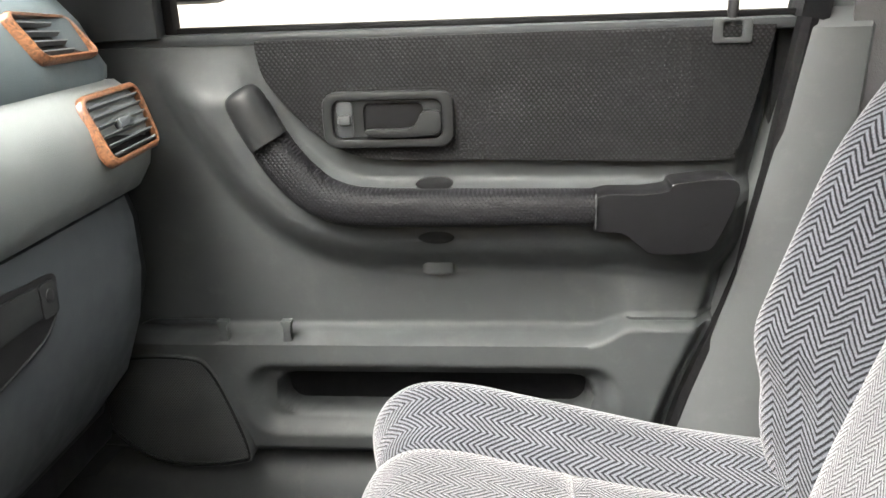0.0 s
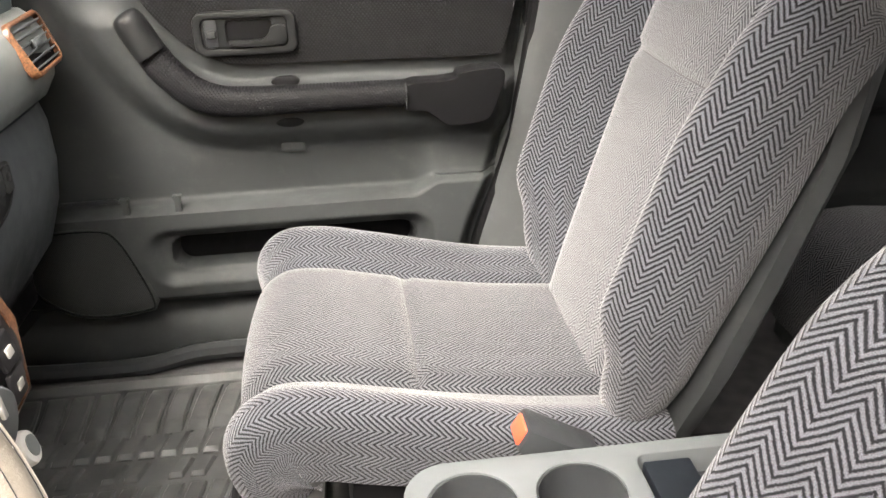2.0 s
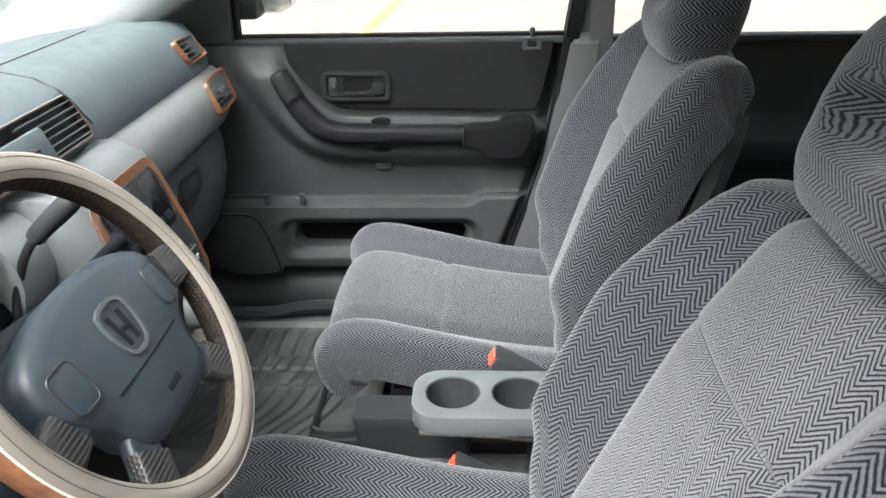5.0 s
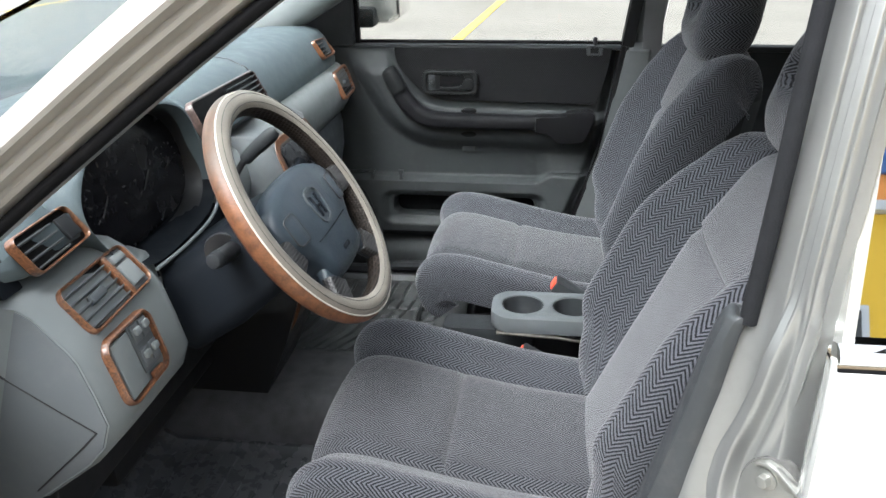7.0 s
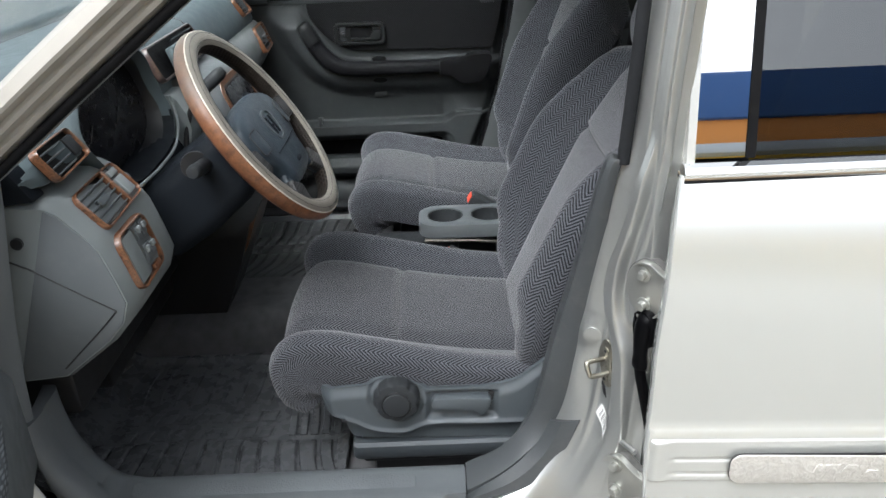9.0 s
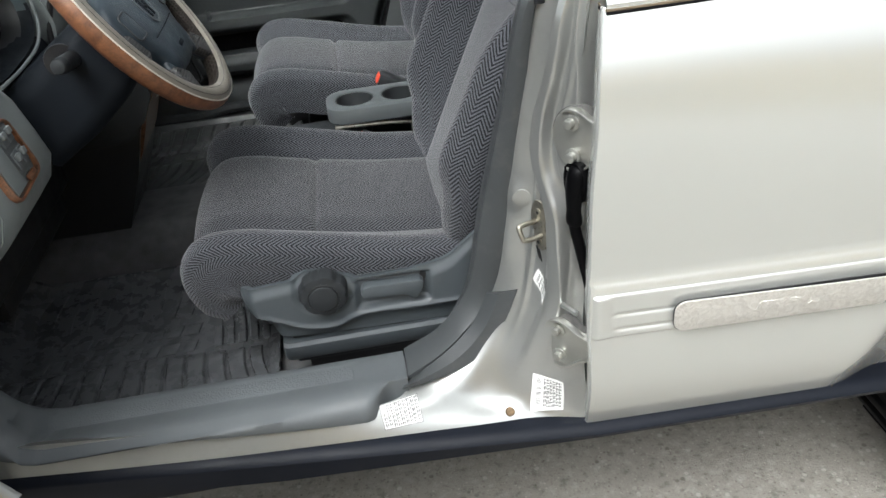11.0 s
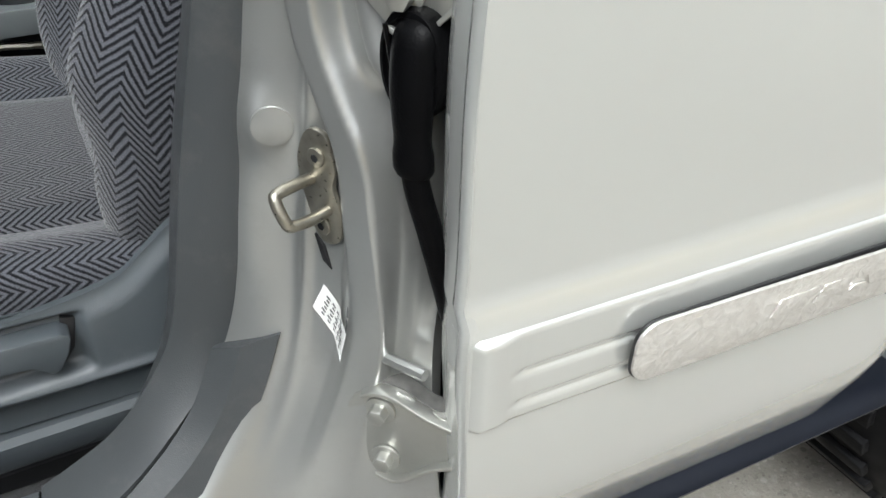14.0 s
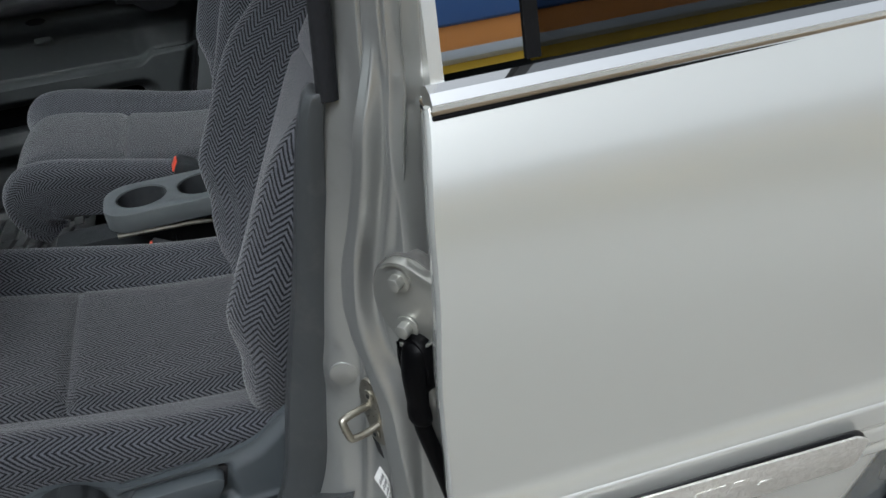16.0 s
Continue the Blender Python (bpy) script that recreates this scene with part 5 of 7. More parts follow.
part("side_skirt", solid(sheet(skirt_face, 110, 60), 0.008), seat_plastic, d_seat, "grey moulded seat skirt", 70)
part("rail_cover", loft([[(x, y, z + 0.004 * k) for y, z in ((-0.424, 0.452), (-0.428, 0.446), (-0.426, 0.424), (-0.414, 0.410), (-0.38, 0.408), (-0.38, 0.452))] for x, k in ((0.006, 1), (0.012, 0), (0.10, 0), (0.42, 0))]), seat_plastic, d_seat, "grey lower rail cover")
part("skirt_filler", box(0.02, 0.40, -0.410, -0.39, 0.40, 0.56, 0.004), black_plastic, d_seat)
knob_c = Vector((0.087, -0.426, 0.551))
kn = []
for d, r in ((0.0, 0.036), (-0.004, 0.039), (-0.018, 0.0385), (-0.025, 0.035), (-0.0275, 0.029)):
    ring_ = []
    for k in range(80):
        a = 2 * math.pi * k / 80
        f = 1 - 0.085 * max(0, math.cos(7 * a + 0.6)) ** 2 * (d < -0.002)
        ring_.append(knob_c + Vector((r * f * math.cos(a), d, r * f * math.sin(a))))
    kn.append(ring_)
knob = part("height_knob", loft(kn), dark_plastic, d_seat, "dark lobed height knob", 30)
part("knob_face", cyl(knob_c + Vector((0, -0.026, -0.002)), knob_c + Vector((0, -0.0305, -0.002)), 0.023, 0.0215, n=40, bev=0.0015), dark_plastic, knob)
part("knob_gap", tube([knob_c + Vector((0.0245 * math.cos(a), -0.0277, 0.0245 * math.sin(a) - 0.002)) for a in [2 * math.pi * k / 40 for k in range(40)]], 0.0010, 6, closed=True, up=(0, 1, 0)), black_plastic, knob)
lv = prism(spline2([(0.146, 0.529), (0.144, 0.536), (0.148, 0.545), (0.156, 0.5475)], 3)[:-1] + [(0.156, 0.5475), (0.238, 0.546), (0.244, 0.541), (0.240, 0.528), (0.231, 0.514), (0.224, 0.512), (0.219, 0.518), (0.212, 0.523), (0.150, 0.5275)], "xz", -0.440, -0.420, 0.004)
part("recline_lever", lv, seat_plastic, d_seat, "grey recline lever")
part("lever_gap", prism([(0.240, 0.549), (0.250, 0.546), (0.244, 0.520), (0.234, 0.507), (0.230, 0.512)], "xz", -0.4235, -0.418, 0.001), black_plastic, d_seat)
part("screw", cyl((-0.003, -0.430, 0.508), (-0.003, -0.418, 0.508), 0.0062, n=16), black_plastic, d_seat)


# buckles
def buckle(x, y, z, lean):
    t = thing("seat_belt_buckle", (x, y, z), "black seat belt buckle with red release", "buckle", group="belt buckles")
    m = Matrix.Translation((x, y, z)) @ Matrix.Rotation(radians(lean), 4, "Y")
    part("body", moved(box(-0.015, 0.015, -0.022, 0.022, 0, 0.088, 0.005), m), dark_plastic, t)
    part("release", moved(box(-0.010, 0.010, -0.015, 0.015, 0.084, 0.091, 0.002), m), red_plastic, t, "red release button")
    part("stalk", moved(box(-0.010, 0.010, -0.012, 0.012, -0.16, 0.0, 0.004), m), black_plastic, t)


buckle(0.318, 0.298, 0.572, -60)
buckle(0.258, 0.088, 0.522, -60)

# ---- folding tray with cup wells ----
tray = thing("cup_holder_tray", (0.28, 0.225, 0.44), "grey plastic folding tray with two cup wells", "cup holder")
TZ = 0.609
out = rrect(0.118, 0.62, 0.142, 0.268, 0.045, 8)


def circle(cx, cy, r, n, a0=0.0):
    return [(cx + r * math.cos(a0 + 2 * math.pi * k / n), cy + r * math.sin(a0 + 2 * math.pi * k / n)) for k in range(n)]


def plate_with_wells(outer, wells, z, thick):
    """A plate with round holes, its top filled between the outlines."""
    b = bmesh.new()
    edges = []
    for lp in [outer] + wells:
        vs = [b.verts.new((x, y, z)) for x, y in lp]
        edges += [b.edges.new((vs[i], vs[(i + 1) % len(vs)])) for i in range(len(vs))]
    bmesh.ops.triangle_fill(b, use_beauty=True, use_dissolve=False, edges=edges)
    bmesh.ops.recalc_face_normals(b, faces=b.faces)
    if b.faces[0].normal.z < 0:
        bmesh.ops.reverse_faces(b, faces=b.faces)
    return solid(b, thick)


WELLS = [(0.180, 0.2085, 0.0425), (0.282, 0.2085, 0.0425)]
part("tray_top", bevel(plate_with_wells(out, [circle(x, y, r, 32) for x, y, r in WELLS] + [rrect(0.345, 0.47, 0.165, 0.250, 0.012, 4)], TZ, 0.032), 0.004, 2, 50), tray_plastic, tray, "grey tray rim")
for x, y, r in WELLS:
    secs = [[(x + rr * math.cos(2 * math.pi * k / 32), y + rr * math.sin(2 * math.pi * k / 32), z) for k in range(32)] for rr, z in ((r * 1.02, TZ - 0.003), (r, TZ - 0.01), (r * 0.92, TZ - 0.055), (r * 0.86, TZ - 0.060), (r * 0.02, TZ - 0.060))]
    part("cup_well", solid(loft(secs, caps=False), 0.003), dark_plastic, tray, "dark cup well")
part("coin_well", box(0.343, 0.472, 0.163, 0.252, TZ - 0.04, TZ - 0.03, 0.002), dark_plastic, tray)
part("ribbed_lid", box(0.352, 0.400, 0.170, 0.245, TZ - 0.018, TZ - 0.004, 0.003), column_plastic, tray)
part("arm", loft([[(x, y, z) for y, z in ((0.17, z0), (0.28, z0), (0.28, z0 - 0.03), (0.17, z0 - 0.03))] for x, z0 in ((0.34, 0.582), (0.45, 0.57), (0.58, 0.52), (0.64, 0.46))]), tray_plastic, tray, "grey folding arm")
part("stay", tube([(0.13, 0.165, 0.565), (0.25, 0.165, 0.56), (0.36, 0.17, 0.545)], 0.005, 8), steel, tray, "thin metal stay")
note = box(0.168, 0.205, 0.190, 0.225, TZ - 0.058, TZ - 0.054, 0.001)
solo("paper_scrap", note, plain("crumpled_paper", (0.5, 0.36, 0.30), 0.8, vary=0.3, patch=60, grain=120, bump=0.5), "small crumpled paper scrap in the cup well", "paper")
part("tray_bracket", box(0.30, 0.46, 0.19, 0.26, 0.44, 0.57, 0.01), black_plastic, tray)
bin_box = thing("tunnel_box", (0.1, 0.29, 0.40), "dark plastic box beside the passenger seat", "box")
part("body", loft([[(x, y, z) for x, y in rrect(0.02 - g, 0.20 + g, 0.26 - g * 0.4, 0.318 + g * 0.4, 0.015, 4)] for z, g in ((0.38, 0), (0.50, 0.01), (0.515, 0.014), (0.52, 0.01))]), dark_plastic, bin_box)

# ---- rear seat and far rear door ----
bench = thing("bench_seat", (1.1, 0.2, 0.345), "grey zigzag woven rear bench seat", "car seat")
rows = []
for y, e in ((0.845, 0.0), (0.83, 0.7), (0.79, 1.0), (0.62, 1.0), (0.40, 1.0), (0.36, 0.9), (0.32, 1.0), (0.0, 1.0), (-0.30, 1.0), (-0.42, 0.8), (-0.44, 0)):
    rows.append([Vector((x, y, 0.47 + (z - 0.47) * (0.5 + 0.5 * e))) for x, z in ((0.80, 0.40), (0.775, 0.46), (0.765, 0.52), (0.775, 0.575), (0.81, 0.60), (0.90, 0.605), (1.05, 0.592), (1.22, 0.58))])
part("cushion", loft(rows, closed=False, caps=False, uv=True), weave_seat, bench, "zigzag woven bench cushion", 70)
rows = []
for y, e in ((0.845, 0.0), (0.82, 0.8), (0.78, 1.0), (0.3, 1.0), (-0.38, 1.0), (-0.44, 0)):
    rows.append([Vector((x + 0.03 * (1 - e), y, z)) for x, z in ((1.16, 0.56), (1.17, 0.62), (1.22, 0.80), (1.29, 1.0), (1.32, 1.06), (1.38, 1.07))])
part("backrest", loft(rows, closed=False, caps=False, uv=True), weave_bolster, bench, "", 70)
part("base", box(0.82, 1.25, -0.42, 0.83, 0.345, 0.46, 0.01), black_plastic, bench, "black bench base")
foot = thing("seat_bracket", (0.68, 0.42, 0.345), "black plastic seat bracket on the floor", "bracket")
part("body", loft([[(x, y, z) for x, y in rrect(0.66 - g, 0.72 + g, 0.50 - g, 0.575 + g, 0.01, 3)] for z, g in ((0.345, 0.005), (0.42, 0), (0.432, -0.008))]), dark_plastic, foot)
part("rail", box(0.52, 0.86, 0.52, 0.552, 0.345, 0.372, 0.004), black_plastic, foot)

rdoor = thing("far_rear_door", (0.8, 0.97, 0.42), "dark rear door trim behind the passenger seat", "car door")


def far_trim(u, v):
    x, z = 0.49 + 0.80 * u, 0.42 + 0.575 * v
    arm_h = 0.055 * step(0.70, 0.745, z) * step(0.83, 0.79, z)
    low2 = 0.03 * step(0.60, 0.57, z)
    return Vector((x, 0.955 - arm_h - low2 - 0.006 * math.sin(v * 3.1), z))


part("trim_panel", solid(sheet(far_trim, 24, 60), -0.01), dark_plastic, rdoor, "dark moulded door trim", 55)
part("belt_ledge", box(0.48, 1.30, 0.94, 0.985, 0.995, 1.010, 0.004), dark_plastic, rdoor)
g = bmesh.new()
for q in ((0.50, 0.972, 1.005), (1.28, 0.972, 1.005), (1.28, 0.86, 1.45), (0.55, 0.86, 1.45)):
    g.verts.new(q)
g.faces.new(g.verts[:])
pane = part("window_pane", solid(g, 0.004), side_glass, rdoor, "clear side window glass")
pane.visible_shadow = False


# ---- dashboard ----
dash = thing("dashboard", (-0.45, 0.18, 0.5), "blue-grey dashboard with burl wood vent frames", "dashboard")
PAD = [(-0.95, 0.985), (-0.80, 1.025), (-0.62, 1.062), (-0.50, 1.076), (-0.43, 1.074), (-0.392, 1.062), (-0.374, 1.042), (-0.360, 1.012), (-0.350, 0.985), (-0.352, 0.972), (-0.37, 0.964), (-0.50, 0.955), (-0.80, 0.93)]


def pad_section(y):
    k = step(0.86, 0.915, y) + step(-0.485, -0.535, y)
    dip = 0.045 * step(-0.30, -0.42, y)
    gap = step(-0.400, -0.375, y) * step(-0.018, -0.034, y)
    return [Vector((x - 0.03 * k * (x > -0.7) - gap * max(0, x + 0.46), y, z - 0.03 * k * (z > 1.0) - dip * (z > 1.03))) for x, z in PAD]


YS = [-0.535, -0.525, -0.50, -0.45, -0.402, -0.385, -0.37, -0.2, -0.036, -0.026, -0.016, 0.0, 0.2, 0.3, 0.5, 0.7, 0.8, 0.85, 0.88, 0.90, 0.912]
part("top_pad", loft([pad_section(y) for y in YS]), pad_grey, dash, "blue-grey upper pad", 50)
# airbag lid: its seam in the pad
LID = spline([(-0.535, 0.372, 0), (-0.51, 0.358, 0), (-0.47, 0.338, 0), (-0.43, 0.318, 0), (-0.398, 0.306, 0), (-0.374, 0.308, 0), (-0.357, 0.322, 0)], 4)


def pad_top(x):
    return lerp(sorted((a, b) for a, b in PAD[:9]), x)


part("airbag_lid_seam", tube([(p.x + 0.001, p.y, pad_top(p.x) + 0.0002) for p in LID], 0.0016, 6), black_plastic, dash, "dark seam round the airbag lid")
part("airbag_lid_seam", tube([(-0.535, 0.372 + 0.05 * k, pad_top(-0.535) + 0.0002) for k in range(8)], 0.0012, 6), black_plastic, dash)
# light lower panel
LOW = [(-0.372, 0.972), (-0.350, 0.972), (-0.336, 0.962), (-0.322, 0.935), (-0.316, 0.905), (-0.322, 0.875), (-0.338, 0.850), (-0.37, 0.842), (-0.45, 0.85)]


def low_section(y):
    k = step(0.872, 0.918, y)
    c = step(0.32, 0.26, y)
    return [Vector((x - 0.045 * k * (x > -0.36) + 0.012 * c, y, z - 0.018 * k * (z > 0.95))) for x, z in LOW]


part("lower_panel", loft([low_section(y) for y in (-0.02, 0.1, 0.25, 0.30, 0.34, 0.5, 0.7, 0.8, 0.86, 0.88, 0.895, 0.908, 0.916)]), dash_grey, dash, "pale grey face panel", 50)
# glove box
GLV = [(-0.36, 0.848), (-0.340, 0.846), (-0.334, 0.82), (-0.334, 0.76), (-0.345, 0.70), (-0.372, 0.63), (-0.42, 0.57), (-0.50, 0.52), (-0.55, 0.60), (-0.50, 0.84)]


def glove_section(y):
    k = step(0.83, 0.90, y) + 0.5 * step(0.35, 0.32, y)
    return [Vector((x - 0.05 * k * (x > -0.44), y, z + 0.02 * k * (z < 0.6))) for x, z in GLV]


glove = part("glove_box", loft([glove_section(y) for y in (0.315, 0.33, 0.36, 0.5, 0.7, 0.80, 0.84, 0.87, 0.885, 0.895)]), seat_plastic, dash, "grey glove box lid", 50)
part("latch_recess", prism(closed2([(0.545, 0.822), (0.620, 0.822), (0.664, 0.818), (0.668, 0.802), (0.656, 0.778), (0.630, 0.764), (0.545, 0.750)], 4), "yz", -0.3342, -0.3325, 0.0005), black_plastic, glove, "dark latch recess")
part("latch", bevel(prism([(0.548, 0.786), (0.634, 0.786), (0.634, 0.816), (0.548, 0.822)], "yz", -0.3335, -0.3285, 0), 0.002), door_grey, glove, "grey glove box latch")
part("lock_plate", prism(rrect(0.636, 0.661, 0.782, 0.815, 0.005), "yz", -0.3335, -0.3290, 0.001), door_grey, glove)
part("lock", cyl((-0.3295, 0.649, 0.802), (-0.3280, 0.649, 0.802), 0.0065, n=20, bev=0.001), black_plastic, glove, "dark lock barrel")
part("recess_lip", tube(spline([(-0.335, 0.545, 0.748), (-0.3345, 0.630, 0.762), (-0.335, 0.660, 0.780)], 4), 0.003, 8), door_grey, glove)
part("side_filler", loft([[(x, y, z) for x, z in ((-0.39, 0.85), (-0.375, 0.80), (-0.375, 0.72), (-0.41, 0.62), (-0.46, 0.56), (-0.60, 0.60), (-0.60, 0.85))] for y in (0.885, 0.925)]), dark_plastic, dash)
part("under_panel", box(-0.72, -0.44, -0.30, 0.90, 0.50, 0.56, 0.01), black_plastic, dash, "black panel under the dash")
part("inner_block", box(-0.85, -0.42, -0.46, 0.86, 0.56, 0.95, 0.01), black_plastic, dash)


def vent(name, corners, slats, lie, border=0.055, knob=True, label="burl wood vent frame", depth=0.03, across=True, lift=0.0):
    """A framed air vent on a leaning face: corners are top near, top far, bottom far, bottom near."""
    a, b, c, d = (Vector(q) for q in corners)
    n = (b - a).cross(d - a).normalized()
    if n.x < 0:
        n = -n

    def at(u, v, o=0.0):
        return a.lerp(b, u).lerp(d.lerp(c, u), v) + n * (o + lift)

    lw, lh = (b - a).length, (d - a).length
    r = min(lw, lh) * 0.22
    loop = rrect(0, lw, 0, lh, r, 5)
    bu = border * min(lw, lh)
    inn = rrect(bu, lw - bu, bu, lh - bu, r * 0.6, 5)
    mid = [((p[0] + q[0]) / 2, (p[1] + q[1]) / 2) for p, q in zip(loop, inn)]
    secs = [[at(u / lw, v / lh, o) for u, v in lp] for lp, o in ((loop, -0.008), (loop, 0.0025), (mid, 0.0052), (inn, 0.0042), (inn, -0.006))]
    fr = part(name, loft(secs, caps=False), wood_dark if "centre" in name else wood, dash, label, 60)
    part("throat", loft([[at(u / lw, v / lh, o) for u, v in mid] for o in (-0.010, -0.0035)]), arm_black, fr, "dark vent throat")
    bv = bu / lh
    buu = bu / lw
    u0, u1 = lie
    for k in range(slats):
        v = bv + (1 - 2 * bv) * (k + 0.6) / (slats + 0.2)
        p = [at(max(u0, buu), v, 0.0042), at(min(u1, 1 - buu), v, 0.0042)]
        w = n * -0.006 + (d - a).normalized() * 0.0022
        th = (d - a).normalized() * 0.0018
        part("slat", loft([[q, q + w, q + w + th, q + th] for q in p]), tray_plastic, fr)
    if knob:
        q = at((u0 + u1) / 2, 0.5, 0.004)
        t1, t2 = (b - a).normalized() * 0.016, (d - a).normalized() * 0.006
        part("vent_knob", bevel(loft([[q - t1 - t2 + n * o, q + t1 - t2 + n * o, q + t1 + t2 + n * o, q - t1 + t2 + n * o] for o in (-0.006, 0.003)]), 0.003), seat_plastic, fr, "grey vent tab")
    return fr, at


vent("vent_frame", ((-0.340, 0.753, 0.962), (-0.345, 0.892, 0.963), (-0.315, 0.874, 0.894), (-0.309, 0.752, 0.893)), 6, (0.08, 0.92), border=0.085, lift=0.0075)
vent("corner_vent_frame", ((-0.377, 0.722, 1.047), (-0.385, 0.842, 1.038), (-0.355, 0.850, 0.996), (-0.353, 0.742, 0.998)), 4, (0.05, 0.60), knob=False, border=0.095, lift=0.006)
vent("centre_vent_frame", ((-0.376, -0.02, 1.058), (-0.376, 0.285, 1.058), (-0.346, 0.290, 0.992), (-0.346, -0.02, 0.992)), 6, (0.50, 1.0), border=0.065, lift=0.006, knob=False, label="grey-brown centre vent frame")
fr, at = vent("side_vent_frame", ((-0.369, -0.515, 1.018), (-0.372, -0.400, 1.020), (-0.348, -0.388, 0.976), (-0.343, -0.506, 0.973)), 4, (0.05, 0.62), knob=False, lift=0.004)
part("dimmer", bevel(loft([[at(u, v, o) for u, v in ((0.68, 0.2), (0.90, 0.2), (0.90, 0.78), (0.68, 0.78))] for o in (0.0, 0.005)]), 0.0015), dark_plastic, fr, "dark dimmer block")
# clock block and buttons in the centre vent
cb = part("clock_block", bevel(loft([[(x, y, z) for x, z in ((-0.355, 1.044), (-0.340, 1.050), (-0.322, 1.006), (-0.340, 0.998))] for y in (0.055, 0.155)]), 0.004), pad_grey, dash, "grey clock and hazard block")
part("hazard_button", box(-0.336, -0.322, 0.085, 0.115, 1.012, 1.034, 0.003), black_plastic, cb)

# ---- left pod with vent and switches ----
POD = [(-0.46, 0.962), (-0.356, 0.955), (-0.338, 0.945), (-0.300, 0.902), (-0.290, 0.886), (-0.276, 0.84), (-0.266, 0.80), (-0.278, 0.765), (-0.305, 0.735), (-0.385, 0.675), (-0.46, 0.668), (-0.50, 0.80)]


def pod_section(y):
    k = step(-0.515, -0.533, y) + step(-0.335, -0.322, y)
    cxp, czp = -0.40, 0.82
    return [Vector((cxp + (x - cxp) * (1 - 0.06 * k), y, czp + (z - czp) * (1 - 0.06 * k))) for x, z in POD]


part("side_pod", loft([pod_section(y) for y in (-0.535, -0.530, -0.520, -0.48, -0.40, -0.345, -0.335, -0.325)]), dash_grey, dash, "pale grey switch pod", 40)
fr, at = vent("pod_vent_frame", ((-0.337, -0.497, 0.948), (-0.337, -0.348, 0.951), (-0.296, -0.345, 0.901), (-0.292, -0.500, 0.898)), 5, (0.02, 0.64))
part("divider", bevel(loft([[at(u, v, o) for u, v in ((0.655, 0.04), (0.715, 0.04), (0.700, 0.96), (0.640, 0.96))] for o in (-0.004, 0.005)]), 0.0015), wood, fr, "burl wood divider")
part("button_bed", bevel(loft([[at(u, v, o) for u, v in ((0.72, 0.07), (0.955, 0.07), (0.955, 0.93), (0.705, 0.93))] for o in (-0.004, 0.0005)]), 0.0005), end_grey, fr)
for v0, v1 in ((0.14, 0.30), (0.36, 0.84)):
    part("button", bevel(loft([[at(u, v, o) for u, v in ((0.74, v0), (0.92, v0), (0.92, v1), (0.74, v1))] for o in (0.0, 0.006)]), 0.0015), dash_grey, fr, "grey push button")
fr, at = vent("switch_frame", ((-0.2865, -0.505, 0.889), (-0.2865, -0.396, 0.889), (-0.264, -0.394, 0.803), (-0.262, -0.505, 0.800)), 0, (0, 1), knob=False, border=0.06, label="burl wood switch frame")
part("blank_plate", bevel(loft([[at(u, v, o) for u, v in ((0.10, 0.10), (0.46, 0.10), (0.46, 0.90), (0.10, 0.90))] for o in (-0.002, 0.0035)]), 0.0015), dash_grey, fr, "pale blank plate")
part("switch_bed", bevel(loft([[at(u, v, o) for u, v in ((0.50, 0.08), (0.90, 0.08), (0.90, 0.80), (0.50, 0.80))] for o in (-0.002, 0.0015)]), 0.0015), tray_plastic, fr)
for u0 in (0.53, 0.72):
    for v0 in (0.10, 0.46):
        part("window_switch", bevel(loft([[at(u, v, o) for u, v in ((u0, v0), (u0 + 0.15, v0), (u0 + 0.15, v0 + 0.26), (u0, v0 + 0.26))] for o in (0.0015, 0.0045)]), 0.0012), end_grey, fr, "grey window switch")
        part("rocker", bevel(loft([[at(u, v, o) for u, v in ((u0 + 0.02, v0 + 0.04), (u0 + 0.13, v0 + 0.04), (u0 + 0.13, v0 + 0.15), (u0 + 0.02, v0 + 0.15))] for o in (0.004, 0.0095)]), 0.002), dash_grey, fr, "pale rocker tip")
part("lock_switch", bevel(loft([[at(u, v, o) for u, v in ((0.56, 0.84), (0.80, 0.84), (0.80, 0.93), (0.56, 0.93))] for o in (0.0, 0.006)]), 0.0015), wood, fr)
# coin drawer beside the pod
DRW = [(-0.42, 0.93), (-0.332, 0.905), (-0.312, 0.862), (-0.296, 0.80), (-0.305, 0.775), (-0.42, 0.74)]
part("coin_drawer", bevel(loft([[(x - 0.012 * (y > -0.30), y, z) for x, z in DRW] for y in (-0.335, -0.262)]), 0.006), dash_grey, dash, "grey coin drawer")
for q in (((-0.3235, -0.322, 0.884), (-0.3115, -0.322, 0.853), (-0.3015, -0.322, 0.815)), ((-0.3265, -0.272, 0.878), (-0.3175, -0.272, 0.850), (-0.3065, -0.272, 0.815)), ((-0.3125, -0.322, 0.856), (-0.3160, -0.272, 0.853))):
    part("drawer_seam", tube([Vector(p) for p in q], 0.0010, 6), black_plastic, dash)
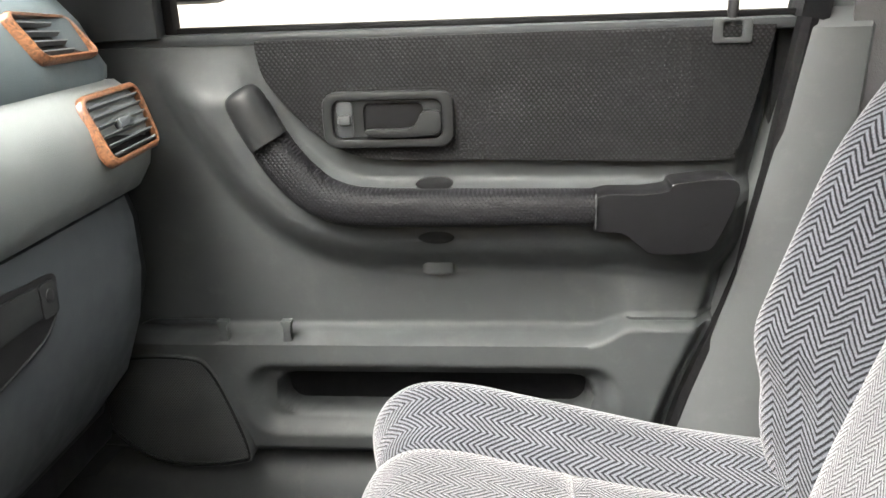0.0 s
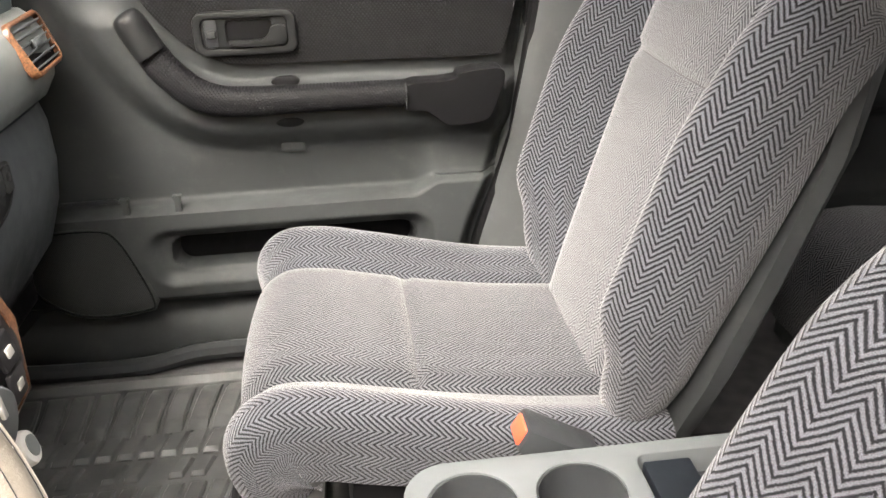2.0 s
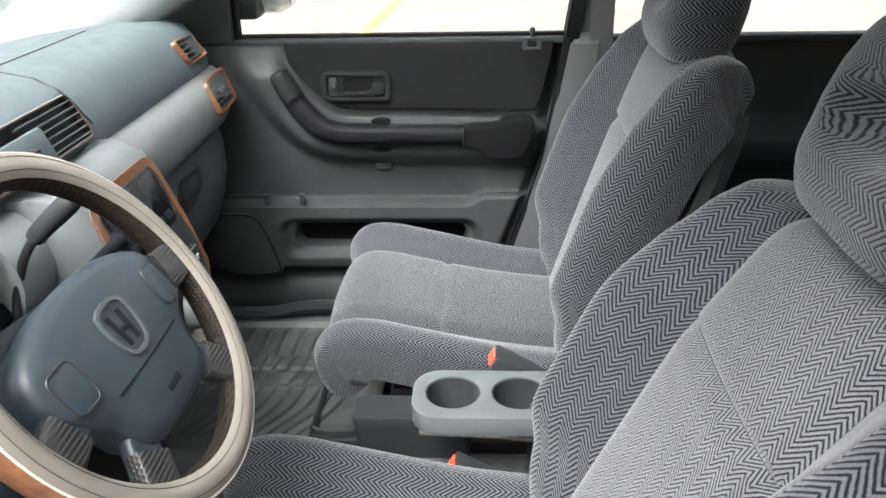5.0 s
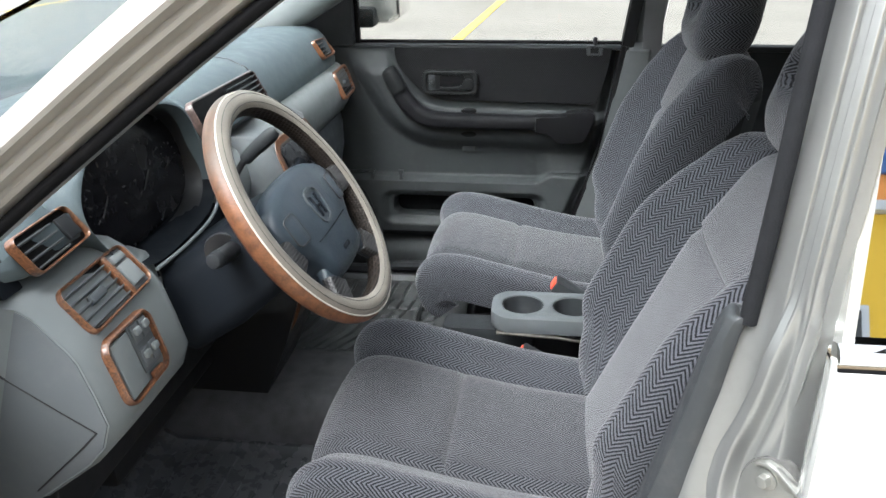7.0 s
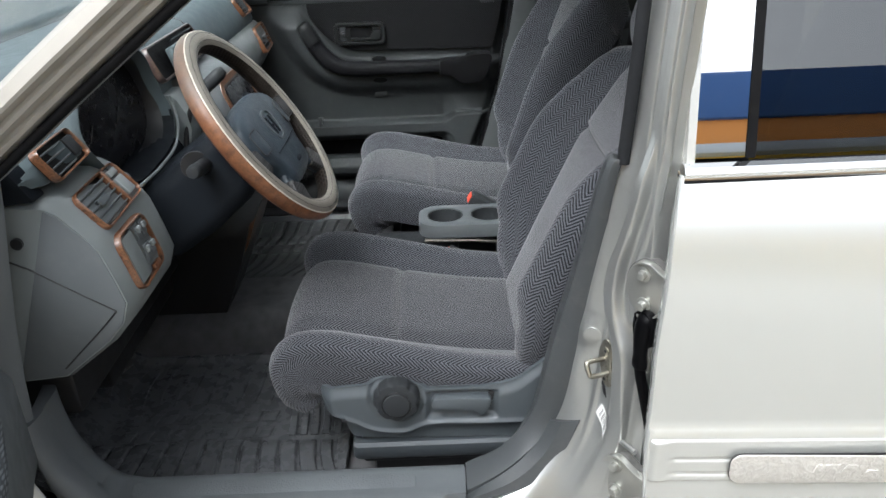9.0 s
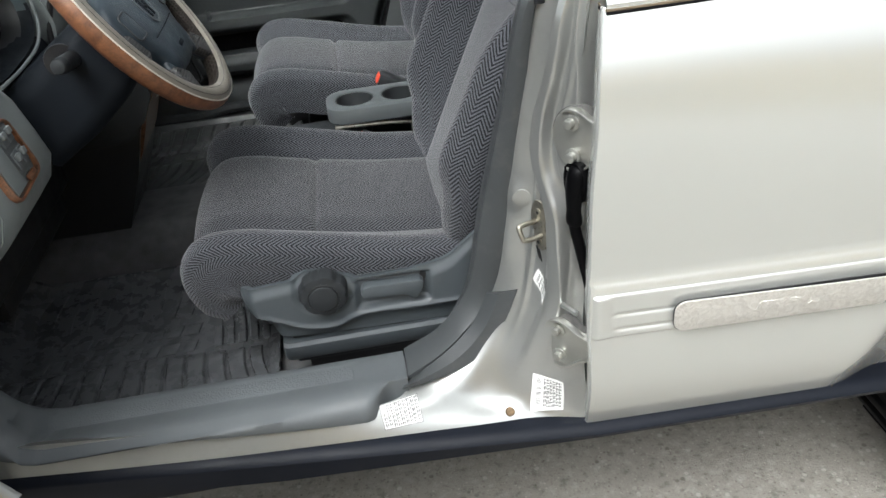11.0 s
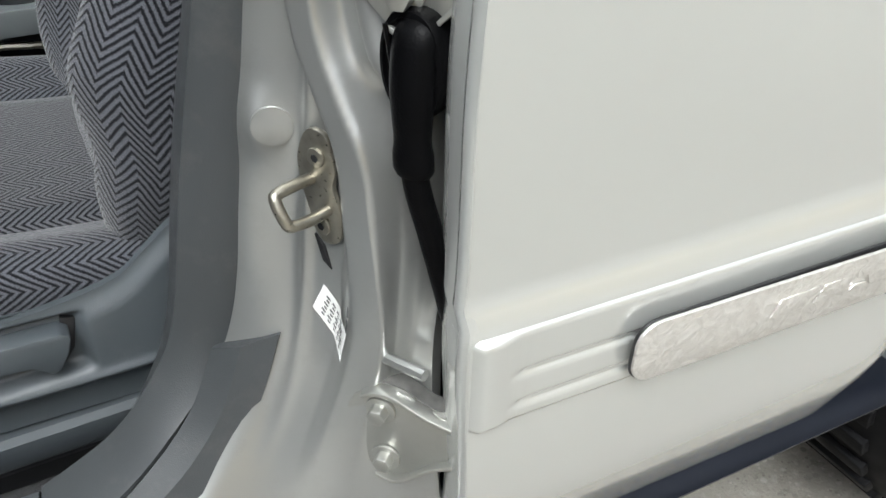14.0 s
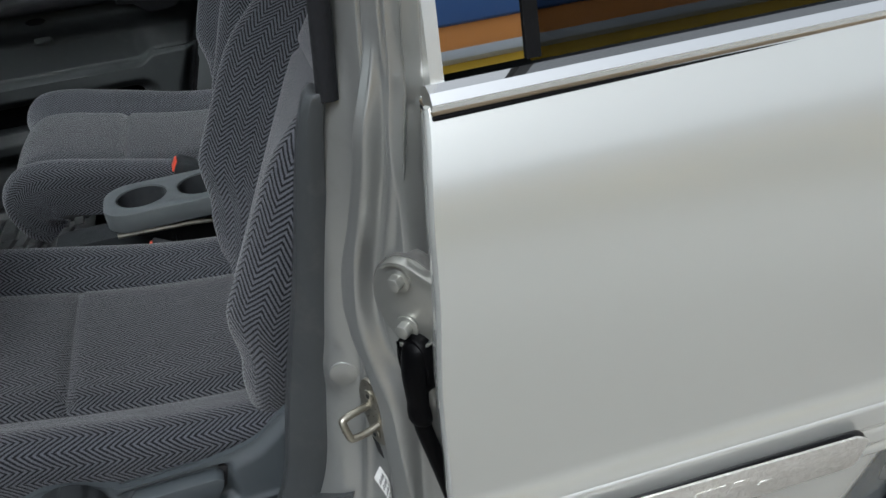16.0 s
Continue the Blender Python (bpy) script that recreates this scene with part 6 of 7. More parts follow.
# end face, seam, screw
END = [(-0.40 + (x + 0.40) * 0.925, 0.82 + (z - 0.82) * 0.925) for x, z in POD[1:-1]]
part("end_panel", prism(END, "xz", -0.5368, -0.525, 0.001), end_grey, dash, "grey end cover")
part("end_panel_seam", tube([(-0.47, -0.5366, 0.896), (-0.40, -0.5366, 0.862), (-0.33, -0.5366, 0.815), (-0.291, -0.5366, 0.790)], 0.0014, 6), black_plastic, dash)
part("end_panel_seam", tube([(-0.291, -0.5366, 0.790), (-0.32, -0.5366, 0.760), (-0.385, -0.5366, 0.698)], 0.0014, 6), black_plastic, dash)
part("end_wedge", prism([(-0.45, 1.000), (-0.392, 1.002), (-0.366, 0.958), (-0.45, 0.951)], "xz", -0.5365, -0.50, 0.003), column_plastic, dash, "dark end wedge under the pad")
part("end_screw", cyl((-0.404, -0.5395, 0.900), (-0.404, -0.532, 0.900), 0.0085, n=16), black_plastic, dash)
part("knee_panel", loft([[(x, y, z) for x, z in ((-0.36, 0.80), (-0.36, 0.74), (-0.45, 0.60), (-0.55, 0.60), (-0.5, 0.84))] for y in (-0.33, 0.06)]), dark_plastic, dash, "dark knee panel")

# ---- instrument hood and cluster ----
LIP = closed2([(-0.388, 1.000), (-0.372, 1.046), (-0.325, 1.082), (-0.255, 1.097), (-0.175, 1.094), (-0.095, 1.074), (-0.050, 1.038), (-0.034, 0.985), (-0.046, 0.930), (-0.10, 0.902), (-0.20, 0.894), (-0.29, 0.897), (-0.352, 0.925), (-0.380, 0.960)], 5)


def lip_ring(grow, lift, x0):
    out = []
    for y, z in LIP:
        k = step(0.95, 1.03, z)
        out.append(Vector((x0 - 0.22 * (z - 1.0) * (1 - k) - 0.01 * k, -0.21 + (y + 0.21) * (1 + grow * 0.35), z + (lift if k else 0) * k + grow * 0.2 * (z - 1.0) * (1 - k))))
    return out


rings = [lip_ring(-0.10, -0.006, -0.362), lip_ring(-0.03, -0.002, -0.347), lip_ring(0.0, 0.0, -0.342), lip_ring(0.05, 0.005, -0.344), lip_ring(0.11, 0.008, -0.355), lip_ring(0.16, 0.008, -0.39), lip_ring(0.20, 0.002, -0.45), lip_ring(0.22, -0.020, -0.55), lip_ring(0.22, -0.05, -0.66)]
for i, r in enumerate(rings[3:]):
    for p, q in zip(r, rings[2]):
        p.xyz = p.lerp(q + Vector((-0.025 * (i + 1), 0, 0.004)), step(1.0, 0.94, q.z))
for name, keep, mt, text in (("instrument_hood", 1, pad_grey, "blue-grey instrument hood"), ("cluster_lower_rim", -1, column_plastic, "dark rim under the dials")):
    b = loft(rings, caps=False)
    bmesh.ops.delete(b, geom=[f for f in b.faces if (f.calc_center_median().z - 0.945) * keep < 0], context="FACES")
    part(name, b, mt, dash, text, 70)
part("cluster_bezel", loft([lip_ring(-0.10, -0.006, -0.3615), lip_ring(-0.14, -0.010, -0.372), lip_ring(-0.18, -0.014, -0.392)], caps=False), black_plastic, dash, "black dial surround", 60)
clus = [(-0.21 + (y + 0.21) * 0.95, 0.99 + (z - 0.99) * 0.90) for y, z in LIP]
cl2 = prism(clus, "yz", -0.398, -0.384, 0.001)
for v in cl2.verts:
    v.co.x += -0.15 * (v.co.z - 1.0)
gloss_black = plain("instrument_lens", (0.005, 0.005, 0.006), 0.25, vary=0.1, bump=0.0, spec=0.2)
lens = part("instrument_lens", cl2, gloss_black, dash, "dark instrument cluster lens")
pale_ink = plain("dial_marks", (0.020, 0.019, 0.018), 0.5, bump=0.0)
for cy, r in ((-0.275, 0.048), (-0.155, 0.048), (-0.345, 0.024), (-0.085, 0.024)):
    for k in range(9):
        a = radians(215 - 31 * k)
        p0 = Vector((0, cy + r * math.cos(a), 0.99 + r * math.sin(a)))
        p1 = Vector((0, cy + r * 0.84 * math.cos(a), 0.99 + r * 0.84 * math.sin(a)))
        for p in (p0, p1):
            p.x = -0.3835 - 0.15 * (p.z - 1.0)
        part("dial_mark", tube([p0, p1], 0.0011, 4), pale_ink, lens)
    a = radians(220)
    q0, q1 = Vector((0, cy, 0.99)), Vector((0, cy + r * 0.75 * math.cos(a), 0.99 + r * 0.75 * math.sin(a)))
    for p in (q0, q1):
        p.x = -0.3825 - 0.15 * (p.z - 1.0)
    part("needle", tube([q0, q1], 0.0012, 4), pale_ink, lens, "pale needle")
part("cluster_trim", tube(spline([(-0.337 - 0.22 * (z - 1.0), y, z) for y, z in [(-0.30, 0.893), (-0.20, 0.890), (-0.10, 0.897), (-0.045, 0.926), (-0.030, 0.975)]], 5), 0.0028, 8), dash_grey, dash, "pale trim line under the dials")
part("cluster_sill", loft([[(x, y, z) for x, z in ((-0.42, 0.90), (-0.335, 0.888), (-0.325, 0.87), (-0.345, 0.84), (-0.45, 0.84))] for y in (-0.335, -0.02)]), column_plastic, dash)

# ---- centre stack ----
STK = [(-0.300, 0.985), (-0.272, 0.972), (-0.245, 0.90), (-0.215, 0.83), (-0.203, 0.775), (-0.204, 0.735), (-0.230, 0.685), (-0.27, 0.655), (-0.42, 0.64), (-0.42, 0.98)]
stack = part("console_panel", loft([[(x - 0.03 * k * (x > -0.4), y, z) for x, z in STK] for y, k in ((0.055, 1), (0.065, 0.2), (0.08, 0), (0.285, 0), (0.300, 0.2), (0.31, 1))]), end_grey, dash, "grey centre stack", 50)

part("console_side", loft([[(x + 0.004, y, z) for x, z in ((-0.42, 0.80), (-0.222, 0.80), (-0.208, 0.775), (-0.206, 0.735), (-0.232, 0.682), (-0.27, 0.650), (-0.42, 0.635))] for y in (0.047, 0.075)]), dark_plastic, dash, "dark console flank")


def stack_x(z):
    return lerp([(0.655, -0.27), (0.685, -0.230), (0.735, -0.204), (0.775, -0.203), (0.83, -0.215), (0.90, -0.245), (0.972, -0.272), (0.985, -0.30)], z)


def on_stack(bm, lift):
    for v in bm.verts:
        v.co.x += stack_x(v.co.z) + lift
    return bm


white_ink = plain("button_symbols", (0.42, 0.42, 0.40), 0.5, bump=0.0)
o, i2 = rrect(0.082, 0.298, 0.690, 0.968, 0.03, 6), rrect(0.104, 0.276, 0.872, 0.950, 0.012, 6)
hole = rrect(0.096, 0.286, 0.712, 0.956, 0.022, 6)
b = bmesh.new()
edges = []
for lp in (o, hole):
    vs = [b.verts.new((0, y, z)) for y, z in lp]
    edges += [b.edges.new((vs[k], vs[(k + 1) % len(vs)])) for k in range(len(vs))]
bmesh.ops.triangle_fill(b, use_beauty=True, use_dissolve=False, edges=edges)
bmesh.ops.subdivide_edges(b, edges=[e for e in b.edges if e.calc_length() > 0.03], cuts=2)
bmesh.ops.triangulate(b, faces=b.faces)
bmesh.ops.recalc_face_normals(b, faces=b.faces)
b = solid(b, 0.008)
part("wood_fascia", on_stack(b, 0.003), wood, stack, "orange burl wood fascia", 30)
bk = bmesh.new()
bmesh.ops.create_grid(bk, x_segments=8, y_segments=14, size=1)
for v in bk.verts:
    v.co = (0, 0.191 + 0.098 * v.co.x, 0.834 + 0.125 * v.co.y)
part("control_face", on_stack(solid(bk, 0.004), 0.001), black_plastic, stack, "black control face", 60)
part("radio", on_stack(prism(i2, "yz", -0.01, 0.002, 0.002), 0.002), gloss_black, stack, "black radio face")
for k in range(5):
    part("radio_button", on_stack(box(0, 0.004, 0.120 + 0.03 * k, 0.142 + 0.03 * k, 0.882, 0.892, 0.001), 0.004), column_plastic, stack)
part("dial_bed", on_stack(cyl((0, 0.185, 0.765), (0.003, 0.185, 0.765), 0.0425, n=28), 0.001), black_plastic, stack)
part("fan_dial", on_stack(cyl((0.0, 0.185, 0.765), (0.020, 0.185, 0.765), 0.030, 0.027, n=32, bev=0.003), 0.004), tray_plastic, stack, "grey fan dial")
part("dial_pointer", on_stack(box(0.018, 0.023, 0.182, 0.188, 0.768, 0.788, 0.001), 0.004), white_ink, stack)
part("button_bed", on_stack(prism(rrect(0.239, 0.271, 0.736, 0.834, 0.008), "yz", -0.004, 0.002, 0.001), 0.002), black_plastic, stack)
for k in range(3):
    z = 0.739 + 0.032 * k
    bt = part("climate_button", on_stack(box(0, 0.005, 0.241, 0.269, z, z + 0.029, 0.002), 0.004), black_plastic, stack, "black climate button")
    part("symbol_bar", on_stack(box(0.0045, 0.0065, 0.249, 0.260, z + 0.010, z + 0.018, 0.0005), 0.004), white_ink, bt)
part("lower_wood", loft([[(x, y, z) for x, z in ((-0.235, 0.690), (-0.228, 0.688), (-0.262, 0.600), (-0.285, 0.560), (-0.295, 0.565))] for y in (0.10, 0.285)]), wood, stack, "orange burl wood lower fascia")
part("lower_box", loft([[(x, y, z) for x, z in ((-0.29, 0.66), (-0.25, 0.655), (-0.28, 0.56), (-0.33, 0.44), (-0.5, 0.44), (-0.5, 0.66))] for y in (0.085, 0.30)]), black_plastic, stack)
white_plastic = plain("white_plastic", (0.75, 0.74, 0.72), 0.35, vary=0.05, bump=0.05)
plug = thing("charger_plug", (-0.22, 0.24, 0.68), "white plastic charger plug in its socket", "charger")
part("barrel", cyl((-0.275, 0.237, 0.664), (-0.217, 0.247, 0.685), 0.0140, 0.0130, n=24, bev=0.003), white_plastic, plug)
part("head", cyl((-0.220, 0.2465, 0.684), (-0.198, 0.250, 0.692), 0.0172, 0.0162, n=24, bev=0.004), white_plastic, plug)
part("usb_slot", cyl((-0.1985, 0.250, 0.692), (-0.197, 0.2502, 0.6925), 0.010, n=20), dash_grey, plug)

# ---- steering column, stalk, selector ----
AX = Vector((math.cos(0.601), 0, math.sin(0.601)))
UPW = Vector((-AX.z, 0, AX.x))
WC = Vector((-0.132, -0.18, 0.95))
col = thing("steering_column", (-0.28, -0.18, 0.80), "dark grey steering column shroud", "steering column")
secs = []
for d, w, h, o in ((-0.035, 0.045, 0.040, 0), (-0.045, 0.072, 0.062, -0.004), (-0.08, 0.086, 0.070, -0.008), (-0.16, 0.098, 0.074, -0.012), (-0.24, 0.105, 0.072, -0.01)):
    c = WC + AX * d + UPW * o
    secs.append([c + Vector((0, u, 0)) + UPW * v for u, v in rrect(-w, w, -h, h * 0.8, min(w, h) * 0.45, 6)])
part("shroud", loft(secs), column_plastic, col, "", 50)
st = tube(spline([(-0.215, -0.265, 0.912), (-0.215, -0.290, 0.915), (-0.217, -0.312, 0.918)], 3), 0.0125, 14)
stalk = part("stalk", st, black_plastic, col, "black light stalk")
part("stalk_cap", cyl((-0.2165, -0.311, 0.9178), (-0.2185, -0.327, 0.920), 0.0128, 0.0105, n=24, bev=0.0025), dark_plastic, stalk, "grey knurled stalk end")
part("stalk_well", cyl((-0.232, -0.262, 0.912), (-0.230, -0.268, 0.912), 0.024, n=20), black_plastic, col)
part("wiper_stalk", tube(spline([(-0.225, -0.10, 0.925), (-0.205, -0.03, 0.945), (-0.195, 0.01, 0.955)], 4), [0.008] * 8 + [0.012], 10), column_plastic, col, "grey wiper stalk")
sel = thing("gear_selector", (-0.31, -0.03, 0.86), "black column gear selector with padded grip", "gear lever")
part("lever", tube(spline([(-0.290, -0.075, 0.80), (-0.312, -0.040, 0.84), (-0.318, -0.020, 0.885), (-0.304, -0.010, 0.936), (-0.286, -0.002, 0.966)], 5), 0.0058, 10), black_plastic, sel)
part("grip", tube(spline([(-0.290, -0.004, 0.960), (-0.276, 0.001, 0.975), (-0.256, 0.006, 0.992), (-0.233, 0.012, 1.011)], 4), [0.007, 0.0105, 0.0115, 0.0115, 0.0118, 0.012, 0.0125, 0.013, 0.013, 0.013, 0.013, 0.011, 0.007], 14), dark_plastic, sel, "dark padded grip")

# ---- steering wheel ----
sw = thing("steering_wheel", WC, "steering wheel in a beige and wood-look cover", "steering wheel")


def wheel_at(a, r, o=0.0):
    return WC + Vector((0, 1, 0)) * (r * math.cos(a)) + UPW * (r * math.sin(a)) + AX * o


def torus_band(R, r, f0, f1, n=96, m=10, a0=0.0, a1=2 * math.pi):
    """A strip of a ring between two angles round its own section; 0 faces out, 90 the driver."""
    secs = []
    for k in range(n + 1):
        a = a0 + (a1 - a0) * k / n
        secs.append([wheel_at(a, R + r * math.cos(f0 + (f1 - f0) * j / m), r * math.sin(f0 + (f1 - f0) * j / m)) for j in range(m + 1)])
    return loft(secs, closed=False, caps=False)


def cover_wood():
    m, nt, p, co = start("wood_look_cover", 0.42, coat=0.0, spec=0.35)
    n1 = noise_of(nt, co, 5.0, 6, 0.6)
    n2 = noise_of(nt, co, 60.0, 5, 0.7)
    sep = nt.nodes.new("ShaderNodeSeparateXYZ")
    nt.links.new(co, sep.inputs[0])
    worn = calc(nt, "ADD", remap(nt, sep.outputs[2], -0.03, 0.13, 0, 1), remap(nt, n1, 0.3, 0.7, -0.35, 0.35))
    c = blend(nt, remap(nt, n2, 0.35, 0.7, 0, 1), (0.085, 0.036, 0.019), (0.205, 0.088, 0.041))
    nt.links.new(blend(nt, remap(nt, worn, 0.40, 0.95, 0, 1), c, (0.098, 0.076, 0.061)), p.inputs["Base Color"])
    relief(nt, p, n2, 0.2, 0.0006)
    return m


cover_lining = dotted("brown_cover_lining", (0.020, 0.015, 0.012), 0.006, 0.6, invert=True, spec=0.15)
pale_piping = plain("pale_piping", (0.50, 0.46, 0.40), 0.4, vary=0.15, patch=60, bump=0.0)
part("cover_outer", torus_band(0.174, 0.0185, radians(-95), radians(38)), cover_wood(), sw, "worn wood-look outer cover band", 80)
part("cover_inner", torus_band(0.174, 0.0185, radians(42), radians(138)), leather, sw, "beige vinyl inner cover band", 80)
part("cover_back", torus_band(0.174, 0.0180, radians(134), radians(275)), cover_lining, sw, "dark brown cover lining", 80)
part("piping", tube([wheel_at(2 * math.pi * k / 96, 0.174 + 0.0188 * math.cos(radians(40)), 0.0188 * math.sin(radians(40))) for k in range(96)], 0.0012, 6, closed=True, up=AX), pale_piping, sw, "pale piping line")
for f in (66, 112):
    part("stitch_seam", tube([wheel_at(2 * math.pi * k / 96, 0.174 + 0.0187 * math.cos(radians(f)), 0.0187 * math.sin(radians(f))) for k in range(96)], 0.0004, 4, closed=True, up=AX), dark_plastic, sw)
perf = dotted("perforated_spoke_vinyl", (0.024, 0.023, 0.023), 0.006, 0.5, invert=True)
for deg, w0, w1 in ((356, 0.026, 0.030), (194, 0.026, 0.030), (232, 0.024, 0.028), (307, 0.024, 0.028)):
    a = radians(deg)
    secs = []
    for r, w, o in ((0.05, w0, -0.004), (0.09, w0 * 0.8, -0.006), (0.125, w1 * 0.7, -0.005), (0.160, w1 * 0.75, -0.002)):
        t = Vector((0, -math.sin(a), 0)) + UPW * math.cos(a)
        c = wheel_at(a, r, o)
        secs.append([c + t * u + AX * v for u, v in rrect(-w, w, -0.008, 0.010, 0.006, 3)])
    sp = part("spoke", loft(secs), hub_vinyl, sw, "dark steering wheel spoke")
    c0, c1 = wheel_at(a, 0.128, 0.006), wheel_at(a, 0.162, 0.008)
    t = Vector((0, -math.sin(a), 0)) + UPW * math.cos(a)
    part("spoke_sleeve", loft([[c + t * u + AX * v for u, v in rrect(-w1 * 0.76, w1 * 0.76, -0.014, 0.0045, 0.006, 3)] for c in (c0, c1)]), perf, sp, "perforated spoke sleeve")
HUB = closed2([(-0.118, 0.030), (-0.06, 0.052), (0.0, 0.056), (0.06, 0.052), (0.118, 0.030), (0.131, -0.005), (0.117, -0.038), (0.090, -0.066), (0.070, -0.104), (0.0, -0.112), (-0.070, -0.104), (-0.090, -0.066), (-0.117, -0.038), (-0.131, -0.005)], 3)
secs = []
for s, o in ((0.90, -0.035), (0.98, -0.018), (1.0, -0.008), (0.985, 0.002), (0.94, 0.008), (0.80, 0.013), (0.40, 0.0155), (0.02, 0.016)):
    secs.append([WC + Vector((0, u * s, 0)) + UPW * (-0.012 * (1 - s) + v * s) + AX * (o + 0.001) for u, v in HUB])
hub = part("airbag_pad", loft(secs), hub_vinyl, sw, "blue-black airbag pad", 50)


def on_hub(u, v, o):
    return WC + Vector((0, u, 0)) + UPW * v + AX * (o + 0.001)


def hub_face(u, v):
    """How far the pad's face stands out at a place on it."""
    s = max(abs(u) / 0.128, v / 0.054 if v > 0 else -v / 0.110)
    return lerp([(0, 0.016), (0.40, 0.0155), (0.80, 0.013), (0.94, 0.008), (0.985, 0.002)], s)


def hub_plate(name, loop, o0, o1, mt, label=""):
    return part(name, bevel(loft([[on_hub(u, v, o) for u, v in loop] for o in (o0, o1)]), 0.0015), mt, hub, label)


em_o, em_i = closed2([(-0.019, 0.020), (0.019, 0.020), (0.015, -0.018), (-0.015, -0.018)], 4), closed2([(-0.0165, 0.0175), (0.0165, 0.0175), (0.0128, -0.0155), (-0.0128, -0.0155)], 4)
secs = [[on_hub(u * 1.25, v * 1.25 - 0.010, o) for u, v in lp] for lp, o in ((em_o, 0.012), (em_o, 0.0185), (em_i, 0.0185), (em_i, 0.012))]
part("emblem_ring", loft(secs, caps=False), seat_plastic, hub, "raised emblem outline")
hub_plate("emblem_bar", [(-0.013, 0.008), (-0.007, 0.008), (-0.005, -0.027), (-0.010, -0.027)], 0.012, 0.0182, column_plastic)
hub_plate("emblem_bar", [(0.007, 0.008), (0.013, 0.008), (0.010, -0.027), (0.005, -0.027)], 0.012, 0.0182, column_plastic)
hub_plate("emblem_bar", [(-0.007, -0.008), (0.007, -0.008), (0.007, -0.013), (-0.007, -0.013)], 0.012, 0.0182, column_plastic)
part("pad_seam", tube([on_hub(-0.066, -0.046, hub_face(-0.066, -0.046)), on_hub(-0.02, -0.047, hub_face(0.02, -0.047)), on_hub(0.02, -0.047, hub_face(0.02, -0.047)), on_hub(0.066, -0.046, hub_face(0.066, -0.046))], 0.0012, 6), column_plastic, hub)
hub_plate("badge", rrect(-0.013, 0.015, -0.086, -0.078, 0.003), 0.006, hub_face(0, -0.082) + 0.0012, column_plastic, "small unreadable badge plate")


for s in (-1, 1):
    loop = [(s * 0.097 + u, -0.010 + v) for u, v in rrect(-0.017, 0.017, -0.022, 0.022, 0.008)]
    hb = part("horn_button", bevel(loft([[on_hub(u, v, hub_face(u, v) + o) for u, v in loop] for o in (-0.006, 0.0012)]), 0.001), hub_vinyl, hub, "horn button")
    part("horn_gap", tube([on_hub(u, v, hub_face(u, v) + 0.0004) for u, v in loop], 0.0016, 6, closed=True, up=AX), black_plastic, hb)


# ---- fittings on the near door jamb ----
JAMB_GRID = []
for i in range(151):
    for j in range(41):
        s, t = i / 150, j / 40
        p = jamb_point(s, t)
        JAMB_GRID.append((p, s, t))


def snap(q):
    """The nearest place on the jamb's face, and the way out of it."""
    q = Vector(q)
    p, s, t = min(JAMB_GRID, key=lambda g: (g[0] - q).length_squared)
    a = jamb_point(min(s + 0.02, 1), t) - jamb_point(max(s - 0.02, 0), t)
    b = jamb_point(s, min(t + 0.05, 1)) - jamb_point(s, max(t - 0.05, 0))
    n = a.cross(b).normalized()
    if n.dot(Vector((-0.7, -0.7, 0.1))) < 0:
        n = -n
    return q - n * (q - p).dot(n), n


def patch(corners, lift, thick=0.0006, n=6):
    """A thin sheet laid on the jamb between four corners."""
    a, b, c, d = (Vector(q) for q in corners)
    top = []
    for i in range(n + 1):
        row = []
        for j in range(n + 1):
            u, v = i / n, j / n
            p, nn = snap(a.lerp(b, u).lerp(d.lerp(c, u), v))
            row.append(p + nn * lift)
        top.append(row)
    bm = loft(top, closed=False, caps=False)
    return bm


def in_label(corners, u, v):
    a, b, c, d = (Vector(q) for q in corners)
    return a.lerp(b, u).lerp(d.lerp(c, u), v)


def label(name, corners, text, columns, border):
    t = thing(name, Vector(corners[0]), text, "label")
    part("sheet", patch(corners, 0.0012), paper, t)
    for u0, u1, v0, v1 in columns:
        part("print_bar", patch([in_label(corners, u, v) for u, v in ((u0, v0), (u1, v0), (u1, v1), (u0, v1))], 0.0019, n=2), ink, t)
    if border:
        for u0, u1, v0, v1 in ((0, 1, 0, 0.02), (0, 1, 0.98, 1), (0, 0.015, 0, 1), (0.985, 1, 0, 1)):
            part("border", patch([in_label(corners, u, v) for u, v in ((u0, v0), (u1, v0), (u1, v1), (u0, v1))], 0.0019, n=3), ink, t)
    return t


rng = random.Random(4)
cols = []
for k in range(30):
    v = 0.08 + 0.84 * k / 30
    cols.append((0.14, 0.30, v, v + rng.choice((0.006, 0.010, 0.016))))
for k in range(6):
    u = 0.38 + 0.095 * k
    v = 0.06
    while v < 0.88:
        h = rng.uniform(0.04, 0.13)
        cols.append((u, u + 0.034, v, min(v + h, 0.92)))
        cols.append((u + 0.050, u + 0.078, v, min(v + h * 0.8, 0.92)))
        v += h + 0.025
label("safety_label", ((0.368, -0.612, 0.460), (0.420, -0.612, 0.447), (0.415, -0.622, 0.398), (0.366, -0.622, 0.402)), "white paper data label with fine unreadable print", cols, False)
cols = []
for k in range(9):
    u = 0.05 + 0.105 * k
    v = 0.05 + (0.30 if k == 0 else 0)
    while v < 0.9:
        h = rng.uniform(0.05, 0.16)
        cols.append((u, u + 0.034, v, min(v + h, 0.95)))
        cols.append((u + 0.052, u + 0.08, v, min(v + h * 0.8, 0.95)))
        v += h + 0.03
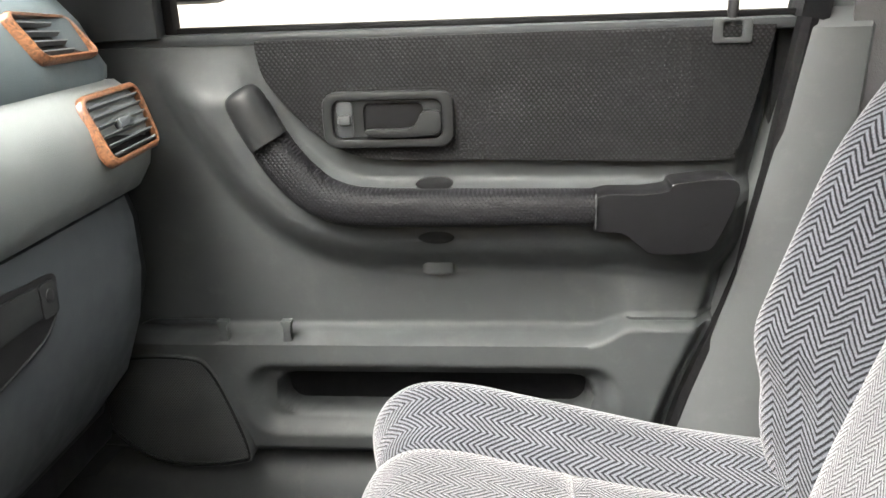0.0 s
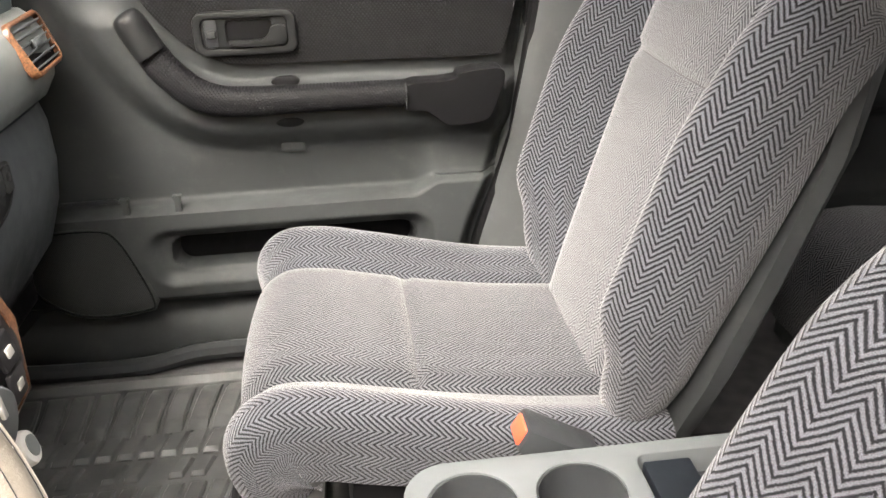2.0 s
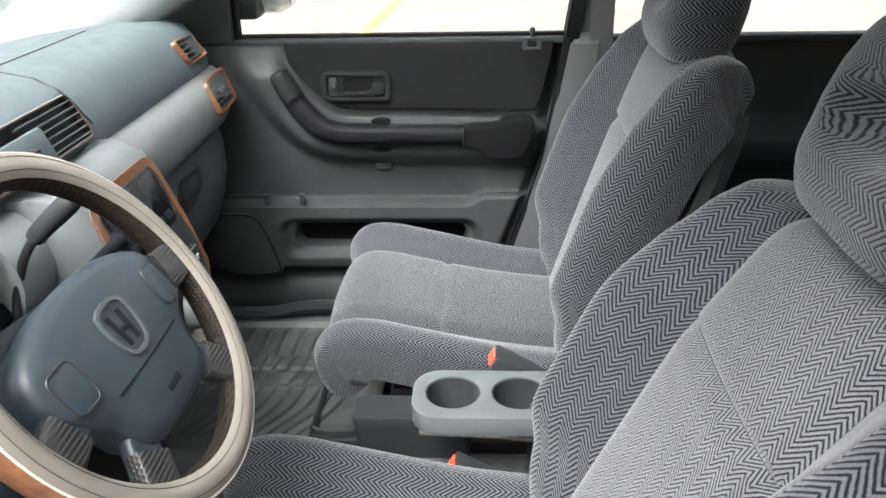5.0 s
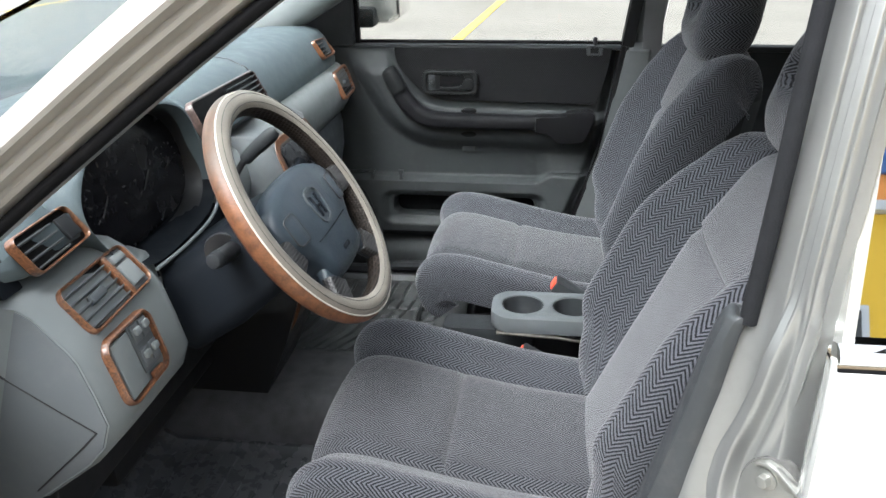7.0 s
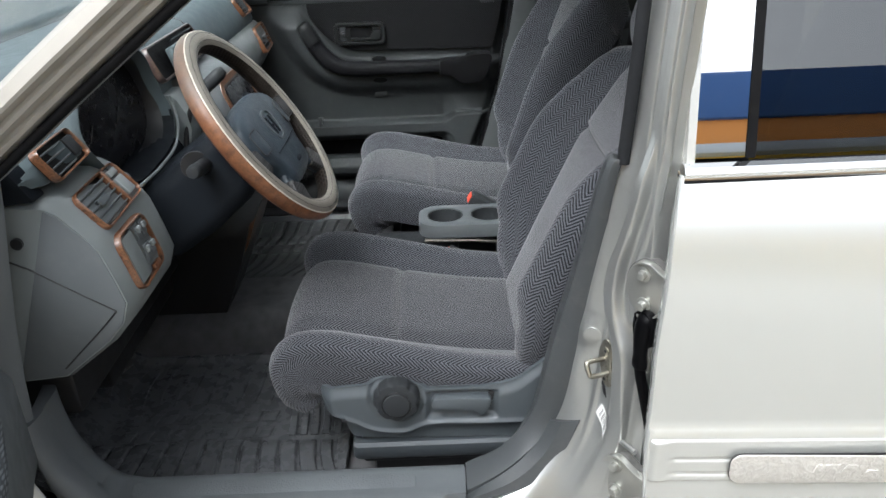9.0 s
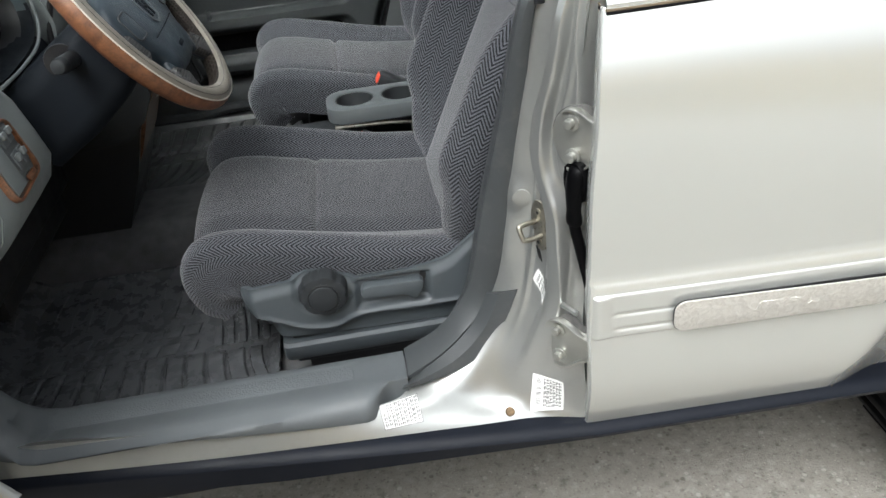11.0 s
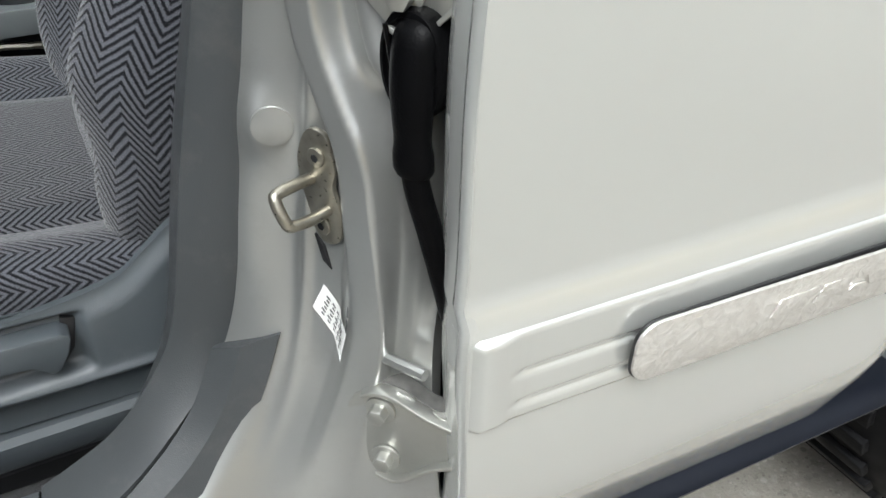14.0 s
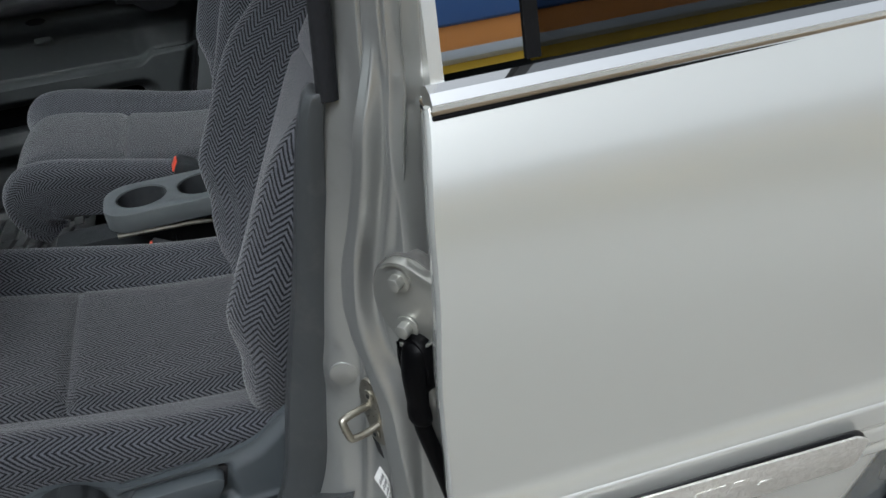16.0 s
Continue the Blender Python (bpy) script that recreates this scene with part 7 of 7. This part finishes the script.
label("tyre_label", ((0.146, -0.592, 0.440), (0.204, -0.578, 0.440), (0.208, -0.618, 0.418), (0.150, -0.618, 0.414)), "white bordered data label with unreadable print", cols, True)
# small diamond sticker; its code is left as plain specks
dia = ((0.3955, -0.565, 0.6175), (0.4150, -0.588, 0.591), (0.4060, -0.583, 0.565), (0.3885, -0.559, 0.597))
cols = [(0.14 + 0.15 * i + 0.03 * (j % 2), 0.24 + 0.15 * i, 0.16 + 0.12 * j, 0.23 + 0.12 * j) for i in range(5) for j in range(6)]
label("diamond_sticker", dia, "small white diamond sticker with plain dark specks", cols, False)

JT = Vector((0.45, -0.89, 0)).normalized()
JN = Vector((-0.89, -0.45, 0)).normalized()


def jam(p, t, z, o=0.0):
    return p + JT * t + Vector((0, 0, z)) + JN * o


HT = Vector((0.67, -0.742, 0)).normalized()
HN = Vector((-0.742, -0.67, 0)).normalized()


def leaf(p, t, z, o=0.0):
    return p + HT * t + Vector((0, 0, z)) + HN * o


def hex_bolt(parent, p):
    part("washer", cyl(p, p + HN * 0.0025, 0.0105, n=24, bev=0.0006), hinge_paint, parent)
    part("bolt_head", cyl(p + HN * 0.002, p + HN * 0.0105, 0.0070, 0.0066, n=6, bev=0.0008), hinge_paint, parent, "painted hex bolt head")


def hinge(zc, along_leaf, proud):
    base, n = snap((0.423, -0.609, zc))
    p = base + HN * proud + HT * along_leaf
    outl = closed2([(-0.012, 0.036), (0.000, 0.041), (0.014, 0.040), (0.030, 0.030), (0.048, 0.026), (0.050, -0.010), (0.032, -0.022), (0.016, -0.038), (0.002, -0.041), (-0.010, -0.036), (-0.021, -0.024), (-0.028, -0.006), (-0.028, 0.010), (-0.022, 0.026)], 3)
    t = part("door_hinge", bevel(loft([[leaf(p, u, v, o) for u, v in outl] for o in (-0.010, 0.0060)]), 0.0012), hinge_paint, shell, "champagne painted door hinge with two bolts", 25)
    # A slightly larger dark rim stands for the leaf's gap shade and dirt.
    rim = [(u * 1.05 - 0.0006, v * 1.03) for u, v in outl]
    part("gap_shade_rim", loft([[leaf(p, u, v, o) for u, v in rim] for o in (-0.010, 0.0022)]), gap_shade_grey, t, "dark rim round the hinge, painted gap shade and dirt")
    for s in (1, -1):
        fl = spline([(-0.013, 0.036, 0), (-0.004, 0.041, 0), (0.010, 0.041, 0), (0.024, 0.034, 0), (0.036, 0.029, 0), (0.052, 0.025, 0)] if s > 0 else [(-0.006, -0.039, 0), (0.004, -0.042, 0), (0.015, -0.038, 0), (0.026, -0.028, 0), (0.036, -0.019, 0), (0.052, -0.011, 0)], 5)
        part("flange", bevel(loft([[leaf(p, q.x, q.y, 0.0), leaf(p, q.x, q.y, 0.0125), leaf(p, q.x, q.y - 0.0036 * s, 0.0125), leaf(p, q.x, q.y - 0.0036 * s, 0.0)] for q in fl]), 0.0009), hinge_paint, t, "bent hinge flange", 30)
    for v in (0.0225, -0.0215):
        hex_bolt(t, leaf(p, -0.001 if v > 0 else 0.001, v, 0.0062))
    return t


hinge(0.834, 0.012, 0.002)
hinge(0.521, -0.002, 0.006)

# striker
sp, sn = snap((0.406, -0.565, 0.690))
sp = sp + JN * 0.003
strk = thing("door_striker", sp, "worn zinc door striker loop", "striker")
so = closed2([(-0.006, 0.036), (0.008, 0.034), (0.013, 0.015), (0.010, 0.002), (0.015, -0.014), (0.012, -0.034), (-0.002, -0.038), (-0.010, -0.02), (-0.016, 0.004), (-0.015, 0.02)], 4)
part("plate", bevel(loft([[jam(sp, u, v, o) for u, v in so] for o in (0.0, 0.004)]), 0.0008), steel, strk)
part("loop", tube(spline([jam(sp, -0.006, 0.004, 0.003), jam(sp, -0.007, 0.005, 0.016), jam(sp, -0.008, 0.005, 0.0285), jam(sp, -0.0075, 0.0025, 0.0325), jam(sp, -0.001, -0.010, 0.0325), jam(sp, 0.001, -0.0135, 0.029), jam(sp, 0.003, -0.015, 0.016), jam(sp, 0.005, -0.014, 0.003)], 5), 0.0037, 12), steel, strk, "bent steel loop")
for v in (0.020, -0.026):
    part("screw_head", cyl(jam(sp, 0.0, v, 0.004), jam(sp, 0.0, v, 0.0060), 0.0062, n=24, bev=0.0008), steel, strk)
    part("screw_recess", cyl(jam(sp, 0.0, v, 0.0055), jam(sp, 0.0, v, 0.0064), 0.0026, n=6), black_plastic, strk)
hp3, _ = snap((0.402, -0.562, 0.640))
part("slot", bevel(loft([[jam(hp3, u, v, o) for u, v in ((-0.006, 0.013), (0.001, 0.006), (0.006, -0.010), (-0.001, -0.005))] for o in (-0.002, 0.0015)]), 0.0004), black_plastic, strk, "dark slot below the striker")

# wiring boot
bp = Vector((0.437, -0.625, 0.779))
boot = thing("wiring_boot", bp, "black rubber wiring boot by the hinge", "boot")
fl = [[jam(bp, 0.019 * q * math.copysign(abs(math.cos(a)) ** 0.8, math.cos(a)), 0.028 * q * math.sin(a), o) for a in [2 * math.pi * k / 40 for k in range(40)]] for q, o in ((1.0, -0.010), (1.02, 0.003), (0.97, 0.0058), (0.86, 0.0064), (0.82, 0.0046), (0.3, 0.0046))]
part("boot_flange", loft(fl), boot_rubber, boot, "", 50)
bl = spline([jam(bp, 0.003, 0.024, 0.000), jam(bp, 0.003, 0.010, 0.005), jam(bp, 0.003, -0.012, 0.008), jam(bp, 0.003, -0.034, 0.0085), jam(bp, 0.003, -0.056, 0.008)], 5)
part("boot_body", tube(bl, [0.005, 0.008, 0.0105, 0.0120, 0.0126] + [0.0128] * 5 + [0.0126, 0.0122, 0.0118, 0.0115, 0.0112] + [0.0108, 0.0108, 0.0118, 0.0120, 0.0120, 0.0105], 20, up=JN, flat=0.72), boot_rubber, boot)
part("boot_ridge", tube([jam(bp, -0.012 + 0.001 * k, 0.020 - 0.006 * k, 0.0085) for k in range(7)], 0.0014, 6), boot_rubber, boot)
part("cable", tube(spline([jam(bp, 0.003, -0.052, 0.008), jam(bp, 0.005, -0.068, 0.007), jam(bp, 0.010, -0.092, 0.004), jam(bp, 0.016, -0.125, 0.000), jam(bp, 0.022, -0.16, -0.004)], 5), 0.0074, 12), boot_rubber, boot, "black cable sleeve")
# plug caps
pc, pn = snap((0.387, -0.534, 0.722))
cap_t = thing("jamb_plug", pc, "round painted blanking plug in the jamb", "plug")
part("disc", cyl(pc - pn * 0.004, pc + pn * 0.0006, 0.0128, 0.0125, n=40, bev=0.0003), paint_dimmed, cap_t)
pc, pn = snap((0.337, -0.622, 0.415))
cap_t = thing("sill_plug", pc, "rusty sill drain plug", "plug")
rust = plain("rusty_metal", (0.15, 0.10, 0.055), 0.7, metal=0.4, vary=0.4, patch=200, grain=400, bump=0.5)
part("disc", cyl(pc - pn * 0.002, pc + pn * 0.0025, 0.008, 0.0065, n=20, bev=0.0008), rust, cap_t)
# gutter bead above the lower hinge, rubbed marks
gp, gn = snap((0.425, -0.615, 0.578))
part("gutter_bead", tube([jam(gp, -0.030, -0.002, 0.002), jam(gp, -0.02, 0.004, 0.005), jam(gp, 0.03, 0.007, 0.006)], 0.004, 8), paint_dimmed, shell)
for q in ((0.417, -0.590, 0.612), (0.414, -0.588, 0.600), (0.412, -0.586, 0.596)):
    c, nn = snap(q)
    part("paint_chip", patch([c + JT * 0.001 + Vector((0, 0, 0.005)), c + JT * 0.003 + Vector((0, 0, 0.004)), c + JT * 0.002 - Vector((0, 0, 0.004)), c - JT * 0.001 - Vector((0, 0, 0.005))], 0.0008, n=1), ink, shell)

# ---- driver's door, swung open beside the wing ----
ddoor = thing("driver_door", (-0.62, -1.05, 0.36), "driver's door swung wide open, grey trim inside", "car door")
HX, HY = -0.455, -0.615
DIR = Vector((math.cos(radians(69)), -math.sin(radians(69)), 0))
OUTN = Vector((-DIR.y, DIR.x, 0))
if OUTN.x < 0:
    OUTN = -OUTN


def dd(a, o, z):
    return Vector((HX, HY, 0)) + DIR * a + OUTN * o + Vector((0, 0, z))


trim_sec = [(0.06, 0.0), (0.070, 0.02), (0.095, 0.032), (0.14, 0.03), (0.5, 0.035), (0.95, 0.03), (1.0, 0.0)]
part("trim_panel", loft([[dd(a, o + (0.02 if 0.62 < z < 0.8 else 0), z) for a, o in trim_sec] + [dd(1.0, -0.03, z), dd(0.06, -0.03, z)] for z in (0.46, 0.55, 0.62, 0.65, 0.78, 0.82, 0.98)]), tray_plastic, ddoor, "grey moulded door trim")
part("outer_skin", loft([[dd(-0.02, -0.032, z), dd(1.0, -0.032, z), dd(1.02, -0.09, z), dd(0.0, -0.09, z)] for z in (0.36, 0.7, 1.0)]), paint, ddoor, "champagne painted skin")
part("door_seal", tube([dd(0.058, 0.004, 0.42), dd(0.054, 0.008, 0.55), dd(0.056, 0.010, 0.72), dd(0.054, 0.004, 0.97)], 0.011, 8), rubber, ddoor, "black woven edge seal")
grip = spline([dd(0.228, 0.026, 0.958), dd(0.234, 0.040, 0.948), dd(0.243, 0.046, 0.930), dd(0.262, 0.048, 0.893)], 5)
part("armrest_top", tube(grip, [0.010, 0.016, 0.019] + [0.0215] * (len(grip) - 3), 16), dark_plastic, ddoor, "smooth dark grey upper end")
grip = spline([dd(0.262, 0.048, 0.893), dd(0.281, 0.050, 0.864), dd(0.315, 0.053, 0.832), dd(0.350, 0.055, 0.817), dd(0.40, 0.056, 0.813), dd(0.64, 0.056, 0.811)], 5)
part("armrest_grip", tube(grip, 0.0215, 16), vinyl_grey, ddoor, "black dotted armrest grip")
